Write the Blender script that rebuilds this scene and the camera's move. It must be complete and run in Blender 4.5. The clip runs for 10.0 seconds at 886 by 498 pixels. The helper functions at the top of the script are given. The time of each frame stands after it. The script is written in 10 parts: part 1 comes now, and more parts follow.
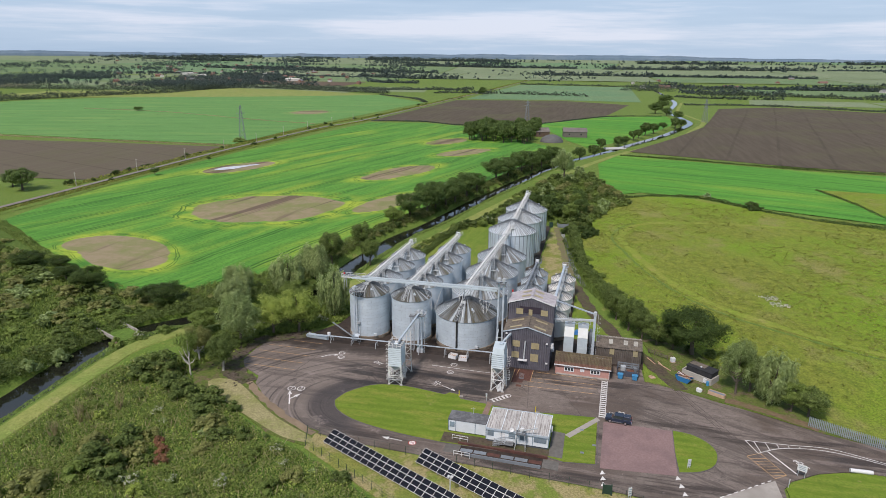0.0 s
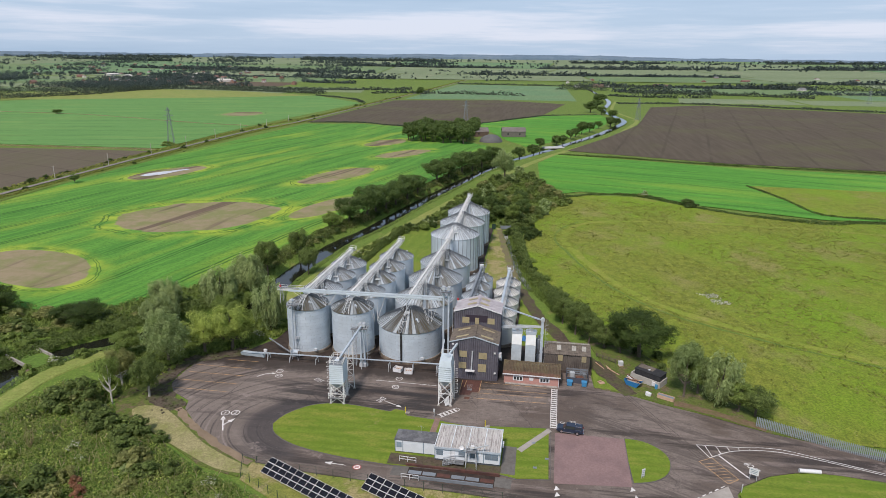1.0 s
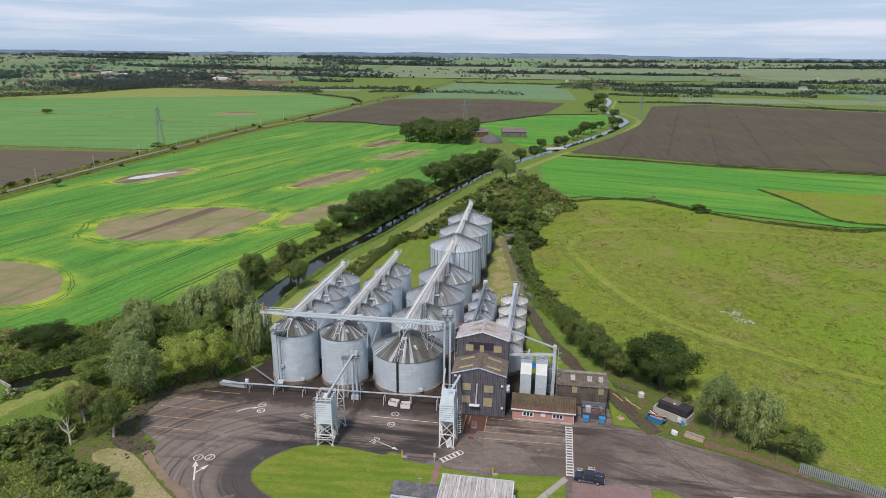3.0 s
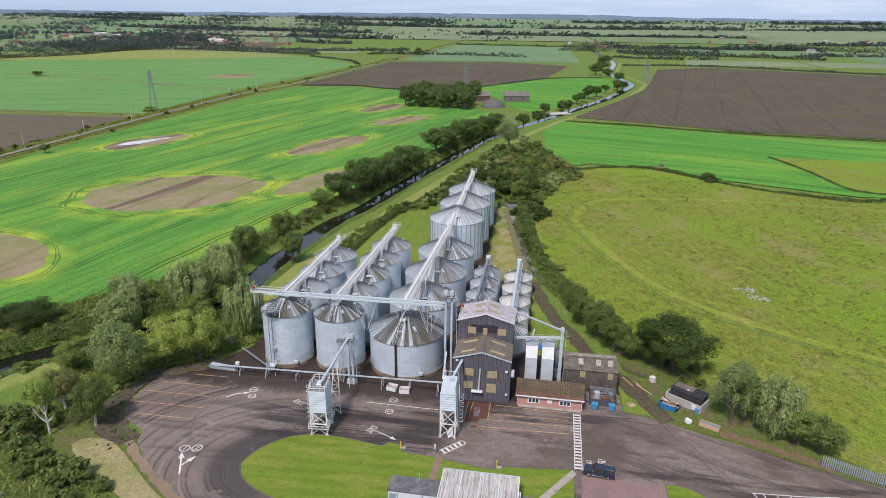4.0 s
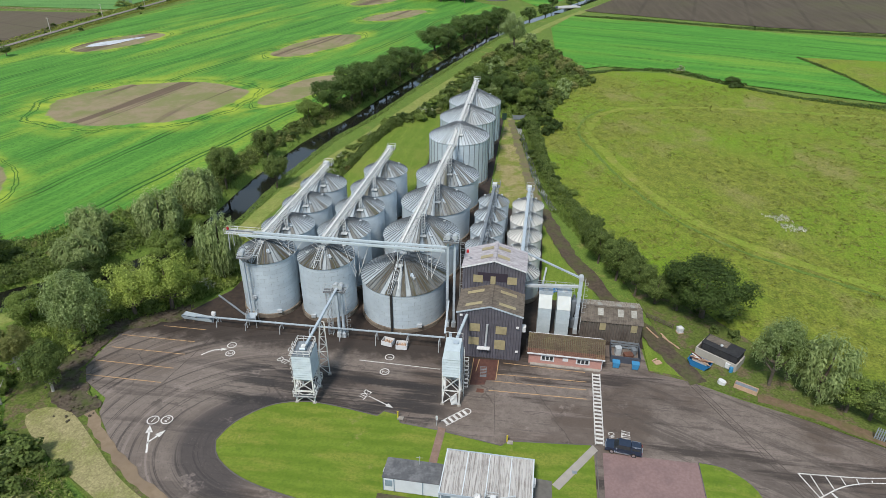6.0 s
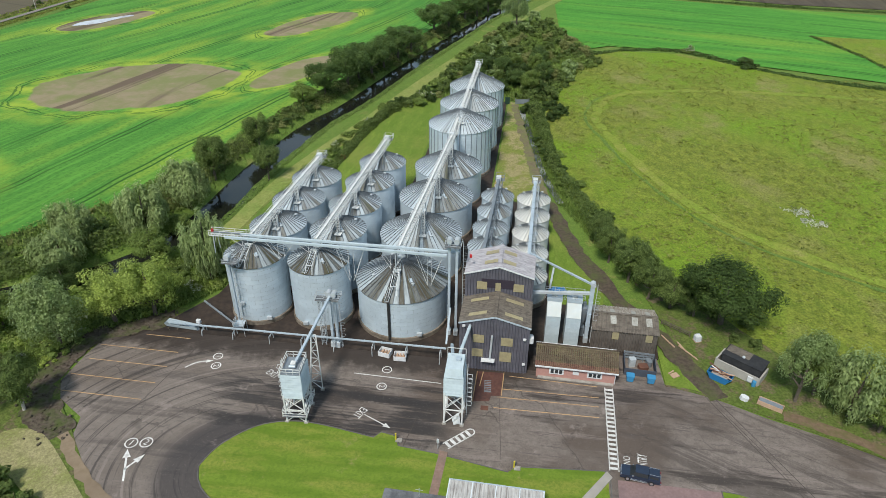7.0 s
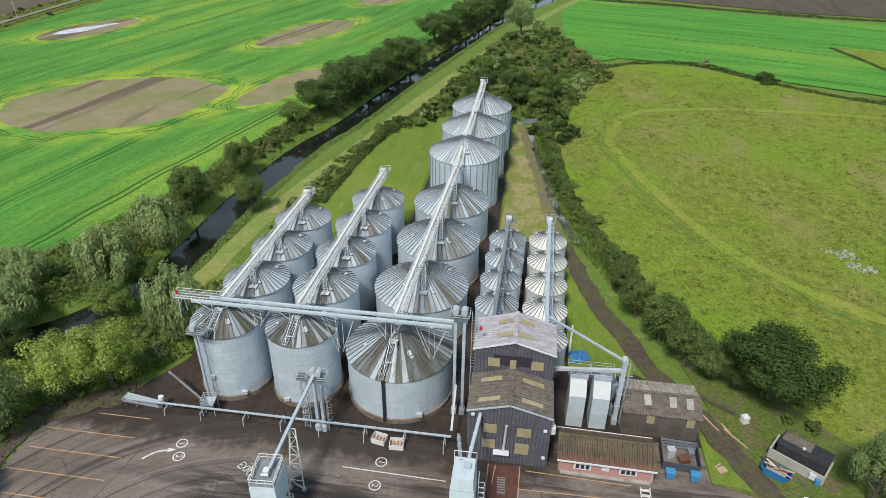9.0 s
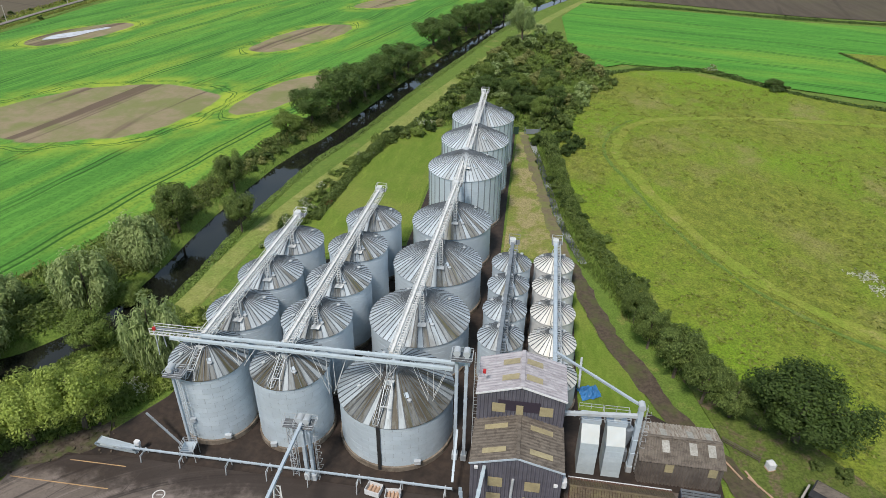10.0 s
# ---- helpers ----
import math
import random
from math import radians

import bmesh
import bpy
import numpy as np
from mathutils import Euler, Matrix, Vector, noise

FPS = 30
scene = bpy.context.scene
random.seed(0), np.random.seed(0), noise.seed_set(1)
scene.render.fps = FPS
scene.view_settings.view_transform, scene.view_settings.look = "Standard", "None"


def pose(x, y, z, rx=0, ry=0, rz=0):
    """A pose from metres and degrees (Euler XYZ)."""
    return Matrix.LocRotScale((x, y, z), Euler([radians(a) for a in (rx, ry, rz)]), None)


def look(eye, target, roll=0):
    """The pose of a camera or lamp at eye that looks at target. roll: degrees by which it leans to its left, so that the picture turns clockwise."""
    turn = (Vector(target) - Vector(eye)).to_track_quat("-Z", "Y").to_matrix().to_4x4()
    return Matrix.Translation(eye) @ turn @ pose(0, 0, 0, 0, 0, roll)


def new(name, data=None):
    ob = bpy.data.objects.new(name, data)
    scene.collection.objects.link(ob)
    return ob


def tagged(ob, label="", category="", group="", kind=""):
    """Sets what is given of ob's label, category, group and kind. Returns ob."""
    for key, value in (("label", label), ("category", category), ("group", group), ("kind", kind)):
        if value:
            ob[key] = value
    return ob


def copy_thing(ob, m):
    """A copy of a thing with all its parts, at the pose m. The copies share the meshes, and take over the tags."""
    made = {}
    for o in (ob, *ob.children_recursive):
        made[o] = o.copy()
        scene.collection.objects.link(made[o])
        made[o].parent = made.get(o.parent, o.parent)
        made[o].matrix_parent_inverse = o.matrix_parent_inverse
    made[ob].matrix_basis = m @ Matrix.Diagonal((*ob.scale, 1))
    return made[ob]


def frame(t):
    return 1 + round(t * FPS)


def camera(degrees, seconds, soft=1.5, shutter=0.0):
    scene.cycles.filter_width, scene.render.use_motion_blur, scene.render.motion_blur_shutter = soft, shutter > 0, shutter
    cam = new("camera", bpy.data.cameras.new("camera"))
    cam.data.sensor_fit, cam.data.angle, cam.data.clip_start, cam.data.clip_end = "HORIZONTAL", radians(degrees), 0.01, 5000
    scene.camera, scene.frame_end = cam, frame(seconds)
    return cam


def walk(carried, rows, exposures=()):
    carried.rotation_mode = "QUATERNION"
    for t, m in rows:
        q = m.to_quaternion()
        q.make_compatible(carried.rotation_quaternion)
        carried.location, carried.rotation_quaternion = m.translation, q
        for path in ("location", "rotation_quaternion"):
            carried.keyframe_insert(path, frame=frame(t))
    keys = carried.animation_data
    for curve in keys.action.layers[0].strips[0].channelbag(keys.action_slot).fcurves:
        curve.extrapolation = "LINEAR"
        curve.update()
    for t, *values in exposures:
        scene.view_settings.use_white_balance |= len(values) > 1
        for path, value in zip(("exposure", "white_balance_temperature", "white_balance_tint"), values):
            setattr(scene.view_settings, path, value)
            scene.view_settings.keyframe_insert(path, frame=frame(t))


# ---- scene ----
cam = camera(69.3, 10.0, soft=0.6)
PATH = [
    (0, (-1.18, 0.047, 73.023), (-1.641, 1.906, 72.447), 0.5),
    (0.5, (-1.874, 3.263, 73.04), (-2.236, 5.144, 72.465), 0.5),
    (1, (-2.633, 6.642, 73.069), (-2.917, 8.536, 72.494), 0.5),
    (1.5, (-3.443, 10.301, 73.091), (-3.722, 12.196, 72.516), 0.5),
    (2, (-4.225, 14.214, 73.066), (-4.504, 16.11, 72.491), 0.5),
    (2.5, (-4.98, 18.449, 73.026), (-5.258, 20.344, 72.451), 0.5),
    (3.8, (-7.004, 30.055, 72.681), (-7.277, 31.928, 72.035), 0.55),
    (4, (-7.306, 31.895, 72.666), (-7.578, 33.755, 71.982), 0.6),
    (4.5, (-8.131, 36.605, 72.639), (-8.397, 38.437, 71.882), 0.5),
    (5, (-8.996, 41.546, 72.659), (-9.247, 43.297, 71.726), 0.5),
    (5.5, (-9.882, 46.583, 72.606), (-10.131, 48.33, 71.664), 0.5),
    (7, (-12.334, 60.998, 72.304), (-12.575, 62.695, 71.273), 0.4),
    (7.5, (-13.257, 65.682, 72.223), (-13.496, 67.38, 71.193), 0.5),
    (8, (-14.224, 70.353, 72.15), (-14.461, 72.051, 71.121), 0.5),
    (8.5, (-15.174, 75.059, 72.086), (-15.41, 76.759, 71.059), 0.6),
    (9, (-16.019, 79.761, 72.028), (-16.255, 81.461, 71.002), 0.6),
    (9.5, (-16.751, 84.384, 71.98), (-16.987, 86.087, 70.957), 0.6),
    (10, (-17.36, 88.416, 71.915), (-17.594, 90.118, 70.891), 0.6),
]
walk(cam, [(t, look(eye, target, roll)) for t, eye, target, roll in PATH],
     exposures=((0.0, 0.19, 6380, 19), (2.5, 0.16, 6380, 19), (4.0, 0.32, 6280, 22), (4.5, 0.54, 6230, 22), (5.0, 0.45, 6230, 19), (5.5, 0.28, 6250, 15), (7.0, 0.27, 6200, 8), (8.5, 0.28, 6230, 10), (10.0, 0.25, 6340, 13)))

# ---- sky and sun: high broken overcast, weak soft sun from behind the camera ----
SUN_AZ, SUN_EL = 196.0, 54.0
world = bpy.data.worlds.new("sky")
scene.world = world
world.use_nodes = True
wn, wl = world.node_tree.nodes, world.node_tree.links
wn.clear()


def wnode(kind, **kw):
    n = wn.new(kind)
    for k, v in kw.items():
        n.inputs[k].default_value = v
    return n


w_out = wn.new("ShaderNodeOutputWorld")
w_bg = wnode("ShaderNodeBackground", Strength=0.86)
w_sky = wn.new("ShaderNodeTexSky")
w_sky.sky_type, w_sky.sun_disc = "NISHITA", False
w_sky.sun_elevation, w_sky.sun_rotation = radians(SUN_EL), radians(SUN_AZ)
w_gain = wn.new("ShaderNodeVectorMath")
w_gain.operation = "SCALE"
w_gain.inputs["Scale"].default_value = 0.11
w_tc = wn.new("ShaderNodeTexCoord")
w_map = wn.new("ShaderNodeMapping")
w_map.inputs["Scale"].default_value = (1.0, 1.0, 15.0)
w_noise = wnode("ShaderNodeTexNoise", Scale=1.7, Detail=9.0, Roughness=0.58)
w_ramp = wn.new("ShaderNodeValToRGB")
w_ramp.color_ramp.elements[0].position, w_ramp.color_ramp.elements[0].color = 0.36, (0.41, 0.58, 0.735, 1)
w_ramp.color_ramp.elements[1].position, w_ramp.color_ramp.elements[1].color = 0.64, (0.74, 0.83, 0.92, 1)
mid = w_ramp.color_ramp.elements.new(0.52)
mid.color = (0.49, 0.655, 0.80, 1)
w_mix = wn.new("ShaderNodeMix")
w_mix.data_type = "RGBA"
w_mix.inputs["Factor"].default_value = 0.88
wl.new(w_sky.outputs[0], w_gain.inputs[0])
wl.new(w_tc.outputs["Generated"], w_map.inputs["Vector"])
wl.new(w_map.outputs[0], w_noise.inputs["Vector"])
wl.new(w_noise.outputs["Fac"], w_ramp.inputs[0])
wl.new(w_gain.outputs[0], w_mix.inputs["A"])
wl.new(w_ramp.outputs[0], w_mix.inputs["B"])
w_sep = wn.new("ShaderNodeSeparateXYZ")
w_up = wn.new("ShaderNodeMapRange")
w_up.interpolation_type = "SMOOTHSTEP"
for key, value in (("From Min", 0.15), ("From Max", 0.65), ("To Min", 1.0), ("To Max", 0.66)):
    w_up.inputs[key].default_value = value
w_fade = wn.new("ShaderNodeVectorMath")
w_fade.operation = "SCALE"
wl.new(w_tc.outputs["Generated"], w_sep.inputs[0])
wl.new(w_sep.outputs["Z"], w_up.inputs["Value"])
wl.new(w_mix.outputs["Result"], w_fade.inputs[0])
wl.new(w_up.outputs[0], w_fade.inputs["Scale"])
wl.new(w_fade.outputs[0], w_bg.inputs["Color"])
wl.new(w_bg.outputs[0], w_out.inputs["Surface"])

sun = new("sun", bpy.data.lights.new("sun", "SUN"))
sun.data.energy, sun.data.angle, sun.data.color = 3.35, radians(9), (1.0, 0.93, 0.82)
sun.matrix_world = look((math.sin(radians(SUN_AZ)) * math.cos(radians(SUN_EL)) * 100, math.cos(radians(SUN_AZ)) * math.cos(radians(SUN_EL)) * 100, math.sin(radians(SUN_EL)) * 100), (0, 0, 0))


# ---- materials ----
class Nodes:
    """Short hand for a node material."""

    def __init__(self, name):
        self.mat = bpy.data.materials.new(name)
        self.mat.use_nodes = True
        self.t = self.mat.node_tree
        self.bsdf = self.t.nodes["Principled BSDF"]
        self.geo = self.t.nodes.new("ShaderNodeNewGeometry")
        self.tc = self.t.nodes.new("ShaderNodeTexCoord")
        self.info = self.t.nodes.new("ShaderNodeObjectInfo")
        self.pos = self.geo.outputs["Position"]
        self.obj = self.tc.outputs["Object"]
        self.isle = self.geo.outputs["Random Per Island"]
        self.rand = self.info.outputs["Random"]

    def put(self, socket, v):
        if isinstance(v, bpy.types.NodeSocket):
            self.t.links.new(v, socket)
        elif isinstance(v, tuple) and len(v) == 3 and socket.type == "RGBA":
            socket.default_value = (*v, 1)
        else:
            socket.default_value = v

    def math(self, op, a, b=0.0, c=0.0, clamp=False):
        n = self.t.nodes.new("ShaderNodeMath")
        n.operation, n.use_clamp = op, clamp
        for i, v in enumerate((a, b, c)):
            self.put(n.inputs[i], v)
        return n.outputs[0]

    def step(self, v, lo, hi):
        n = self.t.nodes.new("ShaderNodeMapRange")
        n.interpolation_type = "SMOOTHSTEP"
        for k, x in (("Value", v), ("From Min", lo), ("From Max", hi)):
            self.put(n.inputs[k], x)
        return n.outputs[0]

    def mapping(self, vec, loc=(0, 0, 0), rot=0.0, scale=(1, 1, 1)):
        n = self.t.nodes.new("ShaderNodeMapping")
        n.vector_type = "POINT"
        n.inputs["Location"].default_value = loc
        n.inputs["Rotation"].default_value = (0, 0, radians(rot))
        n.inputs["Scale"].default_value = scale
        self.put(n.inputs["Vector"], vec)
        return n.outputs[0]

    def noise(self, vec, scale, detail=3.0, rough=0.6, distortion=0.0):
        n = self.t.nodes.new("ShaderNodeTexNoise")
        self.put(n.inputs["Vector"], vec)
        for k, v in (("Scale", scale), ("Detail", detail), ("Roughness", rough), ("Distortion", distortion)):
            n.inputs[k].default_value = v
        return n.outputs["Fac"]

    def cell(self, v):
        """A random value for each whole number v."""
        n = self.t.nodes.new("ShaderNodeTexWhiteNoise")
        n.noise_dimensions = "1D"
        self.put(n.inputs["W"], v)
        return n.outputs["Value"]

    def mix(self, fac, a, b, blend="MIX"):
        n = self.t.nodes.new("ShaderNodeMix")
        n.data_type, n.blend_type = "RGBA", blend
        self.put(n.inputs["Factor"], fac)
        self.put(n.inputs["A"], a)
        self.put(n.inputs["B"], b)
        return n.outputs["Result"]

    def xyz(self, vec):
        n = self.t.nodes.new("ShaderNodeSeparateXYZ")
        self.put(n.inputs[0], vec)
        return n.outputs

    def vec(self, x, y, z):
        n = self.t.nodes.new("ShaderNodeCombineXYZ")
        for i, v in enumerate((x, y, z)):
            self.put(n.inputs[i], v)
        return n.outputs[0]

    def bump(self, height, strength, distance):
        n = self.t.nodes.new("ShaderNodeBump")
        n.inputs["Strength"].default_value, n.inputs["Distance"].default_value = strength, distance
        self.put(n.inputs["Height"], height)
        self.t.links.new(n.outputs[0], self.bsdf.inputs["Normal"])

    def done(self, color, rough=0.8, metal=0.0, spec=0.3):
        self.put(self.bsdf.inputs["Base Color"], color)
        self.put(self.bsdf.inputs["Roughness"], rough)
        self.put(self.bsdf.inputs["Metallic"], metal)
        self.put(self.bsdf.inputs["Specular IOR Level"], spec)
        return self.mat


def surf(name, a, b, dirt=None, fine=3.0, coarse=0.25, rough=0.8, metal=0.0, spec=0.3, relief=0.02, amount=0.5, own=True):
    """A weathered surface: a and b mixed at a fine scale, dirt in patches at a coarse one."""
    n = Nodes(name)
    at = n.pos
    c = n.mix(n.step(n.noise(at, fine, 5.0, 0.65), 0.3, 0.7), a, b)
    if dirt:
        c = n.mix(n.math("MULTIPLY", n.step(n.noise(at, coarse, 5.0, 0.7), 0.42, 0.68), amount), c, dirt)
    if own:
        c = n.mix(n.math("MULTIPLY", n.rand, 0.35), c, tuple(x * 0.75 for x in a))
    if relief:
        n.bump(n.noise(at, fine * 2.2, 4.0), 0.35, relief)
    return n.done(c, rough, metal, spec)


def plain(name, c, rough=0.6, metal=0.0, spec=0.3):
    return surf(name, c, tuple(x * 0.86 for x in c), tuple(x * 0.6 for x in c), 5.0, 0.9, rough, metal, spec, 0.0, 0.4)


def streaked(name, a, b, dirt, scale=(2.2, 0.10, 1.0), rough=0.75, amount=0.8):
    """Sheet metal with rain streaks that run along one way."""
    n = Nodes(name)
    p = n.mapping(n.pos, scale=scale)
    c = n.mix(n.step(n.noise(p, 1.3, 4.0, 0.7), 0.3, 0.7), a, b)
    c = n.mix(n.math("MULTIPLY", n.step(n.noise(p, 2.1, 4.0, 0.75), 0.48, 0.62), amount), c, dirt)
    c = n.mix(n.math("MULTIPLY", n.step(n.noise(n.pos, 0.5, 4.0), 0.5, 0.7), 0.35), c, dirt)
    return n.done(c, rough, 0.0, 0.3)


def leafy(name, a, b, c, patch=0.35):
    """Foliage: every leaf its own tone, with patches of lighter growth."""
    n = Nodes(name)
    col = n.mix(n.math("POWER", n.isle, 1.4), tuple(x * 0.55 for x in a), b)
    col = n.mix(n.math("MULTIPLY", n.step(n.noise(n.pos, patch, 3.0), 0.45, 0.7), 0.6), col, c)
    col = n.mix(n.math("MULTIPLY", n.rand, 0.45), col, tuple(x * 0.7 for x in a))
    mat = n.done(col, 0.65, 0.0, 0.2)
    glow = n.t.nodes.new("ShaderNodeBsdfTranslucent")
    n.put(glow.inputs["Color"], n.mix(0.5, col, tuple(min(1.0, x * 1.5) for x in b)))
    both = n.t.nodes.new("ShaderNodeMixShader")
    both.inputs[0].default_value = 0.36
    n.t.links.new(n.bsdf.outputs[0], both.inputs[1])
    n.t.links.new(glow.outputs[0], both.inputs[2])
    n.t.links.new(both.outputs[0], n.t.nodes["Material Output"].inputs["Surface"])
    return mat


galv = surf("galvanised_sheet", (0.47, 0.55, 0.62), (0.55, 0.62, 0.68), (0.36, 0.42, 0.46), 0.9, 0.22, 0.48, 0.25, 0.4, 0.0, 0.6)
galv_bright = surf("galvanised_bright", (0.46, 0.50, 0.53), (0.60, 0.63, 0.65), (0.28, 0.28, 0.27), 2.0, 0.5, 0.5, 0.2, 0.4, 0.0)
galv_dark = surf("galvanised_dull", (0.20, 0.23, 0.26), (0.27, 0.30, 0.33), (0.13, 0.13, 0.13), 2.0, 0.5, 0.55, 0.2, 0.3, 0.0)
white_steel = surf("white_painted_steel", (0.56, 0.59, 0.60), (0.66, 0.68, 0.69), (0.36, 0.36, 0.33), 2.0, 0.6, 0.45, 0.0, 0.4, 0.0, 0.35)
blue_steel = surf("pale_blue_steel", (0.46, 0.54, 0.585), (0.53, 0.605, 0.64), (0.34, 0.385, 0.40), 2.0, 0.6, 0.5, 0.0, 0.4, 0.0, 0.4)
galv_pale = surf("pale_gantry_steel", (0.66, 0.67, 0.66), (0.76, 0.76, 0.74), (0.44, 0.43, 0.40), 2.0, 0.7, 0.5, 0.0, 0.4, 0.0, 0.45)
mesh_grey = surf("walkway_grating", (0.13, 0.14, 0.15), (0.19, 0.20, 0.21), (0.25, 0.24, 0.23), 3.0, 0.7, 0.6, 0.2, 0.3, 0.0)
seam_dark = plain("seam_dark", (0.10, 0.11, 0.12), 0.7)
seam_grey = plain("seam_grey", (0.26, 0.30, 0.33), 0.7)
black_pipe = plain("black_downpipe", (0.03, 0.03, 0.03), 0.5)
plinth_concrete = surf("stained_plinth", (0.20, 0.165, 0.13), (0.28, 0.24, 0.19), (0.075, 0.055, 0.042), 1.6, 0.5, 0.9, 0.0, 0.2, 0.01, 0.85)
concrete = surf("concrete", (0.34, 0.32, 0.29), (0.42, 0.40, 0.36), (0.16, 0.13, 0.11), 2.5, 0.5, 0.9, 0.0, 0.2, 0.01, 0.7)
rust = surf("rusty_steel", (0.12, 0.055, 0.04), (0.19, 0.09, 0.06), (0.06, 0.04, 0.035), 2.0, 0.5, 0.9, 0.0, 0.2, 0.0)
wood = surf("raw_timber", (0.42, 0.28, 0.19), (0.55, 0.38, 0.27), (0.3, 0.2, 0.15), 4.0, 1.0, 0.8)
bark = surf("bark", (0.10, 0.08, 0.06), (0.17, 0.14, 0.11), (0.06, 0.06, 0.04), 4.0, 1.0, 0.95)
birch_bark = surf("pale_bark", (0.45, 0.42, 0.37), (0.6, 0.57, 0.52), (0.2, 0.18, 0.15), 3.0, 1.0, 0.9)
white_line = surf("white_road_paint", (0.62, 0.61, 0.59), (0.75, 0.74, 0.72), (0.36, 0.34, 0.33), 5.0, 1.2, 0.8, 0.0, 0.2, 0.0, 0.75)
yellow_line = surf("ochre_road_paint", (0.46, 0.29, 0.14), (0.55, 0.36, 0.19), (0.20, 0.14, 0.10), 5.0, 0.6, 0.85, 0.0, 0.2, 0.0, 0.8)
# whitish base paints the sky's reflection onto the flooded mud
wet_mud = surf("flooded_mud_sky_glare", (0.50, 0.50, 0.52), (0.60, 0.60, 0.62), (0.30, 0.24, 0.18), 0.3, 0.08, 0.2, 0.0, 0.5, 0.0, 0.6, own=False)
water_mat = Nodes("river_water")
water_mat.bump(water_mat.noise(water_mat.pos, 1.6, 3.0), 0.05, 0.05)
water = water_mat.done((0.012, 0.013, 0.010), 0.04, 0.0, 0.5)

leaf_dark = leafy("leaves_dark", (0.042, 0.072, 0.017), (0.108, 0.164, 0.040), (0.078, 0.126, 0.028))
leaf_row = leafy("leaves_row", (0.070, 0.118, 0.030), (0.170, 0.245, 0.068), (0.128, 0.195, 0.048))
leaf_mid = leafy("leaves_mid", (0.120, 0.178, 0.040), (0.300, 0.385, 0.098), (0.215, 0.300, 0.064))
leaf_light = leafy("leaves_light", (0.225, 0.305, 0.056), (0.500, 0.585, 0.150), (0.360, 0.450, 0.092))
leaf_silver = leafy("leaves_silver", (0.125, 0.185, 0.050), (0.490, 0.590, 0.270), (0.280, 0.375, 0.120))
leaf_deep = leafy("leaves_deep", (0.088, 0.130, 0.034), (0.228, 0.298, 0.084), (0.165, 0.228, 0.056))
leaf_olive = leafy("leaves_olive", (0.165, 0.185, 0.058), (0.400, 0.415, 0.150), (0.275, 0.295, 0.095))
leaf_reed = leafy("reeds", (0.170, 0.265, 0.060), (0.370, 0.480, 0.135), (0.265, 0.370, 0.085))
# blue-grey lift of the next two greens is distance haze painted into the leaves
leaf_distant = leafy("leaves_distant_haze", (0.066, 0.096, 0.088), (0.098, 0.130, 0.115), (0.084, 0.118, 0.104), 0.004)
leaf_far = leafy("leaves_far_haze", (0.070, 0.097, 0.067), (0.107, 0.135, 0.092), (0.090, 0.123, 0.082), 0.02)
leaf_meadow = leafy("meadow_tufts", (0.215, 0.250, 0.045), (0.345, 0.365, 0.100), (0.225, 0.290, 0.050), 0.05)
leaf_herb = leafy("nettle_leaves", (0.130, 0.190, 0.042), (0.330, 0.420, 0.105), (0.290, 0.320, 0.100), 0.12)
leaf_red = leafy("leaves_reddish", (0.26, 0.12, 0.07), (0.46, 0.24, 0.14), (0.26, 0.20, 0.09))
straw = leafy("dry_stalks", (0.38, 0.32, 0.17), (0.52, 0.45, 0.26), (0.30, 0.30, 0.14))
blossom = leafy("elder_blossom", (0.55, 0.55, 0.42), (0.72, 0.72, 0.60), (0.36, 0.44, 0.22))


def grassy(name, a, b, c, dry=None, coarse=0.05, mid_scale=0.5, fine=3.0, relief=0.12, rot=0.0, stretch=1.0, dry_at=(0.55, 0.72), speck=0.58):
    """Grass of three tones at three scales, with dry patches."""
    n = Nodes(name)
    p = n.mapping(n.pos, rot=rot, scale=(1, 1 / stretch, 1))
    col = n.mix(n.step(n.noise(p, mid_scale, 5.0, 0.7), 0.32, 0.68), a, b)
    col = n.mix(n.step(n.noise(n.pos, coarse, 4.0, 0.65), 0.40, 0.66), col, c)
    if dry:
        col = n.mix(n.step(n.noise(p, coarse * 2.3, 5.0, 0.7), *dry_at), col, dry)
    f = n.noise(n.pos, fine, 4.0, 0.7)
    col = n.mix(n.math("MULTIPLY", n.step(f, 0.60, 0.38), speck), col, tuple(x * 0.5 for x in a))
    col = n.mix(n.math("MULTIPLY", n.step(n.noise(p, mid_scale * 2.3, 6.0, 0.75), 0.52, 0.72), 0.45), col, tuple(min(1.0, x * 1.5) for x in b))
    n.bump(n.math("ADD", f, n.noise(p, mid_scale * 1.7, 4.0)), 0.8, relief)
    return n.done(col, 0.9, 0.0, 0.15)


rough_grass = grassy("rough_grass", (0.105, 0.170, 0.030), (0.160, 0.225, 0.045), (0.130, 0.205, 0.035), (0.26, 0.25, 0.08))
scrub_grass = grassy("scrub_undergrowth", (0.095, 0.175, 0.030), (0.145, 0.235, 0.045), (0.120, 0.200, 0.035), (0.25, 0.25, 0.08), 0.08, 0.8, 2.5, 0.3)
verge_grass = grassy("scruffy_verge", (0.090, 0.124, 0.028), (0.142, 0.168, 0.044), (0.100, 0.146, 0.026), (0.160, 0.122, 0.078), 0.16, 0.7, 2.5, 0.12, 0, 1.0, (0.50, 0.62))
undergrowth = grassy("dark_undergrowth", (0.075, 0.130, 0.025), (0.120, 0.180, 0.036), (0.092, 0.150, 0.028), (0.170, 0.195, 0.052), 0.10, 0.9, 2.2, 0.4)
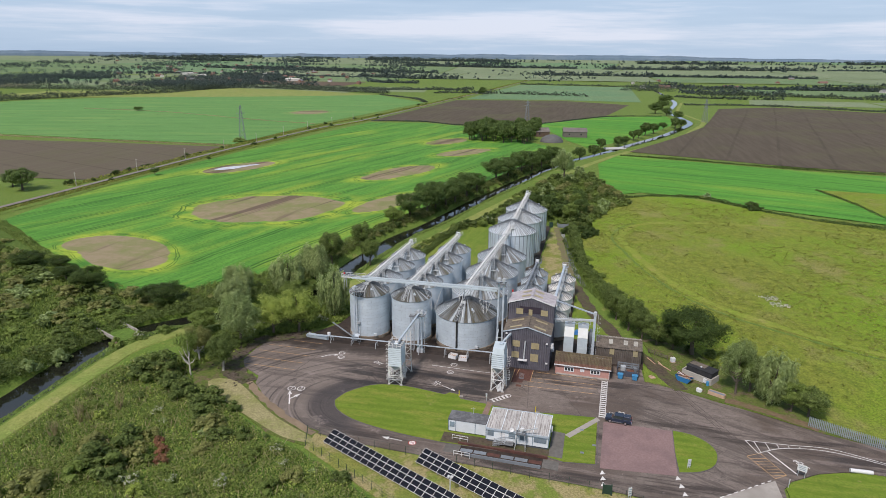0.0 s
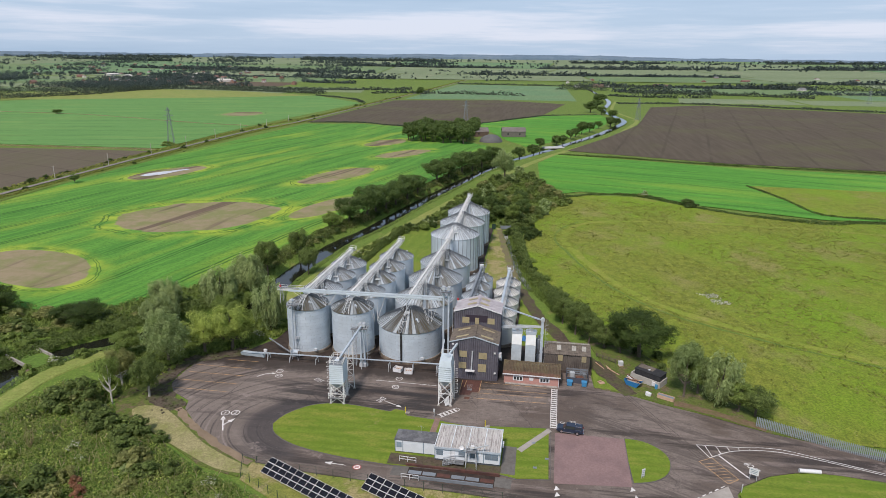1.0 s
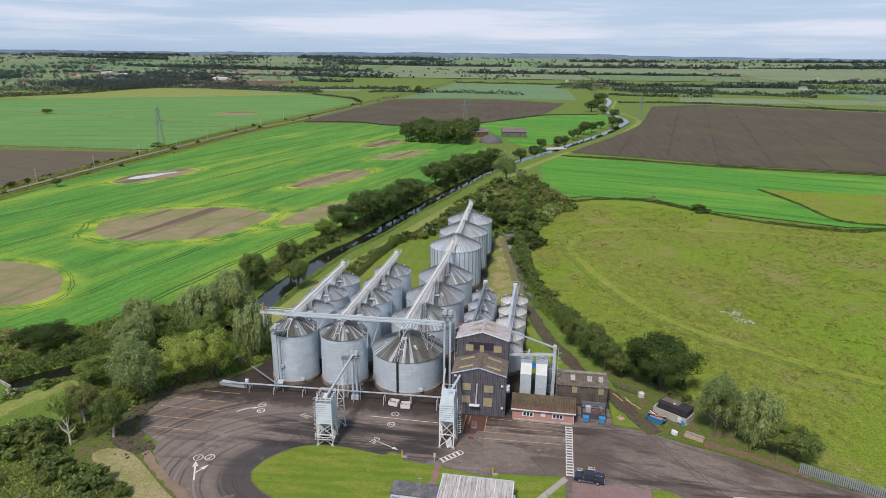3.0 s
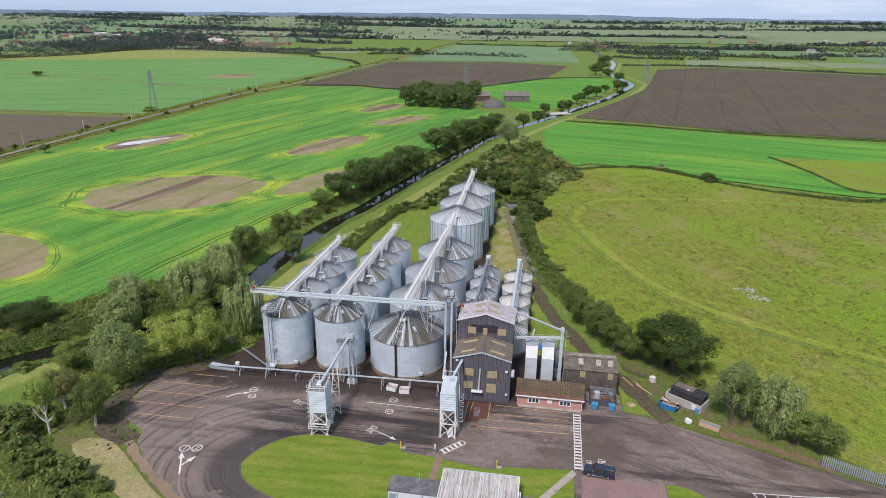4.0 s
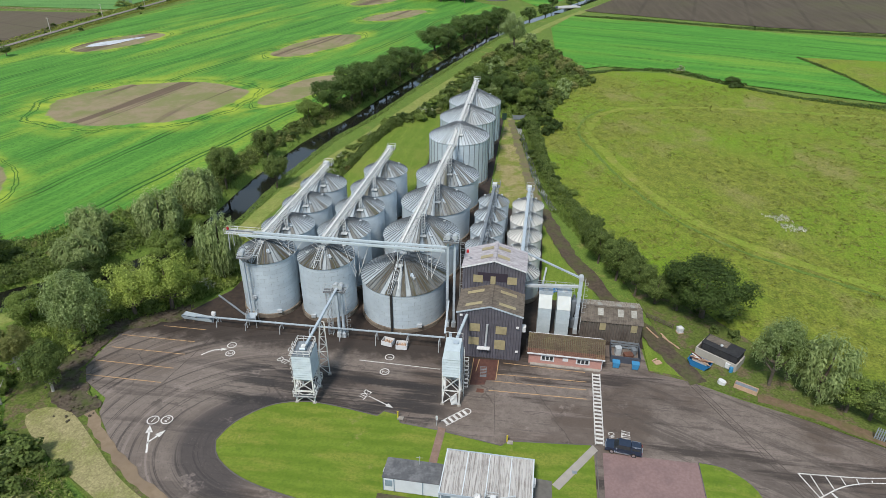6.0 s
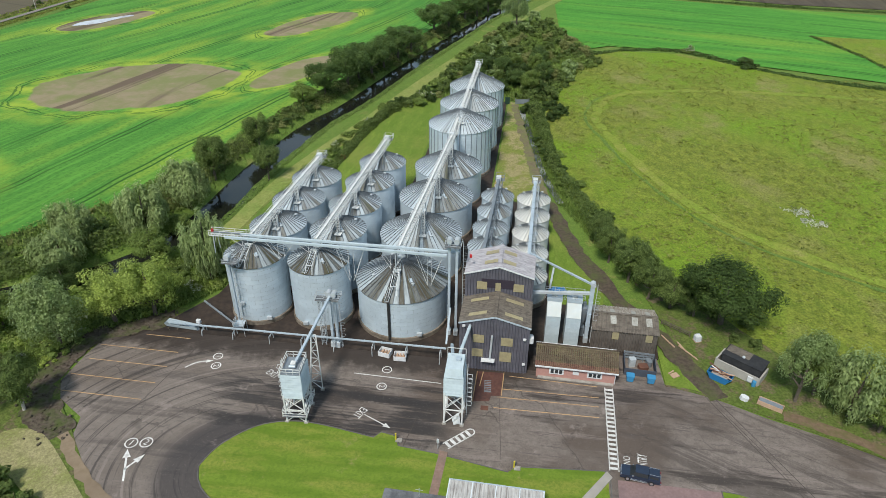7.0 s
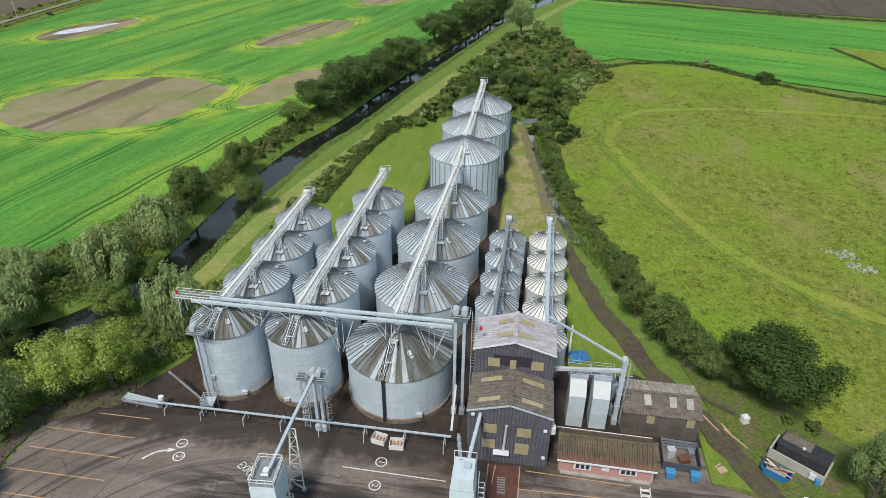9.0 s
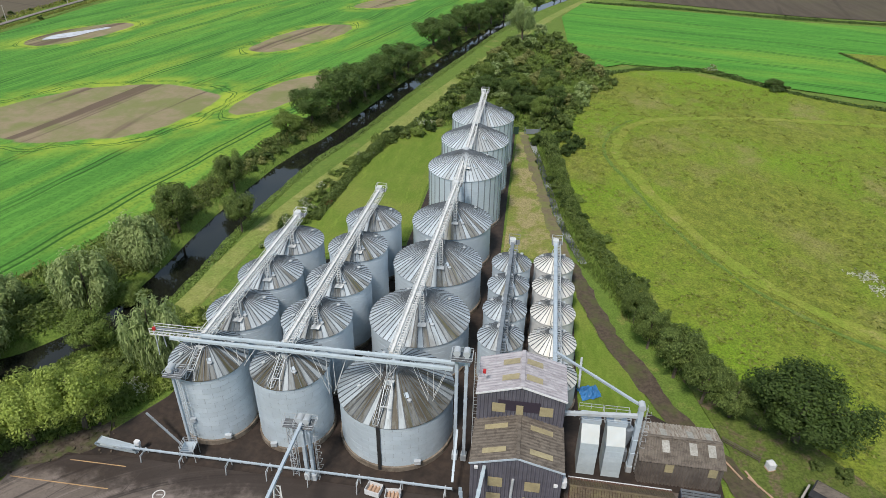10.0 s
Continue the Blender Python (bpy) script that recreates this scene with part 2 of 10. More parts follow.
# dark ditch water, pale patches are sky reflections painted into the colour
ditch_water = surf("ditch_water_sky_patches", (0.020, 0.024, 0.016), (0.035, 0.040, 0.026), (0.34, 0.36, 0.35), 0.8, 0.12, 0.3, 0.0, 0.5, 0.0, 1.0, own=False)
meadow_grass = grassy("meadow_grass", (0.142, 0.180, 0.026), (0.265, 0.292, 0.046), (0.180, 0.300, 0.020), (0.272, 0.254, 0.084), 0.016, 0.42, 2.2, 0.5, 30, 1.5, (0.50, 0.68), 0.55)


def mown_lawn():
    """Mown grass in bands that alternate with each pass of the mower, with worn yellow patches."""
    n = Nodes("mown_lawn")
    x, y, _ = n.xyz(n.mapping(n.pos, rot=-3))
    band = n.math("SINE", n.math("MULTIPLY", n.math("ADD", y, n.math("MULTIPLY", n.noise(n.pos, 0.10, 2.0), 3.0)), 2.6))
    col = n.mix(n.step(n.math("ADD", band, n.math("MULTIPLY", n.math("SUBTRACT", n.noise(n.mapping(n.pos, scale=(0.15, 1, 1)), 0.5, 4.0, 0.7), 0.5), 6.0)), -1.4, 1.4), (0.112, 0.176, 0.018), (0.150, 0.216, 0.026))
    col = n.mix(n.math("MULTIPLY", n.step(n.noise(n.mapping(n.pos, scale=(0.25, 1, 1)), 0.35, 5.0, 0.7), 0.46, 0.66), 0.7), col, (0.225, 0.238, 0.045))
    col = n.mix(n.math("MULTIPLY", n.step(n.noise(n.pos, 0.45, 5.0, 0.75), 0.54, 0.68), 0.5), col, (0.072, 0.130, 0.016))
    col = n.mix(n.math("MULTIPLY", n.step(n.noise(n.pos, 0.22, 6.0, 0.7), 0.60, 0.70), 0.6), col, (0.260, 0.230, 0.085))
    col = n.mix(n.math("MULTIPLY", n.step(n.noise(n.pos, 2.6, 5.0, 0.75), 0.42, 0.64), 0.5), col, (0.078, 0.128, 0.016))
    n.bump(n.noise(n.pos, 5.0, 3.0), 0.6, 0.03)
    return n.done(col, 0.9, 0.0, 0.15)


lawn_grass = mown_lawn()
slope_grass = grassy("dry_mown_slope", (0.185, 0.205, 0.045), (0.240, 0.240, 0.065), (0.160, 0.215, 0.040), (0.330, 0.275, 0.140), 0.07, 0.5, 3.0, 0.06, 0, 1.0, (0.44, 0.58))
orchard_grass = grassy("cut_grass", (0.112, 0.182, 0.022), (0.158, 0.220, 0.034), (0.185, 0.222, 0.044), (0.250, 0.236, 0.080), 0.05, 0.3, 3.0, 0.06, 75, 4.0, (0.56, 0.74), 0.35)
bank_grass = grassy("bank_grass", (0.218, 0.253, 0.063), (0.282, 0.293, 0.092), (0.172, 0.247, 0.052), (0.345, 0.310, 0.138), 0.06, 0.5, 2.5, 0.08)
dry_grass = grassy("dry_cut_grass", (0.270, 0.245, 0.120), (0.345, 0.310, 0.160), (0.225, 0.235, 0.080), (0.345, 0.285, 0.170), 0.14, 0.7, 3.0, 0.08)
# far pasture, cereal and beet greens are paled to paint in the haze
far_green = grassy("far_pasture_hazed", (0.128, 0.208, 0.090), (0.150, 0.226, 0.102), (0.165, 0.226, 0.104), (0.205, 0.232, 0.122), 0.004, 0.03, 0.3, 0.1, 80, 5.0)
far_pale = grassy("far_cereal_hazed", (0.188, 0.240, 0.132), (0.212, 0.258, 0.146), (0.172, 0.228, 0.122), (0.25, 0.255, 0.165), 0.004, 0.03, 0.3, 0.1, 80, 5.0)
far_teal = grassy("far_beet_hazed", (0.125, 0.225, 0.110), (0.140, 0.240, 0.120), (0.160, 0.240, 0.115), (0.19, 0.24, 0.12), 0.006, 0.05, 0.3, 0.1, 85, 6.0)
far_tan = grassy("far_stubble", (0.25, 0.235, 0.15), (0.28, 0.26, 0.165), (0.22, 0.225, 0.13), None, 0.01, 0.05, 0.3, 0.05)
dirt_track = surf("dirt_track", (0.062, 0.048, 0.036), (0.105, 0.082, 0.062), (0.085, 0.105, 0.032), 1.5, 0.25, 0.95, 0.0, 0.15, 0.05, 0.7, own=False)
worn_track = surf("worn_grass_track", (0.135, 0.110, 0.070), (0.170, 0.145, 0.085), (0.150, 0.175, 0.050), 1.2, 0.3, 0.95, 0.0, 0.15, 0.05, 0.8, own=False)
meadow_track = grassy("trodden_meadow", (0.205, 0.245, 0.038), (0.262, 0.280, 0.052), (0.190, 0.270, 0.030), (0.300, 0.270, 0.092), 0.06, 0.5, 2.5, 0.08)
worn_earth = surf("worn_earth", (0.135, 0.092, 0.060), (0.185, 0.130, 0.086), (0.115, 0.120, 0.040), 1.2, 0.35, 0.95, 0.0, 0.15, 0.05, 0.7, own=False)
bare_soil = surf("bare_soil", (0.20, 0.15, 0.10), (0.26, 0.20, 0.14), (0.15, 0.11, 0.08), 0.8, 0.1, 0.95, 0.0, 0.15, 0.08, 0.5, own=False)


def ploughed(name, a, b, rot, pitch):
    """Drilled soil: pale rows, wheelings and a thin green cast."""
    n = Nodes(name)
    q = n.mapping(n.pos, rot=rot)
    u = n.math("ADD", n.xyz(q)[0], n.math("MULTIPLY", n.noise(n.pos, 0.004, 0.0), 6.0))
    col = n.mix(n.step(n.noise(n.mapping(n.pos, rot=rot, scale=(1, 0.06, 1)), 0.25, 4.0), 0.3, 0.7), a, b)
    col = n.mix(n.math("MULTIPLY", n.step(n.noise(n.pos, 0.012, 4.0), 0.45, 0.68), 0.6), col, (0.100, 0.098, 0.048))
    f = n.math("FRACT", n.math("DIVIDE", u, pitch))
    wheel = n.step(n.math("ABSOLUTE", n.math("SUBTRACT", f, 0.5)), 0.045, 0.02)
    col = n.mix(n.math("MULTIPLY", wheel, n.math("MULTIPLY", n.step(n.noise(n.pos, 0.02, 3.0), 0.3, 0.6), 0.5)), col, tuple(x * 0.68 for x in a))
    n.bump(n.noise(n.pos, 1.2, 4.0), 0.6, 0.15)
    return n.done(col, 0.95, 0.0, 0.15)


soil_field = ploughed("drilled_soil", (0.074, 0.060, 0.043), (0.098, 0.080, 0.058), 12, 36.0)
soil_field_b = ploughed("drilled_soil_grey", (0.104, 0.084, 0.060), (0.119, 0.101, 0.070), -70, 30.0)
soil_field_c = ploughed("drilled_soil_red", (0.111, 0.074, 0.056), (0.122, 0.085, 0.063), 5, 50.0)


def crop(name, green, deep, yellow, rot, pitch, patches=(), bend=18.0):
    """A young cereal crop with drill streaks, tramlines and drowned bare patches (x, y, half length, half width, turn)."""
    n = Nodes(name)
    wob = n.noise(n.pos, 0.008, 3.0)
    q = n.xyz(n.mapping(n.pos, rot=rot))
    u = n.math("ADD", q[0], n.math("MULTIPLY", wob, bend))
    streak = n.noise(n.vec(u, n.math("MULTIPLY", q[1], 0.05), 0.0), 0.16, 4.0, 0.6)
    col = n.mix(n.step(streak, 0.36, 0.62), green, deep)
    col = n.mix(n.math("MULTIPLY", n.step(n.noise(n.vec(u, n.math("MULTIPLY", q[1], 0.14), 3.0), 0.045, 4.0, 0.65), 0.48, 0.70), 0.62), col, yellow)
    col = n.mix(n.math("MULTIPLY", n.step(n.noise(n.pos, 0.9, 6.0, 0.75), 0.42, 0.66), 0.6), col, tuple(x * 0.62 for x in deep))
    col = n.mix(n.math("MULTIPLY", n.step(n.noise(n.vec(u, n.math("MULTIPLY", q[1], 0.08), 9.0), 0.7, 3.0), 0.50, 0.68), 0.45), col, tuple(min(1.0, x * 1.35) for x in green))
    f = n.math("MULTIPLY", n.math("ABSOLUTE", n.math("SUBTRACT", n.math("FRACT", n.math("DIVIDE", u, pitch)), 0.5)), pitch)
    tram = n.step(n.math("ABSOLUTE", n.math("SUBTRACT", f, 1.0)), 0.55, 0.2)
    col = n.mix(n.math("MULTIPLY", tram, n.step(n.noise(n.pos, 0.013, 2.0), 0.34, 0.52)), col, tuple(x * 0.48 for x in deep))
    bare = []
    for x, y, a, b, turn in patches:
        e = n.mapping(n.vec(n.math("SUBTRACT", n.xyz(n.pos)[0], x), n.math("SUBTRACT", n.xyz(n.pos)[1], y), 0.0), rot=-turn)
        ex, ey, _ = n.xyz(e)
        d = n.math("SQRT", n.math("ADD", n.math("POWER", n.math("DIVIDE", ex, a), 2.0), n.math("POWER", n.math("DIVIDE", ey, b), 2.0)))
        d = n.math("ADD", d, n.math("MULTIPLY", n.math("SUBTRACT", n.noise(n.pos, 0.045, 4.0, 0.5), 0.5), 0.5))
        halo = n.math("MULTIPLY", n.step(d, 1.6, 1.05), n.step(n.noise(n.pos, 0.07, 4.0), 0.35, 0.65))
        col = n.mix(halo, col, yellow)
        ringed = n.step(n.math("ABSOLUTE", n.math("SUBTRACT", n.math("ABSOLUTE", n.math("SUBTRACT", d, 1.16)), 0.028)), 0.014, 0.006)
        col = n.mix(n.math("MULTIPLY", ringed, 0.8), col, tuple(x * 0.5 for x in deep))
        bare.append(d)
    for d in bare:
        soil = n.mix(n.step(n.noise(n.pos, 0.12, 5.0, 0.7), 0.4, 0.66), (0.262, 0.212, 0.134), (0.212, 0.190, 0.098))
        soil = n.mix(n.math("MULTIPLY", n.step(n.noise(n.mapping(n.pos, rot=rot, scale=(1, 0.08, 1)), 0.06, 4.0), 0.56, 0.66), 0.75), soil, (0.130, 0.092, 0.070))
        soil = n.mix(n.math("MULTIPLY", n.step(n.noise(n.pos, 0.05, 5.0, 0.65), 0.44, 0.62), 0.75), soil, (0.165, 0.190, 0.062))
        bands = n.noise(n.vec(u, n.math("MULTIPLY", q[1], 0.03), 21.0), 0.085, 3.0, 0.55)
        soil = n.mix(n.math("MULTIPLY", n.step(bands, 0.575, 0.625), 0.8), soil, (0.105, 0.072, 0.055))
        col = n.mix(n.step(d, 1.02, 0.97), col, soil)
    n.bump(n.noise(n.pos, 2.0, 3.0), 0.5, 0.1)
    return n.done(col, 0.9, 0.0, 0.15)


crop_main = crop("green_cereal", (0.100, 0.258, 0.038), (0.064, 0.198, 0.030), (0.300, 0.385, 0.044), 14, 24.0,
                 ((-177, 199, 27, 14, -32), (-193, 206, 15, 11, 20), (-160, 281, 36, 29, 30), (-129, 397, 34, 13, 68), (-108, 308, 27, 9, 72), (-108, 497, 28, 12, 60), (-137, 560, 26, 13, 70), (-238, 384, 27, 13, 70)))
crop_right = crop("green_cereal_b", (0.090, 0.270, 0.034), (0.064, 0.218, 0.028), (0.218, 0.345, 0.040), -72, 24.0)
crop_far = crop("green_beet", (0.121, 0.259, 0.071), (0.101, 0.228, 0.062), (0.196, 0.293, 0.081), 75, 36.0, ((-384, 800, 23, 31, 0),), 30.0)


def yard_asphalt():
    """Worn grey-brown asphalt: damp streaks, swept tyre tracks, cracks and pale scuffs."""
    n = Nodes("worn_asphalt")
    sx, sy, _ = n.xyz(n.pos)
    along = n.mapping(n.pos, rot=4, scale=(0.10, 1, 1))
    col = n.mix(n.step(n.noise(n.pos, 0.9, 6.0, 0.75), 0.3, 0.7), (0.140, 0.114, 0.099), (0.199, 0.167, 0.146))
    col = n.mix(n.step(n.noise(n.pos, 0.060, 5.0, 0.6), 0.42, 0.62), col, (0.102, 0.078, 0.063))
    col = n.mix(n.math("MULTIPLY", n.step(n.noise(along, 0.26, 5.0, 0.65), 0.52, 0.62), 0.85), col, (0.039, 0.031, 0.028))
    col = n.mix(n.math("MULTIPLY", n.step(n.noise(along, 0.55, 5.0, 0.7), 0.53, 0.64), 0.6), col, (0.238, 0.194, 0.173))
    col = n.mix(n.math("MULTIPLY", n.step(n.noise(along, 1.1, 6.0, 0.75), 0.55, 0.64), 0.55), col, (0.043, 0.035, 0.032))
    turn = n.math("SQRT", n.math("ADD", n.math("POWER", n.math("ADD", sx, 46.0), 2.0), n.math("POWER", n.math("MULTIPLY", n.math("SUBTRACT", sy, 117.0), 1.25), 2.0)))
    arcs = n.noise(n.vec(turn, n.math("MULTIPLY", sy, 0.02), 0.0), 0.85, 5.0, 0.7)
    west = n.step(sx, -42.0, -56.0)
    col = n.mix(n.math("MULTIPLY", west, 0.40), col, (0.193, 0.162, 0.142))
    col = n.mix(n.math("MULTIPLY", n.math("MULTIPLY", n.step(arcs, 0.53, 0.60), west), 0.75), col, (0.043, 0.036, 0.034))
    col = n.mix(n.math("MULTIPLY", n.math("MULTIPLY", n.step(arcs, 0.45, 0.37), west), 0.5), col, (0.280, 0.232, 0.209))
    inner = n.math("MULTIPLY", n.step(turn, 15.5, 12.5), n.step(sx, -44.0, -50.0))
    col = n.mix(n.math("MULTIPLY", inner, 0.75), col, (0.038, 0.034, 0.036))
    col = n.mix(n.math("MULTIPLY", n.step(n.noise(n.pos, 0.16, 6.0, 0.75), 0.58, 0.68), 0.6), col, (0.267, 0.221, 0.199))
    east = n.step(sx, 4.0, 14.0)
    sweep = n.noise(n.vec(n.math("ADD", n.math("MULTIPLY", sx, 0.46), n.math("MULTIPLY", sy, 0.89)), n.math("MULTIPLY", sx, 0.05), 4.0), 0.6, 5.0, 0.7)
    col = n.mix(n.math("MULTIPLY", n.math("MULTIPLY", n.step(sweep, 0.50, 0.62), east), 0.55), col, (0.056, 0.046, 0.040))
    spill = n.math("MULTIPLY", n.step(n.math("ADD", sy, n.math("MULTIPLY", n.noise(n.pos, 0.35, 5.0, 0.7), 9.0)), 128.0, 130.5), n.step(n.math("ADD", sy, n.math("MULTIPLY", n.noise(along, 0.8, 5.0, 0.7), 8.0)), 141.5, 139.0))
    patch = n.math("MULTIPLY", n.math("MULTIPLY", spill, n.step(n.noise(along, 0.42, 5.0, 0.7), 0.44, 0.53)), n.math("MULTIPLY", n.step(sx, -62.0, -54.0), n.step(sx, -18.0, -24.0)))
    col = n.mix(n.math("MULTIPLY", patch, 0.85), col, (0.029, 0.026, 0.026))
    crack = n.t.nodes.new("ShaderNodeTexVoronoi")
    crack.feature = "DISTANCE_TO_EDGE"
    crack.inputs["Scale"].default_value = 0.13
    wob = n.math("MULTIPLY", n.math("SUBTRACT", n.noise(n.pos, 0.7, 4.0, 0.6), 0.5), 3.0)
    n.put(crack.inputs["Vector"], n.vec(n.math("ADD", sx, wob), n.math("SUBTRACT", sy, wob), 0.0))
    col = n.mix(n.math("MULTIPLY", n.step(crack.outputs["Distance"], 0.014, 0.006), n.math("MULTIPLY", n.step(n.noise(n.pos, 0.05, 2.0), 0.48, 0.60), 0.45)), col, (0.030, 0.027, 0.024))
    col = n.mix(n.math("MULTIPLY", n.step(n.noise(n.pos, 3.5, 4.0, 0.8), 0.55, 0.68), 0.5), col, (0.048, 0.041, 0.037))
    col = n.mix(n.math("MULTIPLY", n.step(n.noise(n.pos, 5.5, 3.0, 0.8), 0.60, 0.70), 0.35), col, (0.305, 0.262, 0.237))
    grime = n.math("MULTIPLY", n.math("MULTIPLY", n.step(n.math("ADD", sy, n.math("MULTIPLY", n.noise(n.pos, 0.25, 6.0, 0.7), 10.0)), 143.0, 146.5), n.step(sx, -92.0, -78.0)), n.step(sx, -4.0, -12.0))
    col = n.mix(n.math("MULTIPLY", grime, 0.85), col, (0.029, 0.021, 0.017))
    n.bump(n.noise(n.pos, 9.0, 4.0), 0.3, 0.01)
    wet = n.math("MAXIMUM", n.step(n.noise(n.pos, 0.060, 5.0, 0.6), 0.40, 0.62), grime)
    return n.done(col, n.math("SUBTRACT", 0.86, n.math("MULTIPLY", wet, 0.3)), 0.0, 0.3)


asphalt = yard_asphalt()
asphalt_grey = surf("grey_asphalt", (0.115, 0.108, 0.098), (0.150, 0.142, 0.130), (0.085, 0.078, 0.075), 1.2, 0.1, 0.88, 0.0, 0.25, 0.01, 0.6, own=False)
old_concrete = surf("pale_concrete_road", (0.30, 0.28, 0.25), (0.36, 0.33, 0.30), (0.19, 0.17, 0.15), 1.2, 0.15, 0.9, 0.0, 0.2, 0.01, 0.6, own=False)
# damp brown concrete, darkened further to paint in the shade between the silos
silo_apron = surf("damp_shaded_apron", (0.030, 0.022, 0.018), (0.056, 0.040, 0.031), (0.017, 0.014, 0.012), 0.9, 0.14, 0.75, 0.0, 0.3, 0.02, 0.7, own=False)
brick_paving = surf("red_block_paving", (0.205, 0.135, 0.130), (0.250, 0.172, 0.165), (0.150, 0.105, 0.105), 2.5, 0.18, 0.9, 0.0, 0.2, 0.01, 0.5, own=False)
rust_pad = surf("rust_stained_slab", (0.085, 0.038, 0.030), (0.125, 0.058, 0.045), (0.050, 0.030, 0.028), 1.4, 0.4, 0.75, 0.0, 0.3, 0.01, 0.7, own=False)


# ---- geometry helpers ----
class Mesh:
    """Collects vertices and faces of one part."""

    def __init__(self):
        self.v, self.f = [], []

    def add(self, verts, faces):
        k = len(self.v)
        self.v += [tuple(p) for p in verts]
        self.f += [tuple(i + k for i in f) for f in faces]
        return self

    def box(self, c, s, m=None, bevel=0.0):
        x, y, z = (a / 2 for a in s)
        b = min(bevel, x, y) if bevel else 0.0
        if b:
            ring = [(-x + b, -y), (x - b, -y), (x, -y + b), (x, y - b), (x - b, y), (-x + b, y), (-x, y - b), (-x, -y + b)]
        else:
            ring = [(-x, -y), (x, -y), (x, y), (-x, y)]
        n = len(ring)
        pts = [Vector((px, py, h)) for h in (-z, z) for px, py in ring]
        pts = [Vector(c) + (m @ p if m else p) for p in pts]
        return self.add(pts, [tuple(range(n))[::-1], tuple(range(n, 2 * n))] + [(i, (i + 1) % n, (i + 1) % n + n, i + n) for i in range(n)])

    def beam(self, p, q, w, h=None):
        p, q, h = Vector(p), Vector(q), h or w
        d = (q - p).normalized()
        side = d.cross(Vector((0, 0, 1)))
        side = side.normalized() if side.length > 1e-4 else Vector((1, 0, 0))
        up = side.cross(d)
        o = [side * (a * w / 2) + up * (b * h / 2) for a, b in ((-1, -1), (1, -1), (1, 1), (-1, 1))]
        return self.add([p + e for e in o] + [q + e for e in o], [(3, 2, 1, 0), (4, 5, 6, 7), (0, 1, 5, 4), (1, 2, 6, 5), (2, 3, 7, 6), (3, 0, 4, 7)])

    def tube(self, p, q, r, r2=None, n=10):
        p, q, r2 = Vector(p), Vector(q), r if r2 is None else r2
        d = (q - p).normalized()
        side = d.cross(Vector((0, 0, 1)))
        side = side.normalized() if side.length > 1e-4 else Vector((1, 0, 0))
        up = side.cross(d)
        ring = [side * math.cos(2 * math.pi * i / n) + up * math.sin(2 * math.pi * i / n) for i in range(n)]
        return self.add([p + e * r for e in ring] + [q + e * r2 for e in ring], [tuple(range(n)), tuple(range(2 * n - 1, n - 1, -1))] + [(i + n, (i + 1) % n + n, (i + 1) % n, i) for i in range(n)])

    def lathe(self, profile, n=48, cap=False):
        k = len(profile)
        pts = [(r * math.cos(2 * math.pi * i / n), r * math.sin(2 * math.pi * i / n), z) for r, z in profile for i in range(n)]
        faces = [(j * n + i, j * n + (i + 1) % n, (j + 1) * n + (i + 1) % n, (j + 1) * n + i) for j in range(k - 1) for i in range(n)]
        if cap:
            faces.append(tuple((k - 1) * n + i for i in range(n)))
        return self.add(pts, faces)

    def prism(self, outline, z0, z1):
        n = len(outline)
        pts = [(x, y, z0) for x, y in outline] + [(x, y, z1) for x, y in outline]
        return self.add(pts, [tuple(range(n))[::-1], tuple(range(n, 2 * n))] + [(i, (i + 1) % n, (i + 1) % n + n, i + n) for i in range(n)])

    def sheet(self, pts):
        return self.add(pts, [tuple(range(len(pts)))])

    def data(self, name, mat=None, smooth=False):
        me = bpy.data.meshes.new(name)
        me.from_pydata(self.v, [], self.f)
        if smooth:
            me.polygons.foreach_set("use_smooth", [True] * len(me.polygons))
            me.set_sharp_from_angle(angle=radians(35))
        if mat:
            me.materials.append(mat)
        me.update()
        return me


def thing(name, x, y, z=0.0, rz=0.0, label="", category="", group="", kind=""):
    ob = new(name)
    ob.empty_display_size = 0.1
    ob.matrix_basis = pose(x, y, z, 0, 0, rz)
    return tagged(ob, label, category, group, kind)


def part(name, mesh, mat, parent, label="", smooth=False, m=None):
    """One mesh under a thing or a part; mesh is a Mesh or shared mesh data."""
    ob = new(name, mesh if isinstance(mesh, bpy.types.Mesh) else mesh.data(name, mat, smooth))
    ob.parent = parent
    if m:
        ob.matrix_basis = m
    return tagged(ob, label)


def solid(name, mesh, mat, label="", category="", group="", kind="", smooth=False, m=None):
    """A top-level thing that is one mesh."""
    ob = new(name, mesh if isinstance(mesh, bpy.types.Mesh) else mesh.data(name, mat, smooth))
    if m:
        ob.matrix_basis = m
    return tagged(ob, label, category, group, kind)


def curve_through(pts, step=2.0, closed=False):
    """A smooth line through 2D points."""
    n, out = len(pts), []
    for i in range(n if closed else n - 1):
        p = [Vector(pts[(i + k) % n if closed else max(0, min(n - 1, i + k))]) for k in (-1, 0, 1, 2)]
        m = max(2, int((p[2] - p[1]).length / step))
        for j in range(m):
            t = j / m
            out.append(0.5 * ((2 * p[1]) + (p[2] - p[0]) * t + (2 * p[0] - 5 * p[1] + 4 * p[2] - p[3]) * t * t + (3 * p[1] - p[0] - 3 * p[2] + p[3]) * t ** 3))
    if not closed:
        out.append(Vector(pts[-1]))
    return [(v.x, v.y) for v in out]


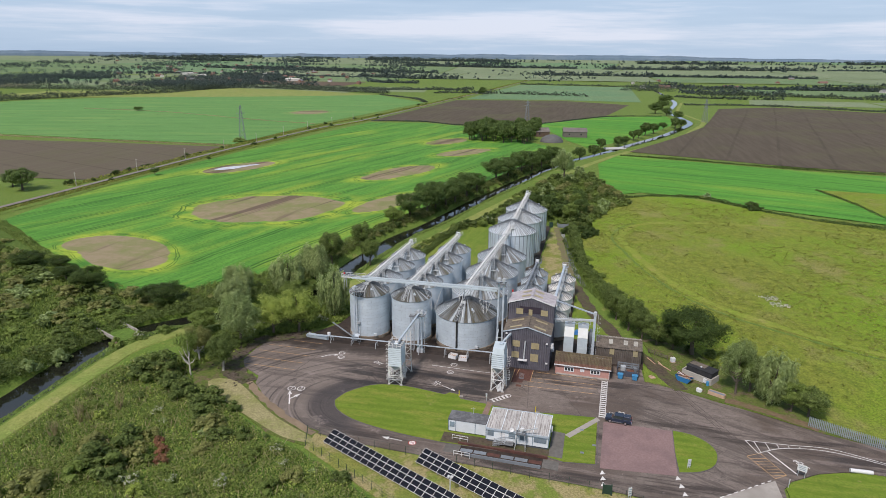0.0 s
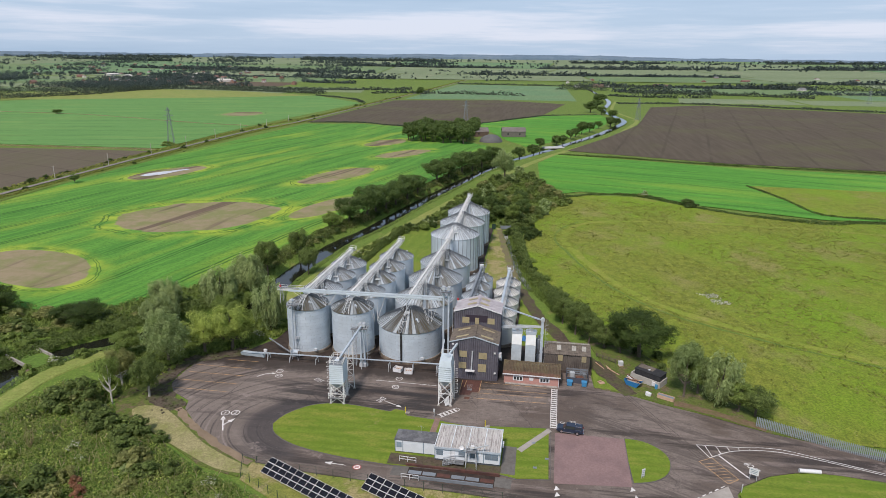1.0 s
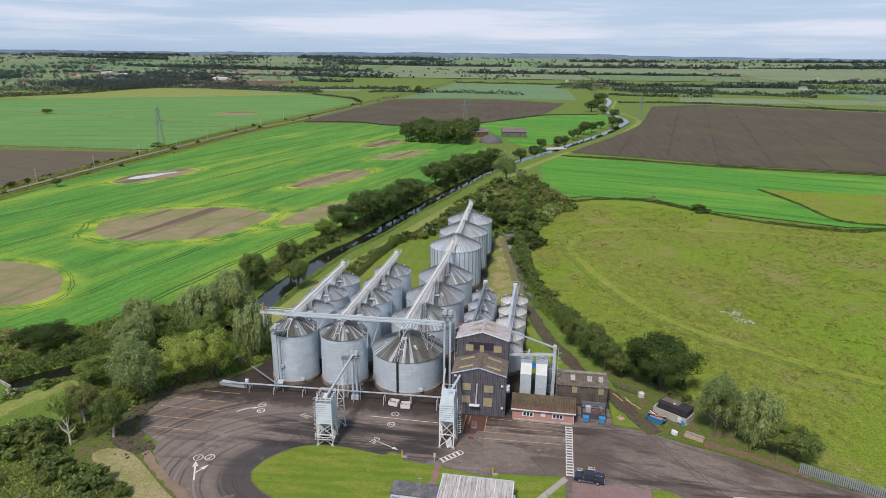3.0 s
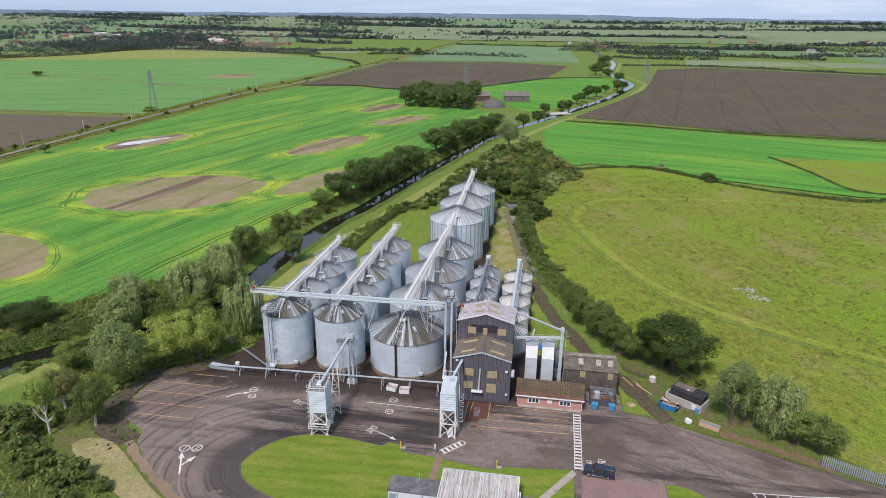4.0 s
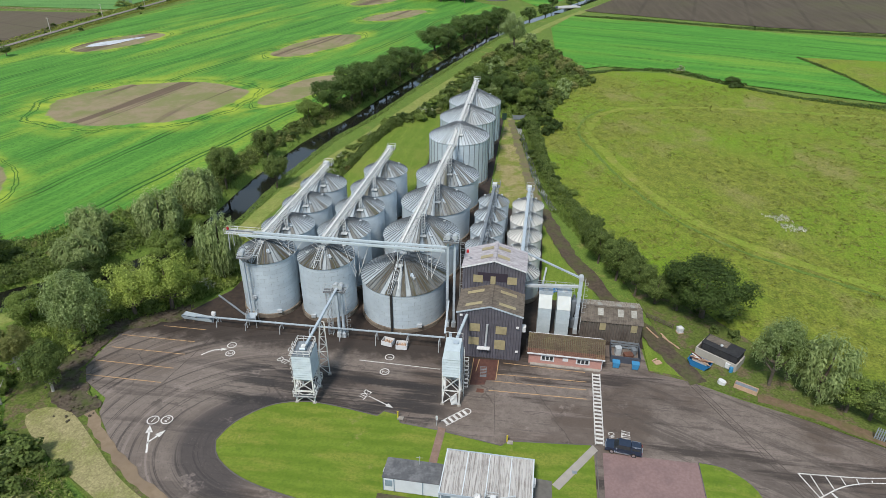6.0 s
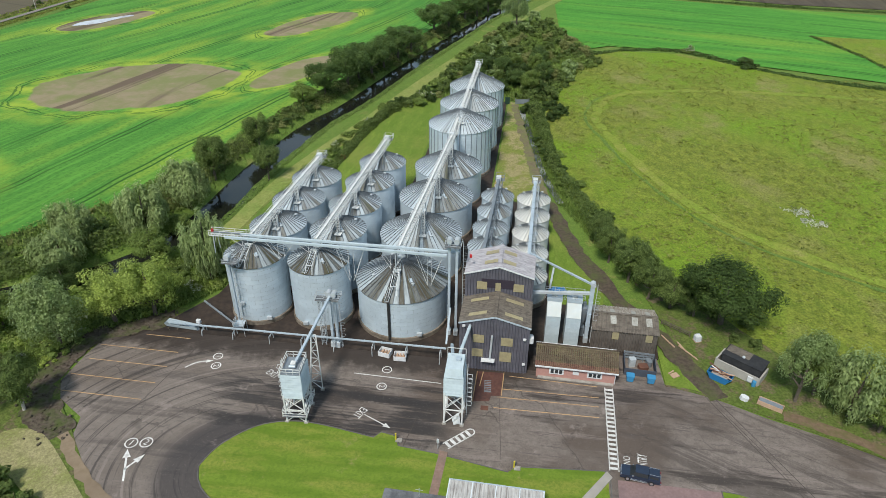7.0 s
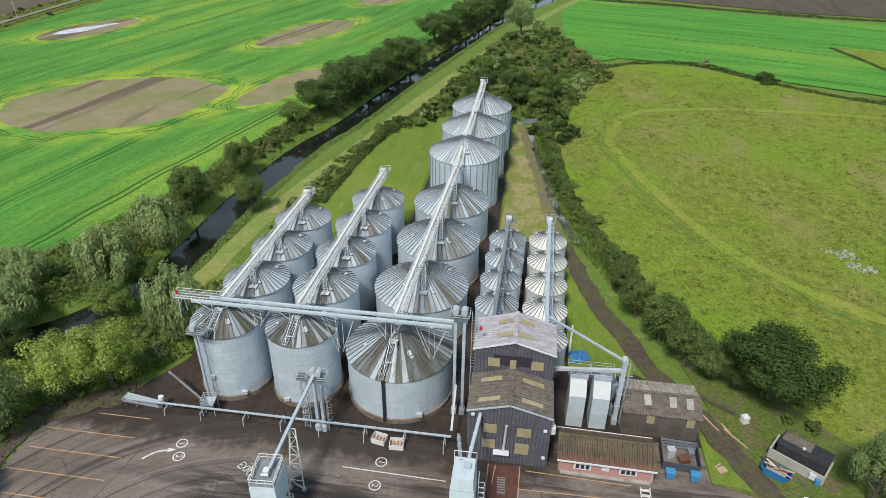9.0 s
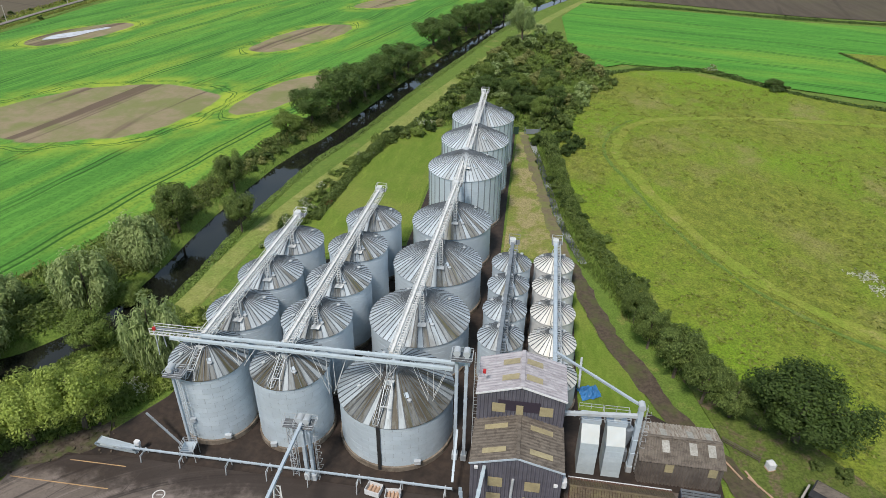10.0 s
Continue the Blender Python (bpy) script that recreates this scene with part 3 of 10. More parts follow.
def ribbon(pts, w, z=0.0, ragged=0.0):
    """A flat strip along 2D points."""
    out, n = Mesh(), len(pts)
    vs = []
    for i, p in enumerate(pts):
        a, b = Vector(pts[max(0, i - 1)]), Vector(pts[min(n - 1, i + 1)])
        d = (b - a).normalized()
        s = Vector((-d.y, d.x))
        k1, k2 = (w / 2 + random.uniform(-ragged, ragged) for _ in range(2))
        vs += [(p[0] + s.x * k1, p[1] + s.y * k1, z), (p[0] - s.x * k2, p[1] - s.y * k2, z)]
    return out.add(vs, [(2 * i + 1, 2 * i + 3, 2 * i + 2, 2 * i) for i in range(n - 1)])


def inside(px, py, poly):
    """Which of the points lie in the polygon."""
    res = np.zeros(px.shape, bool)
    for (x1, y1), (x2, y2) in zip(poly, poly[1:] + poly[:1]):
        hit = (y1 > py) != (y2 > py)
        res ^= hit & (px < (x2 - x1) * (py - y1) / (y2 - y1 + 1e-12) + x1)
    return res


def away(px, py, line):
    """The distance of points from a polyline."""
    best = np.full(px.shape, 1e9)
    for (x1, y1), (x2, y2) in zip(line[:-1], line[1:]):
        dx, dy = x2 - x1, y2 - y1
        t = np.clip(((px - x1) * dx + (py - y1) * dy) / (dx * dx + dy * dy + 1e-9), 0, 1)
        best = np.minimum(best, np.hypot(px - x1 - t * dx, py - y1 - t * dy))
    return best


# ---- ground, river and fields ----
RIVER = curve_through([(-112, -60), (-119, 20), (-122.5, 70), (-123.8, 97), (-125.2, 110), (-126.0, 119), (-126.2, 128), (-123.8, 137), (-114, 149), (-98, 161), (-89.5, 176), (-87.5, 191), (-87, 211), (-85.5, 228), (-82, 253), (-75, 276), (-66.5, 321), (-58.5, 357), (-43, 423), (-25, 484), (4, 550), (50, 662), (78, 748), (96, 822), (92, 895), (86, 990), (112, 1190), (112, 1400), (105, 1750)], 6.0)
DITCH = curve_through([(-16, 278), (-11.5, 250), (-8.2, 227), (-3.4, 208)], 4.0)


def rising(v, lo, hi):
    t = np.clip((v - lo) / (hi - lo), 0, 1)
    return t * t * (3 - 2 * t)


def height(x, y):
    """The lie of the land: flat fen with a river channel, its bank and a ditch."""
    x, y = np.asarray(x, float), np.asarray(y, float)
    near = (y < 1900)
    d = np.where(near, away(x, y, RIVER), 1e3)
    z = -2.7 * (1 - rising(d, 1.6, 7.4))
    z += 0.5 * np.exp(-((d - 11) / 3.5) ** 2)
    e = away(x, y, DITCH)
    far = 54 * rising(np.hypot(x, y), 2300, 4900)
    return z + far - 1.25 * (1 - rising(e, 0.2, 3.4))


def spread(*runs):
    out = []
    for a, b, s in runs:
        out += list(np.arange(a, b, s))
    return np.array(out + [runs[-1][1]], float)


gx = spread((-5200, -1000, 300), (-1000, -340, 30), (-340, -150, 8), (-150, 130, 1.6), (130, 340, 8), (340, 1000, 30), (1000, 5200, 300))
gy = spread((-800, -40, 40), (-40, 70, 4), (70, 300, 1.6), (300, 560, 3.2), (560, 1000, 8), (1000, 1900, 30), (1900, 4900, 250))
GX, GY = np.meshgrid(gx, gy)
GZ = height(GX, GY)
bump_near = (np.abs(GX) < 330) & (GY < 560) & (GY > 40)
GZ += np.where(bump_near, 0.10 * np.sin(GX * 0.31 + GY * 0.17) * np.sin(GY * 0.23 - GX * 0.11) - 0.10, 0)
nx, ny = len(gx), len(gy)
ids = np.arange(nx * ny).reshape(ny, nx)
quads = np.stack([ids[:-1, :-1], ids[:-1, 1:], ids[1:, 1:], ids[1:, :-1]], -1).reshape(-1, 4)
ground_mesh = bpy.data.meshes.new("ground")
ground_mesh.from_pydata(np.stack([GX.ravel(), GY.ravel(), GZ.ravel()], 1).tolist(), [], quads.tolist())
ground_mesh.polygons.foreach_set("use_smooth", [True] * len(ground_mesh.polygons))
ground_mesh.materials.append(rough_grass)
tagged(new("ground", ground_mesh), "rough green grass over flat fen land", "ground", kind="structure")

tagged(solid("water", ribbon([p for p in RIVER if p[1] > 556], 7.0, -0.9), water, "distant bend of the river reflecting sky", "river"), kind="structure")
tagged(solid("water", ribbon([p for p in RIVER if p[1] < 568], 10.5, -1.5), water, "dark still river water reflecting the sky", "river"), kind="structure")
tagged(solid("water", ribbon(DITCH, 1.7, -0.88), ditch_water, "narrow ditch of dark standing water with painted pale reflections", "ditch"), kind="structure")


def field(outline, mat, z, label, step=6.0, smooth=False):
    pts = curve_through(outline, step, True) if smooth else outline
    return tagged(solid("field", Mesh().sheet([(x, y, z) for x, y in pts]), mat, label, "field"), kind="structure")


MAIN_FIELD = [(-49.8, 474), (-62, 405), (-74, 350), (-86, 290), (-97, 240), (-105, 212), (-113, 189), (-127, 170), (-141, 162), (-152, 164), (-175, 175), (-209, 194), (-262, 222), (-270, 260), (-274, 300), (-277, 358), (-276, 476), (-262, 697), (-205, 712), (-144, 688), (-90, 604), (-40, 548)]
field(MAIN_FIELD, crop_main, 0.25, "bright green young cereal field with bare drowned patches")
field([(-430, 300), (-300, 318), (-296, 376), (-303, 470), (-430, 463), (-620, 440), (-620, 290)], soil_field_b, 0.20, "brown drilled soil field")
field([(-306, 486), (-312, 653), (-292, 1031), (-425, 1198), (-595, 1246), (-760, 1060), (-900, 850), (-900, 500), (-450, 484)], crop_far, 0.22, "flat green beet field beyond the drain")
field([(-1040, 880), (-760, 1000), (-560, 1105), (-432, 1205), (-600, 1290), (-800, 1330), (-1080, 1080)], bank_grass, 0.27, "pale yellow-green pasture before the village trees")
field([(-268, 715), (-256, 1113), (-82, 1163), (34, 1095), (-2, 871), (-78, 740), (-150, 705), (-205, 727)], soil_field, 0.24, "brown drilled soil field")
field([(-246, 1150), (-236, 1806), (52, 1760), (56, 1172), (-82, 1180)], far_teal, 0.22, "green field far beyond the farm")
field([(-76, 736), (-2, 862), (74, 896), (82, 830), (66, 752), (40, 672), (12, 602), (-14, 556), (-34, 600), (-52, 660)], crop_right, 0.24, "green cereal field beside the barns")
field([(19, 541), (60, 640), (104, 765), (118, 830), (163, 1060), (253, 1125), (370, 1064), (520, 1000), (700, 900), (560, 560), (380, 470), (232, 483), (132, 497)], soil_field, 0.22, "wide brown drilled soil field with wheelings")
field([(-4, 470), (10, 517), (129, 479), (224, 464), (420, 436), (420, 300), (230, 300), (160, 328), (133, 326), (81, 347), (52, 369), (20, 372), (6, 362), (-2, 410)], crop_right, 0.24, "bright green cereal field with tramlines")
field([(121, 409), (130, 371), (136, 336), (162, 331), (300, 312), (300, 390), (197, 404)], meadow_grass, 0.34, "rough yellowing grass enclosed by a ditch")
MEADOW = [(-8, 286), (6, 345), (20, 364), (52, 363), (80, 340), (131, 319), (160, 322), (240, 290), (420, 260), (420, 60), (130, 100), (75, 128), (58, 128), (46, 137), (40, 146), (28, 160), (21, 172), (6, 198), (0, 208), (-4, 222), (-6.5, 250)]
field(MEADOW, meadow_grass, 0.12, "uneven yellow-green meadow of tall grass")
tagged(solid("ground_cover", Mesh().prism([(-109.5, 60), (-110.8, 97), (-111.6, 113), (-110, 127), (-97, 127), (-91, 119), (-88, 113.5), (-80, 111), (-71, 106), (-62, 100.6), (-56, 99.2), (-53, 97.4), (-44, 92.8), (-36, 88.4), (-26, 82.4), (-10, 66), (-10, 50)], -0.3, 0.08), scrub_grass, "rank green undergrowth west of the yard", "undergrowth"), kind="structure")
tagged(solid("track", ribbon(curve_through([(150, 146), (100, 162), (70, 175), (48.7, 188.4), (36.1, 199.6), (28.2, 210.9), (20.6, 227.3), (14.1, 248.3), (8.8, 268.9), (11.8, 286.7), (18.1, 297.2), (28.9, 303.5), (42.4, 306.9), (59.2, 308.6), (98.6, 308), (150, 300), (240, 270)], 3.0), 3.0, 0.17, 0.5), meadow_track, "faint mown grass track across the meadow", "track"), kind="structure")

tagged(solid("track", ribbon(curve_through([(100, 158.5), (70, 171.5), (46.2, 185.6), (33.2, 197.4), (25.2, 209.2), (17.4, 226.2), (10.9, 247.4), (5.4, 268.9), (8.6, 288.5), (16.4, 300.2)], 3.0), 0.9, 0.172, 0.35), rough_grass, "dark green rut beside the meadow track", "track"), kind="structure")
# patchwork of far land, rising gently to the skyline
random.seed(4)
rows = [1180, 1330, 1520, 1780, 2150, 2650, 3300, 4000, 4780]


def far_strip(x0, x1, x2, x3, y0, y1, mat):
    """A far field from (x0..x1, y0) to (x3..x2, y1), lying on the land."""
    m, k = Mesh(), 5
    for j in range(k + 1):
        f = j / k
        for i in range(k + 1):
            g = i / k
            x, y = (x0 + (x1 - x0) * g) * (1 - f) + (x3 + (x2 - x3) * g) * f, y0 + (y1 - y0) * f
            m.v.append((x, y, float(54 * rising(math.hypot(x, y), 2300, 4900)) + 0.18 + (1.5 if y > 2100 else 0)))
    m.f = [(j * (k + 1) + i, j * (k + 1) + i + 1, (j + 1) * (k + 1) + i + 1, (j + 1) * (k + 1) + i) for j in range(k) for i in range(k)]
    return tagged(solid("field", m, mat, "distant farmland strip", "field"), kind="structure")


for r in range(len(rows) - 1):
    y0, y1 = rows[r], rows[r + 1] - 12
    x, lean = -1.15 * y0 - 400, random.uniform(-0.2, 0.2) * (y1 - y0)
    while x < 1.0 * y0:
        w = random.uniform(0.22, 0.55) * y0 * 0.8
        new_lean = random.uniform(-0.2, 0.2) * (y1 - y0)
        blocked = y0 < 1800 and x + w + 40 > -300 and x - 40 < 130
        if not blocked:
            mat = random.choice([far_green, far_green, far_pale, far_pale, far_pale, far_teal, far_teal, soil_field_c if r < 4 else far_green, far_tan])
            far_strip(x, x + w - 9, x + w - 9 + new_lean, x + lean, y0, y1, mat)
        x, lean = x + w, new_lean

# low hills on the skyline, their blue is aerial haze painted as base colour
hill = Mesh()
for i in range(220):
    a, R = radians(-62 + i * 0.5), 4800 + 60 * math.sin(i * 0.13)
    h = 76 + 5 * math.sin(i * 0.06 + 1) + 6 * noise.noise((i * 0.16, 0, 0)) + 5 * noise.noise((i * 0.8, 3, 0)) + (9 if i < 130 else 9 * math.exp(-(i - 130) / 12))
    for k, (dr, dz) in enumerate(((0, -2), (40, h * 0.8), (90, h))):
        hill.v.append(((R + dr) * math.sin(a), (R + dr) * math.cos(a), dz))
hill.f = [(3 * i + j, 3 * i + 3 + j, 3 * i + 4 + j, 3 * i + 1 + j) for i in range(219) for j in range(2)]
tagged(solid("backdrop", hill, surf("haze_tinted_woodland", (0.105, 0.155, 0.205), (0.13, 0.18, 0.23), (0.17, 0.215, 0.25), 0.03, 0.004, 1.0, 0.0, 0.0, 0.0, 0.6, own=False), "low wooded hills on the skyline, blue with painted haze", "hills"), kind="structure")

# ---- the yard ----
YARD = [(-76.5, 145.2), (-77.6, 143.6), (-81.2, 142.2), (-84.0, 140.0), (-84.5, 135.6), (-84.5, 131.4), (-84.5, 127.2), (-76.4, 122.6), (-75.4, 119.4), (-71.5, 114.5), (-65.7, 109.5), (-59, 105.6), (-53, 104.0), (-43, 102.6), (-30, 101.8), (-13, 101.2), (2.7, 100.4), (12, 99.6), (18, 95), (21, 85), (22, 60), (34, 60), (34.5, 90), (34.2, 103), (34.6, 108.5), (36.5, 111.3), (42, 115.0), (47, 116.8), (52, 117.6), (62, 116.5), (90, 108), (160, 88), (160, 96), (92, 116), (66, 124.5), (57, 126.8), (47, 129.6), (41, 132.2), (35.3, 134.8), (27, 137.8), (21.3, 140.4), (16.8, 142.2), (12.5, 142.8), (12, 150), (-9, 150), (-9, 160), (-68, 160), (-76, 146)]
tagged(solid("road", Mesh().prism(YARD, -0.5, 0.06), asphalt, "worn brown-grey asphalt yard with tyre tracks", "yard"), kind="structure")
tagged(solid("road", Mesh().prism([(-92, 141.6), (-76, 145.5), (-70, 156), (-66, 190), (-66, 193), (-52, 204), (-42, 208), (-41.5, 283), (-21.4, 283), (-21.2, 207), (-6, 203), (-5.4, 160), (-8.8, 150), (-8.8, 144.2), (-72, 144.2)], -0.5, 0.10), silo_apron, "damp brown concrete apron with painted shade under the silos", "apron"), kind="structure")
tagged(solid("road", Mesh().prism([(23, 60), (33.6, 60), (33.8, 104), (33.6, 110.6), (23.4, 103.4), (20.5, 100), (22.6, 84)], -0.4, 0.09), old_concrete, "pale worn concrete public road", "road"), kind="structure")
tagged(solid("pavement", Mesh().prism([(3.3, 122.8), (17.0, 122.8), (16.6, 107.6), (2.8, 106.4)], -0.3, 0.085), brick_paving, "dull red block-paved car park", "paving"), kind="structure")


def kerbed(name, outline, mat, label, top=0.2):
    """A raised lawn with a concrete kerb round it."""
    cx, cy = sum(p[0] for p in outline) / len(outline), sum(p[1] for p in outline) / len(outline)
    inner = [(cx + (x - cx) * 0.992, cy + (y - cy) * 0.985) for x, y in outline]
    base = tagged(solid(name, Mesh().prism(inner, -0.2, top), mat, label, "lawn"), kind="structure")
    rim = Mesh()
    n = len(outline)
    for i in range(n):
        rim.beam((*outline[i], top / 2 - 0.02), (*outline[(i + 1) % n], top / 2 - 0.02), 0.14, top + 0.02)
    part("kerb", rim, asphalt_grey, base)
    return base


ISLAND = curve_through([(-54.4, 116.6), (-53.2, 120.4), (-49.5, 124.6), (-45, 126.4), (-40, 126.5), (-31.5, 125.2)], 1.0) + [(-30.6, 126.4), (-28.4, 126.0), (-27.6, 124.2), (-21.8, 123.6), (-11.5, 121.8), (-10.5, 122.9), (1.9, 124.0), (2.3, 122.8), (2.2, 107.2), (-3.9, 106.4), (-7.0, 107.2), (-16, 106.9), (-27, 106.8)] + curve_through([(-27.5, 106.8), (-38, 107.9), (-47, 110.0), (-52.5, 113.2), (-54.4, 116.4)], 1.0)[1:]
kerbed("lawn", ISLAND, lawn_grass, "mown striped lawn island in the yard")
kerbed("lawn", curve_through([(17.0, 122.9), (20.5, 122.4), (23.6, 119.8), (24.6, 116.5), (23.6, 112.5), (20.8, 109.8), (17.0, 108.6)], 1.0) + [(16.8, 115)], lawn_grass, "small rounded mown lawn by the entrance")
tagged(solid("lawn", Mesh().prism(curve_through([(35.0, 108.6), (36.8, 110.8), (42, 114.5), (47, 116.3), (52, 117.0), (61, 115.8), (89, 107.4)], 2.0) + [(150, 88), (150, 60), (35, 60), (34.9, 90)], -0.2, 0.16), lawn_grass, "mown grass verge at the road corner", "lawn"), kind="structure")
tagged(solid("lawn", Mesh().prism([(-53, 103.6), (-43, 102.2), (-30, 101.4), (-13, 100.8), (2.7, 100.0), (11.6, 99.2), (17.4, 94.7), (20, 84), (20, 60), (-6, 72), (-26, 83), (-36, 89), (-44, 93.5), (-53, 98.5)], -0.2, 0.12), slope_grass, "rough mown slope with solar panels", "lawn"), kind="structure")
tagged(solid("lawn", Mesh().prism([(-65, 197), (-53, 206), (-42.5, 210), (-42.2, 283), (-58, 278), (-62, 262), (-66.5, 230)], -0.2, 0.10), orchard_grass, "mown grass behind the silos", "lawn"), kind="structure")
tagged(solid("lawn", Mesh().prism([(-20.8, 283), (-20.6, 208), (-6.4, 205), (-10, 228), (-14, 252), (-18, 283)], -0.2, 0.10), slope_grass, "dry worn grass strip beside the tall silos", "lawn"), kind="structure")
tagged(solid("lawn", Mesh().prism([(12.6, 143.2), (17, 142.6), (19, 141.8), (13.6, 150), (12.4, 152)], -0.2, 0.10), orchard_grass, "scruffy grass beside the sheds", "lawn"), kind="structure")
tagged(solid("lawn", Mesh().prism(curve_through([(-86.2, 116.8), (-84.4, 119.0), (-79.7, 118.6), (-73.5, 114.3), (-65.3, 108.1), (-58.1, 104.2), (-53.3, 102.1), (-52.7, 100.3), (-58.8, 100.7), (-68.2, 105.1), (-77.1, 109.8), (-83.4, 113.8)], 2.0, True), -0.3, 0.14), dry_grass, "strip of dry pale cut grass", "verge"), kind="structure")
tagged(solid("verge", ribbon(curve_through([(-82.3, 124.9), (-77.1, 119.3), (-70.9, 114.0), (-63.8, 109.0), (-57.3, 105.1), (-53.2, 103.4)], 1.5), 1.6, 0.12, 0.35), bare_soil, "bare earth kerb strip round the yard", "verge"), kind="structure")
tagged(solid("verge", Mesh().prism([(-97, 146), (-98, 127), (-92, 119.5), (-88, 114), (-80, 111.4), (-71, 106.4), (-62, 101), (-56, 99.6), (-52.6, 99), (-52.6, 104.4), (-58.8, 106.1), (-65.4, 110.0), (-71.1, 115.0), (-76.6, 120.5), (-81.5, 125.0), (-86.5, 132.3), (-90.2, 141.9)], -0.3, 0.095), verge_grass, "scruffy soil and weeds along the yard", "verge"), kind="structure")
rubble = surf("rubble_verge", (0.055, 0.042, 0.032), (0.120, 0.098, 0.078), (0.070, 0.095, 0.024), 1.8, 0.3, 0.95, 0.0, 0.15, 0.10, 0.8, own=False)
tagged(solid("verge", ribbon(curve_through([(-74.5, 147.8), (-80.5, 144.6), (-86.2, 141.2), (-86.9, 136), (-86.9, 131), (-86.6, 126.6), (-81.4, 121.6), (-77.4, 118.4)], 1.2), 4.8, 0.135, 0.7), rubble, "rough rubble and soil heaped along the yard edge", "verge"), kind="structure")
tagged(solid("verge", ribbon(curve_through([(29.5, 138.8), (33, 137.7), (37.5, 135.9), (42, 133.6), (46.5, 131.2)], 2.0), 2.0, 0.11, 0.3), worn_earth, "bare orange-brown earth under the trees", "verge"), kind="structure")
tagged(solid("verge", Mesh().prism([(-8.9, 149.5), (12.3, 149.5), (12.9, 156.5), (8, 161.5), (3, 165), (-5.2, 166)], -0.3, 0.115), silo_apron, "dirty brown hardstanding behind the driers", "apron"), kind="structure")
tagged(solid("verge", Mesh().prism([(12.5, 143.0), (21.4, 140.6), (35.4, 135.0), (47, 129.8), (58, 127.2), (46, 138), (40, 147), (28, 161), (21, 173), (10, 188), (6, 184), (12, 170), (15, 158)], -0.3, 0.085), verge_grass, "scruffy brown-green ground under the trees", "verge"), kind="structure")
tagged(solid("ground_cover", Mesh().prism([(-134, 92), (-133, 128), (-136, 142), (-124, 156), (-108, 168), (-100, 184), (-97, 212), (-95, 246), (-100, 246), (-107, 212), (-115, 190), (-128, 171), (-142, 163), (-152, 165), (-176, 176), (-210, 195), (-262, 222), (-268, 150), (-220, 92)], -0.3, 0.12), undergrowth, "dark rank undergrowth beside the river", "undergrowth"), kind="structure")
tagged(solid("track", ribbon(curve_through([(20.5, 141.0), (16.1, 150.1), (13.3, 155.5), (7.8, 164.0), (5.5, 169.6), (3.3, 175.0), (0.3, 180.8), (-1.8, 187.9), (-3.9, 196), (-7, 206)], 1.5), 3.6, 0.125, 0.35), dirt_track, "muddy brown vehicle track with grassy edges", "track"), kind="structure")
tagged(solid("track", ribbon(curve_through([(-7, 206), (-11, 228), (-14.5, 252), (-18.5, 281)], 1.5), 2.4, 0.122, 0.5), worn_track, "worn grassy end of the vehicle track", "track"), kind="structure")
tagged(solid("lawn", Mesh().prism([(-6.3, 163), (4, 163), (4.4, 168.6), (1.6, 174), (-1.6, 180), (-3.8, 187.5), (-5.6, 195), (-7.6, 204), (-6.3, 204)], -0.2, 0.118), orchard_grass, "bright grass strip between small silos and track", "lawn"), kind="structure")
BANK = curve_through([(-108, -40), (-112, 40), (-113, 84), (-114.3, 103), (-115, 116), (-115, 127), (-110.5, 138), (-101, 148), (-88, 161), (-79.5, 176), (-77.6, 194), (-75, 212), (-70.5, 233), (-63, 264), (-53, 309), (-40, 361), (-17, 446), (10, 520), (60, 632), (92, 738), (112, 828), (104, 900), (98, 990), (122, 1180)], 3.0)
bank = Mesh()
OFF = (-2.7, -2.3, -1.2, 0.0, 1.2, 2.3, 2.7)
for i, p in enumerate(BANK):
    d = (Vector(BANK[min(len(BANK) - 1, i + 1)]) - Vector(BANK[max(0, i - 1)])).normalized()
    for k in OFF:
        x, y = p[0] - d.y * k, p[1] + d.x * k
        bank.v.append((x, y, float(height(x, y)) + (0.10 if abs(k) < 2.5 else -0.25)))
n = len(OFF)
bank.f = [(n * i + j, n * i + j + 1, n * i + n + j + 1, n * i + n + j) for i in range(len(BANK) - 1) for j in range(n - 1)]
tagged(solid("path", bank, bank_grass, "mown yellow-green bank path along the river", "path", smooth=True), kind="structure")
drain = ribbon(curve_through([(-280, 210), (-284, 311), (-286, 376), (-288, 470), (-286, 629), (-272, 740), (-262, 1207), (-252, 1468), (-246, 2278)], 12.0), 16.0, 0.10, 1.0)
tagged(solid("track", drain, rough_grass, "grass strip along the railway line", "verge"), kind="structure")
puddle = Mesh().sheet([(-240 + 17 * math.cos(a) * 0.46 - 4.2 * math.sin(a) * 0.89 * (1 + 0.4 * math.cos(3 * a)), 384 + 17 * math.cos(a) * 0.89 + 4.2 * math.sin(a) * 0.46, 0.30) for a in [2 * math.pi * i / 40 for i in range(40)]])
tagged(solid("water", puddle, wet_mud, "shallow flood puddle in the crop", "puddle"), kind="structure")
rail = ribbon(curve_through([(-284, 210), (-288, 311), (-290, 376), (-292, 470), (-290, 629), (-276, 740), (-266, 1207), (-256, 1468), (-250, 2278)], 12.0), 3.4, 0.5, 0.1)
tagged(solid("road", rail, surf("ballast", (0.19, 0.165, 0.15), (0.24, 0.21, 0.19), (0.13, 0.12, 0.10), 1.5, 0.1, 0.95, own=False), "grey-brown single track line across the fields", "railway"), kind="structure")


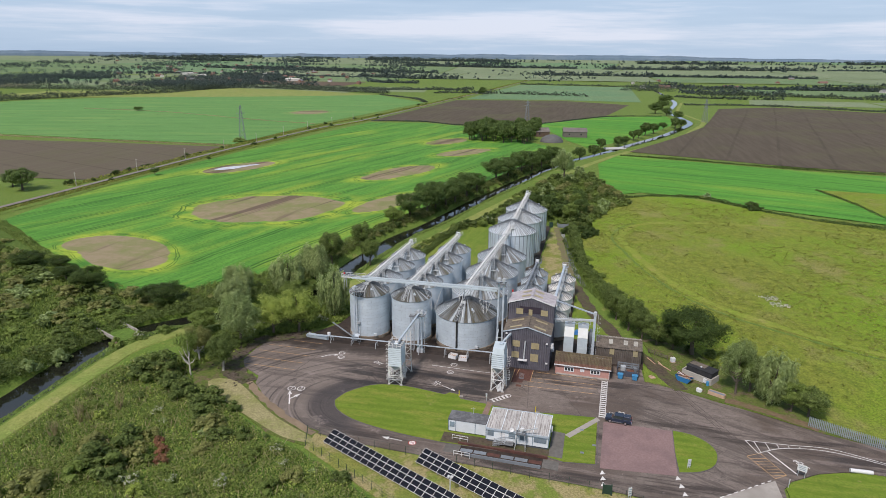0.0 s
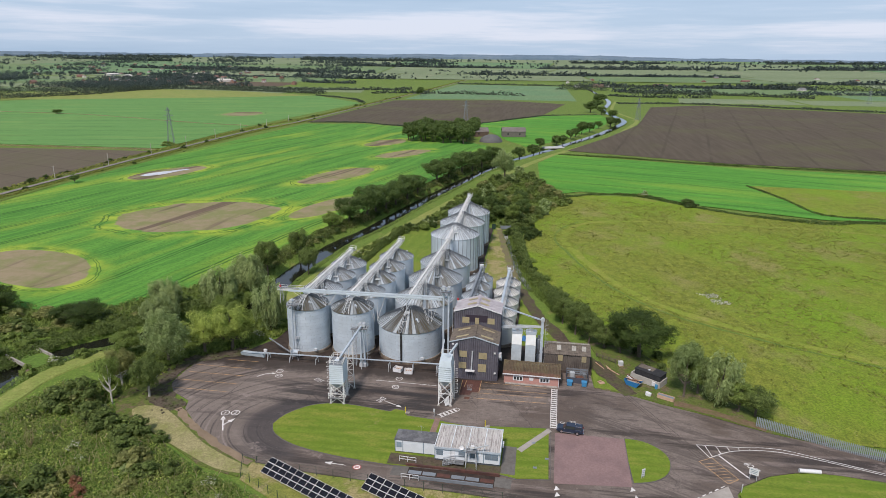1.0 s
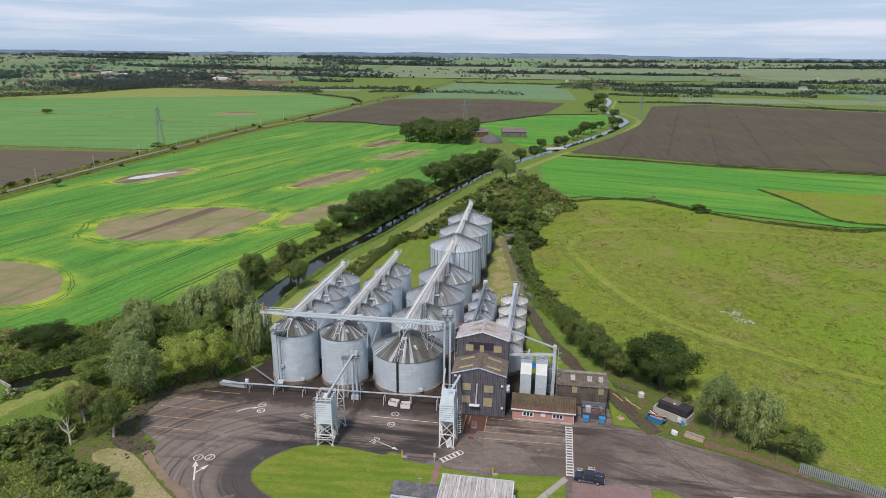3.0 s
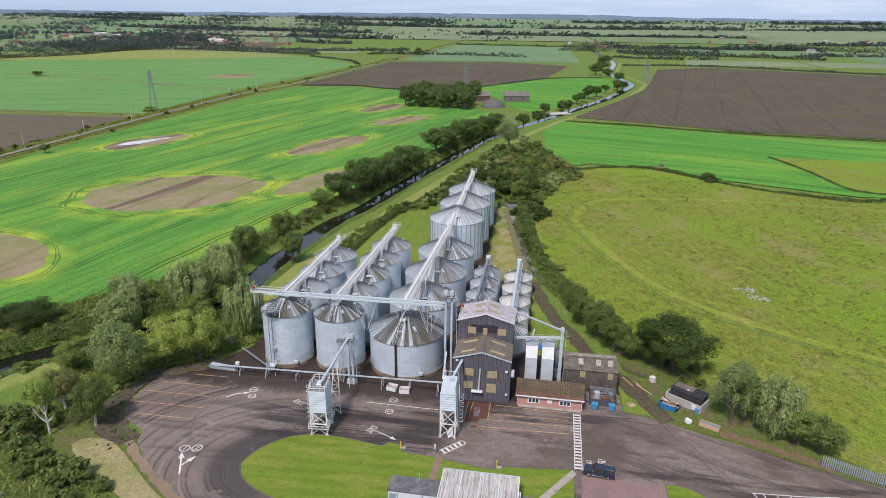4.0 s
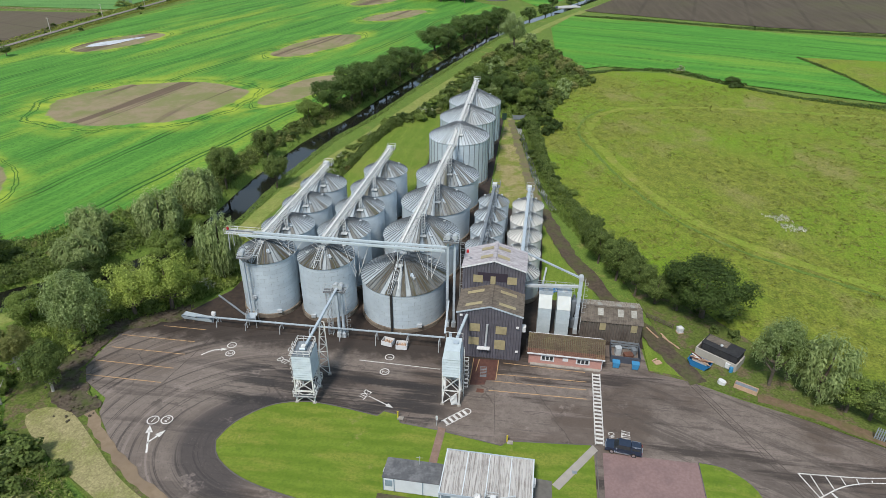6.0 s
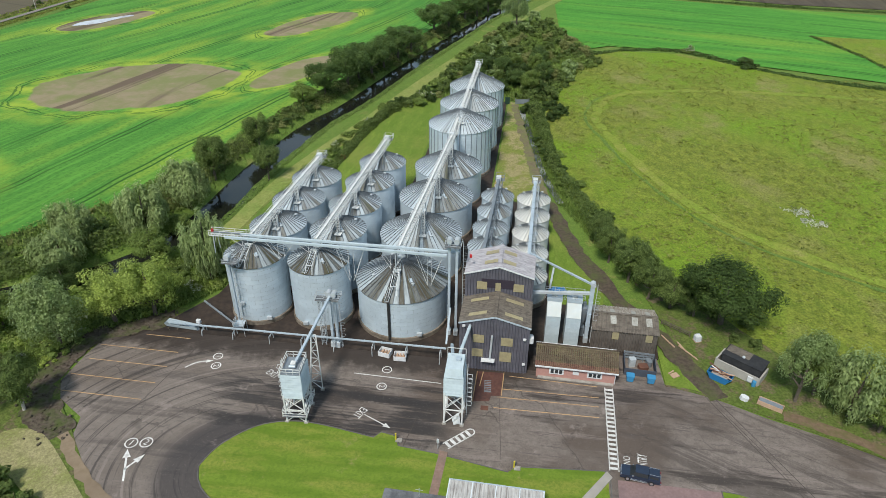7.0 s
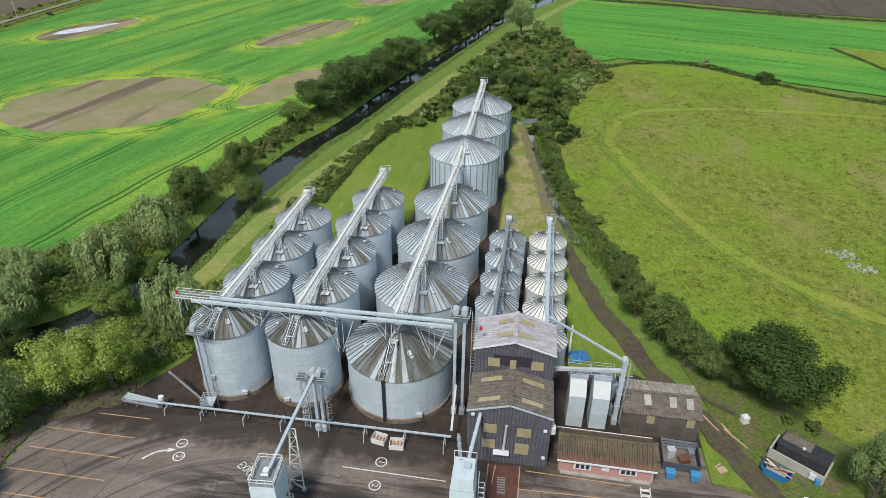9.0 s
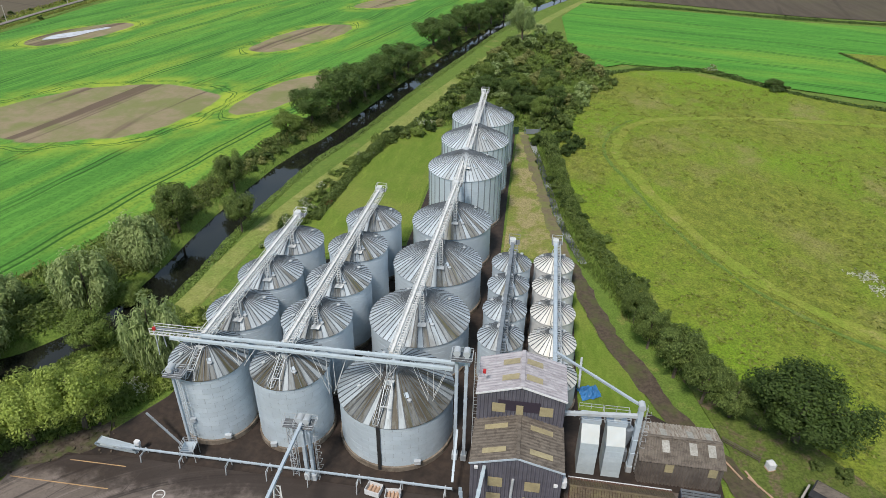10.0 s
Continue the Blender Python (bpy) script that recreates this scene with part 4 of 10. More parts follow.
# ---- silos ----
def silo_roof_metal(name, a, b, dirt, moss, ribs, edge=0.45, sooty=0.45, vary=0.8):
    """Galvanised roof sheets with dirt washed down in radial streaks."""
    n = Nodes(name)
    x, y, z = n.xyz(n.obj)
    ang = n.math("ADD", n.math("MULTIPLY", n.math("ARCTAN2", y, x), 4.0), n.math("MULTIPLY", n.rand, 40.0))
    rad = n.math("SQRT", n.math("ADD", n.math("POWER", x, 2.0), n.math("POWER", y, 2.0)))
    streak = n.noise(n.vec(ang, n.math("MULTIPLY", rad, 0.12), n.math("MULTIPLY", n.rand, 9.0)), 1.5, 5.0, 0.75)
    col = n.mix(n.step(n.noise(n.pos, 0.6, 4.0), 0.3, 0.7), a, b)
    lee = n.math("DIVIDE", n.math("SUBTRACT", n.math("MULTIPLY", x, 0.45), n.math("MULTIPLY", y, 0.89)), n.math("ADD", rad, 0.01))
    sheet = n.cell(n.math("ADD", n.math("FLOOR", n.math("MULTIPLY", n.math("ADD", n.math("DIVIDE", n.math("ARCTAN2", y, x), 2 * math.pi), 1.0), float(ribs))), n.math("FLOOR", n.math("MULTIPLY", n.rand, 99.0))))
    col = n.mix(n.math("MULTIPLY", n.step(sheet, 0.35, 1.0), 0.5 * vary), col, tuple(min(0.9, v * 1.38) for v in b))
    col = n.mix(n.math("MULTIPLY", n.step(sheet, 0.40, 0.0), 0.45 * vary), col, tuple(v * 0.72 for v in a))
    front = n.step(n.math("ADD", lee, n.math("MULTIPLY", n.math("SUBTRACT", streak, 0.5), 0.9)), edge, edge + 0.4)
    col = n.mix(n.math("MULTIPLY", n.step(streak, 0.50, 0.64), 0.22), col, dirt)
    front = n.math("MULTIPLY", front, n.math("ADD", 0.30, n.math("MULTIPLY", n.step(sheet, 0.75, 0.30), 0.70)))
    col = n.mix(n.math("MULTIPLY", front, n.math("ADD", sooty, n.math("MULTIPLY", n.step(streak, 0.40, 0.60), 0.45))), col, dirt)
    col = n.mix(n.math("MULTIPLY", n.step(n.noise(n.vec(ang, n.math("MULTIPLY", rad, 0.05), 7.0), 0.7, 3.0), 0.56, 0.66), front), col, moss)
    return n.done(col, 0.5, 0.2, 0.4)


OLD_ROOF = ((0.38, 0.44, 0.49), (0.47, 0.53, 0.57), (0.165, 0.150, 0.118), (0.125, 0.118, 0.066))
STAINED_ROOF = ((0.33, 0.38, 0.41), (0.42, 0.47, 0.50), (0.085, 0.074, 0.052), (0.075, 0.072, 0.036))
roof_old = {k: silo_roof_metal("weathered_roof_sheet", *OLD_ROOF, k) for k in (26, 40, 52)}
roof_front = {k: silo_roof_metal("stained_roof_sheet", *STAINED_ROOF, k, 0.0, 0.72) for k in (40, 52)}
roof_new = silo_roof_metal("grey_roof_sheet", (0.48, 0.54, 0.59), (0.56, 0.62, 0.66), (0.33, 0.34, 0.33), (0.40, 0.43, 0.43), 56, vary=0.6)
roof_white = silo_roof_metal("white_roof_sheet", (0.66, 0.66, 0.63), (0.72, 0.72, 0.69), (0.55, 0.53, 0.47), (0.58, 0.57, 0.52), 26, vary=0.2)
wall_sheet = surf("silo_wall_sheet", (0.54, 0.625, 0.69), (0.60, 0.68, 0.735), (0.44, 0.51, 0.56), 0.5, 0.16, 0.5, 0.22, 0.4, 0.0, 0.55)
wall_white = surf("white_silo_sheet", (0.64, 0.66, 0.66), (0.70, 0.71, 0.71), (0.50, 0.50, 0.48), 0.6, 0.2, 0.5, 0.1, 0.4, 0.0, 0.5)

# rib metal coloured dark so each rib carries its own shadow line
rib_shadowed = surf("shadow_dark_rib", (0.11, 0.125, 0.14), (0.17, 0.185, 0.20), (0.07, 0.07, 0.065), 2.0, 0.4, 0.5, 0.2, 0.3, 0.0)
panel_cache = {}


def wall_panel(R, h, around):
    """One curved wall sheet, shared by all sheets of its size."""
    key = (round(R, 2), round(h, 2), around)
    if key not in panel_cache:
        m, k = Mesh(), 4
        a = 2 * math.pi / around * 0.988
        lo = [(R * math.cos(a * i / k), R * math.sin(a * i / k), z) for z in (0.012, h) for i in range(k + 1)]
        hi = [((R - 0.02) * math.cos(a * i / k), (R - 0.02) * math.sin(a * i / k), z) for z in (0.012, h) for i in range(k + 1)]
        m.add(lo + hi, [(i, i + 1, i + k + 2, i + k + 1) for i in range(k)] + [(i + 2 * k + 2, i, i + k + 1, i + 3 * k + 3) for i in (0,)] + [(k, 3 * k + 2, 4 * k + 3, 2 * k + 1)] + [(i, i + 2 * k + 2, i + 2 * k + 3, i + 1) for i in range(k)] + [(i + k + 1, i + k + 2, i + 3 * k + 4, i + 3 * k + 3) for i in range(k)])
        panel_cache[key] = m.data("wall_sheet", wall_sheet, True)
    return panel_cache[key]


def silo(x, y, R, h, rise, ribs, wall, roof, label, group, sheets=0, stiff=0, base=0.85, vents=4, turn=0.0):
    ob = thing("grain_silo", x, y, 0.1, turn, label, "silo", group)
    plinth = Mesh().lathe([(R + 0.22, -0.2), (R + 0.22, base - 0.08), (R + 0.1, base), (R - 0.4, base)], 56)
    for i in range(36):
        a = 2 * math.pi * i / 36
        plinth.box(((R + 0.20) * math.cos(a), (R + 0.20) * math.sin(a), base / 2 - 0.02), (0.10, 0.22, base), Matrix.Rotation(a, 3, "Z"))
    part("plinth", plinth, plinth_concrete, ob)
    courses = max(5, round(h / 0.95))
    ch = (h - base) / courses
    prof = []
    for i in range(courses):
        r = R - 0.03 if sheets else R
        prof += [(r, base + i * ch), (r, base + (i + 1) * ch - 0.05), (r - 0.025, base + (i + 1) * ch - 0.03), (r - 0.025, base + (i + 1) * ch)]
    part("wall", Mesh().lathe(prof, 64), seam_grey if sheets else wall, ob, smooth=True)
    if sheets:
        me = wall_panel(R, ch - 0.014, sheets)
        for i in range(courses):
            for j in range(sheets):
                part("wall_sheet", me, None, ob, m=pose(0, 0, base + i * ch, 0, 0, (j + 0.5 * (i % 2)) * 360 / sheets))
    if stiff:
        st = Mesh().box((0, 0, 0), (0.10, 0.16, h - base)).data("stiffener", galv_dark)
        for i in range(stiff):
            a = 2 * math.pi * i / stiff
            part("stiffener", st, None, ob, m=pose((R + 0.04) * math.cos(a), (R + 0.04) * math.sin(a), (h + base) / 2, 0, 0, math.degrees(a)))
    top = 0.55
    part("roof", Mesh().lathe([(R - 0.1, h - 0.08), (R + 0.16, h - 0.10), (R + 0.16, h - 0.02), (top, h + rise - 0.05)], 72), roof, ob, smooth=True)
    rib = Mesh().beam((R + 0.14, 0, h + 0.02), (top + 0.15, 0, h + rise - 0.10), 0.10, 0.16).data("roof_rib", rib_shadowed)
    for i in range(ribs):
        part("roof_rib", rib, None, ob, m=pose(0, 0, 0, 0, 0, i * 360 / ribs))
    part("cap", Mesh().lathe([(top + 0.12, h + rise - 0.18), (top + 0.12, h + rise + 0.1), (0.12, h + rise + 0.3)], 20, True), galv_bright, ob, smooth=True)
    vent = Mesh().lathe([(0.16, -0.1), (0.16, 0.3), (0.30, 0.32), (0.30, 0.42), (0.05, 0.55)], 12, True).data("vent", galv_bright, True)
    for i in range(vents):
        a, r = 2 * math.pi * (i + 0.35) / vents, R * 0.66
        part("vent", vent, None, ob, m=pose(r * math.cos(a), r * math.sin(a), h + rise * (1 - 0.66) * R / (R - top) * 0.97))
    a, r = radians(-60), R * 0.55
    tilt = math.degrees(math.atan2(rise, R - top))
    hatch = Mesh().box((0, 0, 0.08), (0.8, 0.6, 0.18), bevel=0.08)
    part("roof_hatch", hatch, galv, ob, m=pose(r * math.cos(a), r * math.sin(a), h + rise * 0.45, 0, 0, -60) @ pose(0, 0, 0, 0, tilt, 0))
    return ob


GREY = "weathered galvanised grain silo with ribbed conical roof"
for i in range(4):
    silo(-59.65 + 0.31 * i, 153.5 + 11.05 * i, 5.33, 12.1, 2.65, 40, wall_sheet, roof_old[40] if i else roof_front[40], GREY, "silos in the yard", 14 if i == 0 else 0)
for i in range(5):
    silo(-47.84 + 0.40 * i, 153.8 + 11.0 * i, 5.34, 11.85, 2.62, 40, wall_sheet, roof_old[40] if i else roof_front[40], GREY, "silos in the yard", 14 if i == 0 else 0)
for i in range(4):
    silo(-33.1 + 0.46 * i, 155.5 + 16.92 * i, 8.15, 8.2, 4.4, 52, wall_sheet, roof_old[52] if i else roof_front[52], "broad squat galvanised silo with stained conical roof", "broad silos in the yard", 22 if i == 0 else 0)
for i in range(3):
    silo(-30.98 + 0.5 * i, 224 + 17.37 * i, 8.38, 12.9, 4.2, 56, wall_sheet, roof_new, "tall broad silo with vertical wall stiffeners", "tall silos at the back", 0, 34)
for i in range(4):
    silo(-19.1 + 0.21 * i, 168.9 + 7.47 * i, 3.57, 8.2, 2.05, 26, wall_sheet, roof_old[26], "small galvanised silo with ribbed conical roof", "small silos behind the hall", vents=3)
for i in range(5):
    silo(-10.9 + 0.15 * i, 164.4 + 8.12 * i, 3.79, 5.3, 2.0, 26, wall_white, roof_white, "small pale silo with whitish conical roof", "pale silos behind the hall", vents=3)


# ---- conveyors ----
def conveyor(p, q, w, label, rails=True, truss=True, legs=(), walkway=True, mat=galv, head=True, name="conveyor", pale=None):
    """An enclosed conveyor on a walkway with handrails; legs are shares of its length with a foot height each."""
    pale = pale or galv_pale
    p, q = Vector(p), Vector(q)
    ob = thing(name, *p, label=label, category="conveyor")
    d = q - p
    L = d.length
    u = d / L
    side = u.cross(Vector((0, 0, 1))).normalized()
    o = Vector((0, 0, 0))
    off = side * (0.28 if walkway else 0)
    trough = Mesh().beam(o - off, d - off, w, w * 0.9)
    for i in range(int(L / 3)):
        a = u * (3 * i + 1.5) - off
        trough.beam(a - u * 0.05, a + u * 0.05, w + 0.10, w * 0.9 + 0.10)
    part("trough", trough, mat, ob)
    if walkway:
        for s in (0.06, 0.66):
            part("stringer", Mesh().beam(side * s - Vector((0, 0, 0.26)), d + side * s - Vector((0, 0, 0.26)), 0.07, 0.16), pale, ob)
        tread = Mesh().beam(side * 0.06, side * 0.66, 0.16, 0.04).data("tread", pale)
        for i in range(int(L / 0.62)):
            part("tread", tread, None, ob, m=Matrix.Translation(u * (0.62 * i + 0.3) - Vector((0, 0, 0.28))))
        for s in (-0.52, 0.66) if truss else ():
            lattice = Mesh()
            lattice.beam(side * s + Vector((0, 0, -0.95)), d + side * s + Vector((0, 0, -0.95)), 0.08)
            for i in range(int(L / 1.5)):
                a = u * (1.5 * i) + side * s
                lattice.beam(a + Vector((0, 0, -0.95)), a + u * 0.75 + Vector((0, 0, -0.30)), 0.05)
                lattice.beam(a + u * 0.75 + Vector((0, 0, -0.30)), a + u * 1.5 + Vector((0, 0, -0.95)), 0.05)
            part("truss", lattice, pale, ob)
    if rails:
        for s in (-0.56, 0.70):
            for z in (0.25, 0.72):
                part("handrail", Mesh().beam(side * s + Vector((0, 0, z)), d + side * s + Vector((0, 0, z)), 0.06), pale, ob)
            post = Mesh().box((0, 0, 0.2), (0.06, 0.06, 1.1)).data("rail_post", pale)
            for i in range(int(L / 2.2) + 1):
                part("rail_post", post, None, ob, m=Matrix.Translation(u * min(L, 2.2 * i) + side * s))
    for share, foot in legs:
        a = d * share
        leg = Mesh()
        for s in (-0.7, 0.7):
            leg.beam(a + side * s - Vector((0, 0, 0.4)), Vector((a.x, a.y, foot - p.z)) + side * s * 1.3, 0.11)
        leg.beam(a - side * 0.75 - Vector((0, 0, 0.5)), a + side * 0.75 - Vector((0, 0, 0.5)), 0.10)
        mid_z = (a.z + foot - p.z) / 2
        leg.beam(a - side * 0.7 - Vector((0, 0, 0.5)), Vector((a.x, a.y, mid_z)) + side * 0.8, 0.06)
        part("support", leg, galv_bright, ob)
    if head:
        part("drive_head", Mesh().box(d - off + Vector((0, 0, 0.1)), (1.1, 1.2, 1.1), bevel=0.15), white_steel, ob)
        part("end_deck", Mesh().box(d + Vector((0, 0.8, -0.45)), (2.0, 1.7, 0.06)), mesh_grey, ob)
        for z in (0.2, 0.8):
            for a, b in (((-1, 0), (-1, 1.6)), ((1, 0), (1, 1.6)), ((-1, 1.6), (1, 1.6))):
                part("guard_rail", Mesh().beam(d + Vector((*a, z)), d + Vector((*b, z)), 0.06), pale, ob)
        for a in ((-1, 0), (1, 0), (-1, 1.6), (1, 1.6)):
            part("guard_post", Mesh().beam(d + Vector((*a, -0.45)), d + Vector((*a, 0.8)), 0.06), pale, ob)
    return ob


SPAN = "pale steel conveyor with walkway and handrails over silo roofs"
conveyor((-59.5, 153.5, 15.9), (-58.6, 190.0, 15.7), 0.46, SPAN, mat=galv_pale, legs=((0.3, 14.6), (0.6, 14.6), (0.9, 14.5)))
conveyor((-47.7, 153.8, 15.9), (-46.0, 203.0, 15.7), 0.46, SPAN, mat=galv_pale, legs=((0.22, 14.3), (0.45, 14.3), (0.67, 14.3), (0.89, 14.3)))
conveyor((-33.0, 153.8, 15.6), (-31.2, 210.0, 14.8), 0.48, SPAN, mat=galv_pale, legs=((0.03, 12.5), (0.33, 12.4), (0.63, 12.4), (0.94, 12.4)))
conveyor((-31.3, 207.5, 14.4), (-30.0, 262.0, 18.9), 0.48, SPAN, mat=galv_pale, legs=((0.3, 17.0), (0.62, 17.0), (0.93, 17.0)))
conveyor((-18.9, 156.0, 12.0), (-18.3, 194.0, 11.2), 0.6, "dull grey conveyor over small silo roofs", mat=galv_dark, pale=galv_dark, legs=((0.35, 10.2), (0.55, 10.2), (0.75, 10.2), (0.95, 10.2)), rails=False)
conveyor((-10.6, 158.0, 10.4), (-10.0, 199.0, 8.9), 0.6, "grey conveyor over pale silo roofs", mat=galv, pale=galv_bright, legs=((0.35, 7.3), (0.55, 7.3), (0.75, 7.3), (0.95, 7.3)), rails=False)
conveyor((-61.5, 153.0, 16.0), (-22.4, 152.0, 16.6), 0.42, "long pale gantry conveyor crossing the front silos", legs=((0.04, 14.6), (0.36, 14.3), (0.72, 12.5)), mat=blue_steel, truss=False, rails=False, walkway=False, head=False)
conveyor((-64.0, 152.1, 15.8), (-24.5, 151.1, 16.3), 0.42, "second gantry conveyor beside the first", rails=False, walkway=False, head=False, mat=blue_steel)
conveyor((-67.4, 153.6, 15.7), (-59.6, 153.3, 15.9), 0.30, "railed end platform of the long gantry", legs=((0.1, 12.0),), mat=galv_dark, truss=False, head=False)
for x, z0 in ((-60.4, 14.4), (-54.0, 12.4), (-48.4, 14.2), (-41.4, 9.0), (-34.0, 12.4), (-27.6, 9.6)):
    fr = thing("gantry_brace", x, 152.2, z0, 0, "pale crossed steel braces under the gantry", "brace", "braces under the gantry")
    top = 15.8 + 0.014 * (x + 64) - z0
    for sx in (-1, 1):
        part("post", Mesh().beam((sx * 0.3, 0.5 * sx, 0), (sx * 0.3, 0.5 * sx, top), 0.055), galv_pale, fr)
        part("strut", Mesh().beam((sx * 0.3, -0.4, 0), (sx * 2.6, -0.4, top), 0.055), galv_pale, fr)
        part("strut", Mesh().beam((sx * 0.3, 0.6, 0), (sx * 2.6, 0.6, top), 0.055), galv_pale, fr)


def caged_ladder(x, y, z0, z1, rz=0.0):
    """A hooped ladder from a silo roof up to a conveyor."""
    ob = thing("caged_ladder", x, y, z0, rz, "pale caged steel ladder from silo roof to conveyor", "ladder", "caged ladders")
    h = z1 - z0
    for sx in (-0.26, 0.26):
        part("stringer", Mesh().beam((sx, 0, 0), (sx, 0, h), 0.07), galv_pale, ob)
    rung = Mesh().beam((-0.26, 0, 0), (0.26, 0, 0), 0.05).data("rung", galv_pale)
    for k in range(int(h / 0.36)):
        part("rung", rung, None, ob, m=Matrix.Translation((0, 0, 0.2 + 0.36 * k)))
    hoop = Mesh()
    for k in range(6):
        a, b = math.pi * k / 6, math.pi * (k + 1) / 6
        hoop.beam((-0.42 * math.cos(a), -0.75 * math.sin(a), 0), (-0.42 * math.cos(b), -0.75 * math.sin(b), 0), 0.05)
    hoop = hoop.data("hoop", galv_pale)
    for k in range(max(1, int((h - 0.9) / 0.7))):
        part("hoop", hoop, None, ob, m=Matrix.Translation((0, 0, 1.0 + 0.7 * k)))
    for a in (0.5, 1.57, 2.64):
        part("cage_strap", Mesh().beam((-0.42 * math.cos(a), -0.75 * math.sin(a), 1.0), (-0.42 * math.cos(a), -0.75 * math.sin(a), h), 0.04), galv_pale, ob)
    part("landing", Mesh().box((0, -0.4, 0.03), (1.3, 1.2, 0.06)), galv_pale, ob)
    return ob


for i in (1, 2, 3):
    caged_ladder(-58.6 + 0.31 * i, 153.5 + 11.05 * i - 3.4, 13.2, 16.4)
for i in (1, 2, 3):
    caged_ladder(-46.7 + 0.40 * i, 153.8 + 11.0 * i - 3.4, 13.0, 16.4)
for i in (1, 2, 3):
    caged_ladder(-31.9 + 0.46 * i, 155.5 + 16.92 * i - 4.6, 10.3, 15.8)
caged_ladder(-30.0, 219.0, 14.9, 16.4)
conveyor((-72.0, 144.6, 1.6), (-23.4, 143.4, 2.9), 0.24, "low pale screw conveyor tube on legs along the silos", rails=False, walkway=False, head=False, legs=((0.1, 0.1), (0.22, 0.1), (0.36, 0.1), (0.48, 0.1), (0.6, 0.1), (0.74, 0.1), (0.86, 0.1), (0.98, 0.1)), mat=galv)


def elevator(x, y, top, label, legs=2, gap=1.25, foot=0.1, ladder=True, stout=1.0, deck=True):
    """A bucket elevator: upright trunks, boot, rounded head and a caged ladder."""
    ob = thing("bucket_elevator", x, y, foot, 0, label, "elevator")
    for i in range(legs):
        k = i * gap
        trunk = Mesh().box((k, 0, (top - foot) / 2), (0.42 * stout, 0.55 * stout, top - foot))
        for j in range(int(top / 2.5)):
            trunk.box((k, 0, 1.2 + 2.5 * j), (0.5 * stout, 0.63 * stout, 0.10))
        part("trunk", trunk, galv, ob)
        part("head", Mesh().tube((k, -0.55, top - foot), (k, 0.55, top - foot), 0.46, n=16), galv_bright, ob, smooth=True)
        part("boot", Mesh().box((k, 0, 0.5), (0.8, 1.0, 1.0), bevel=0.1), galv_bright, ob)
    if deck:
        part("platform", Mesh().box((gap / 2, 0, top - foot - 0.9), (2.6, 1.9, 0.08)), mesh_grey, ob)
    for z in (0.35, 0.75) if deck else ():
        for a, b in (((-0.7, -1), (2, -1)), ((2, -1), (2, 1)), ((2, 1), (-0.7, 1)), ((-0.7, 1), (-0.7, -1))):
            part("handrail", Mesh().beam((*a, top - foot - 0.9 + z), (*b, top - foot - 0.9 + z), 0.05), galv_bright, ob)
    if ladder:
        lad = Mesh()
        for s in (-0.22, 0.22):
            lad.beam((gap * legs - 0.2, s, 0), (gap * legs - 0.2, s, top - foot), 0.05)
        for j in range(int(top / 0.5)):
            lad.beam((gap * legs - 0.2, -0.22, 0.5 * j), (gap * legs - 0.2, 0.22, 0.5 * j), 0.03)
        for j in range(int(top / 1.2)):
            z = 2.5 + 1.2 * j
            if z < top - foot:
                for a, b in (((0, -0.35), (0.6, -0.35)), ((0.6, -0.35), (0.6, 0.35)), ((0.6, 0.35), (0, 0.35))):
                    lad.beam((gap * legs - 0.2 + a[0], a[1], z), (gap * legs - 0.2 + b[0], b[1], z), 0.03)
        part("ladder", lad, galv_bright, ob)
    return ob


def lattice_tower(x, y, top, w, label, hoops=True):
    """A braced angle-iron tower with a caged ladder and a small railed top."""
    ob = thing("lattice_tower", x, y, 0.1, 4, label, "tower")
    c = [(-w, -w), (w, -w), (w, w), (-w, w)]
    for a in c:
        part("post", Mesh().beam((*a, 0), (*a, top), 0.09), galv_bright, ob)
    for i in range(4):
        a, b = c[i], c[(i + 1) % 4]
        n = int(top / 1.5)
        for k in range(n):
            lo, hi = k * top / n, (k + 1) * top / n
            part("brace", Mesh().beam((*(a if k % 2 else b), lo), (*(b if k % 2 else a), hi), 0.05), galv_dark, ob)
        for z in (0.5, 1.0):
            part("handrail", Mesh().beam((a[0] * 1.9, a[1] * 1.9, top + z), (b[0] * 1.9, b[1] * 1.9, top + z), 0.05), galv_bright, ob)
        part("rail_post", Mesh().beam((a[0] * 1.9, a[1] * 1.9, top), (a[0] * 1.9, a[1] * 1.9, top + 1.0), 0.05), galv_bright, ob)
    part("platform", Mesh().box((0, 0, top), (3.8 * w, 3.8 * w, 0.08)), mesh_grey, ob)
    for k in range(int(top / 0.5)):
        part("rung", Mesh().beam((-0.25, -w, 0.4 + 0.5 * k), (0.25, -w, 0.4 + 0.5 * k), 0.04), galv_bright, ob)
    for k in range(int((top - 2.5) / 1.2) if hoops else 0):
        z = 2.5 + 1.2 * k
        h = Mesh()
        for a, b in (((-0.38, -w), (-0.3, -w - 0.7)), ((-0.3, -w - 0.7), (0.3, -w - 0.7)), ((0.3, -w - 0.7), (0.38, -w))):
            h.beam((*a, z), (*b, z), 0.05)
        part("hoop", h, galv_bright, ob)
    return ob


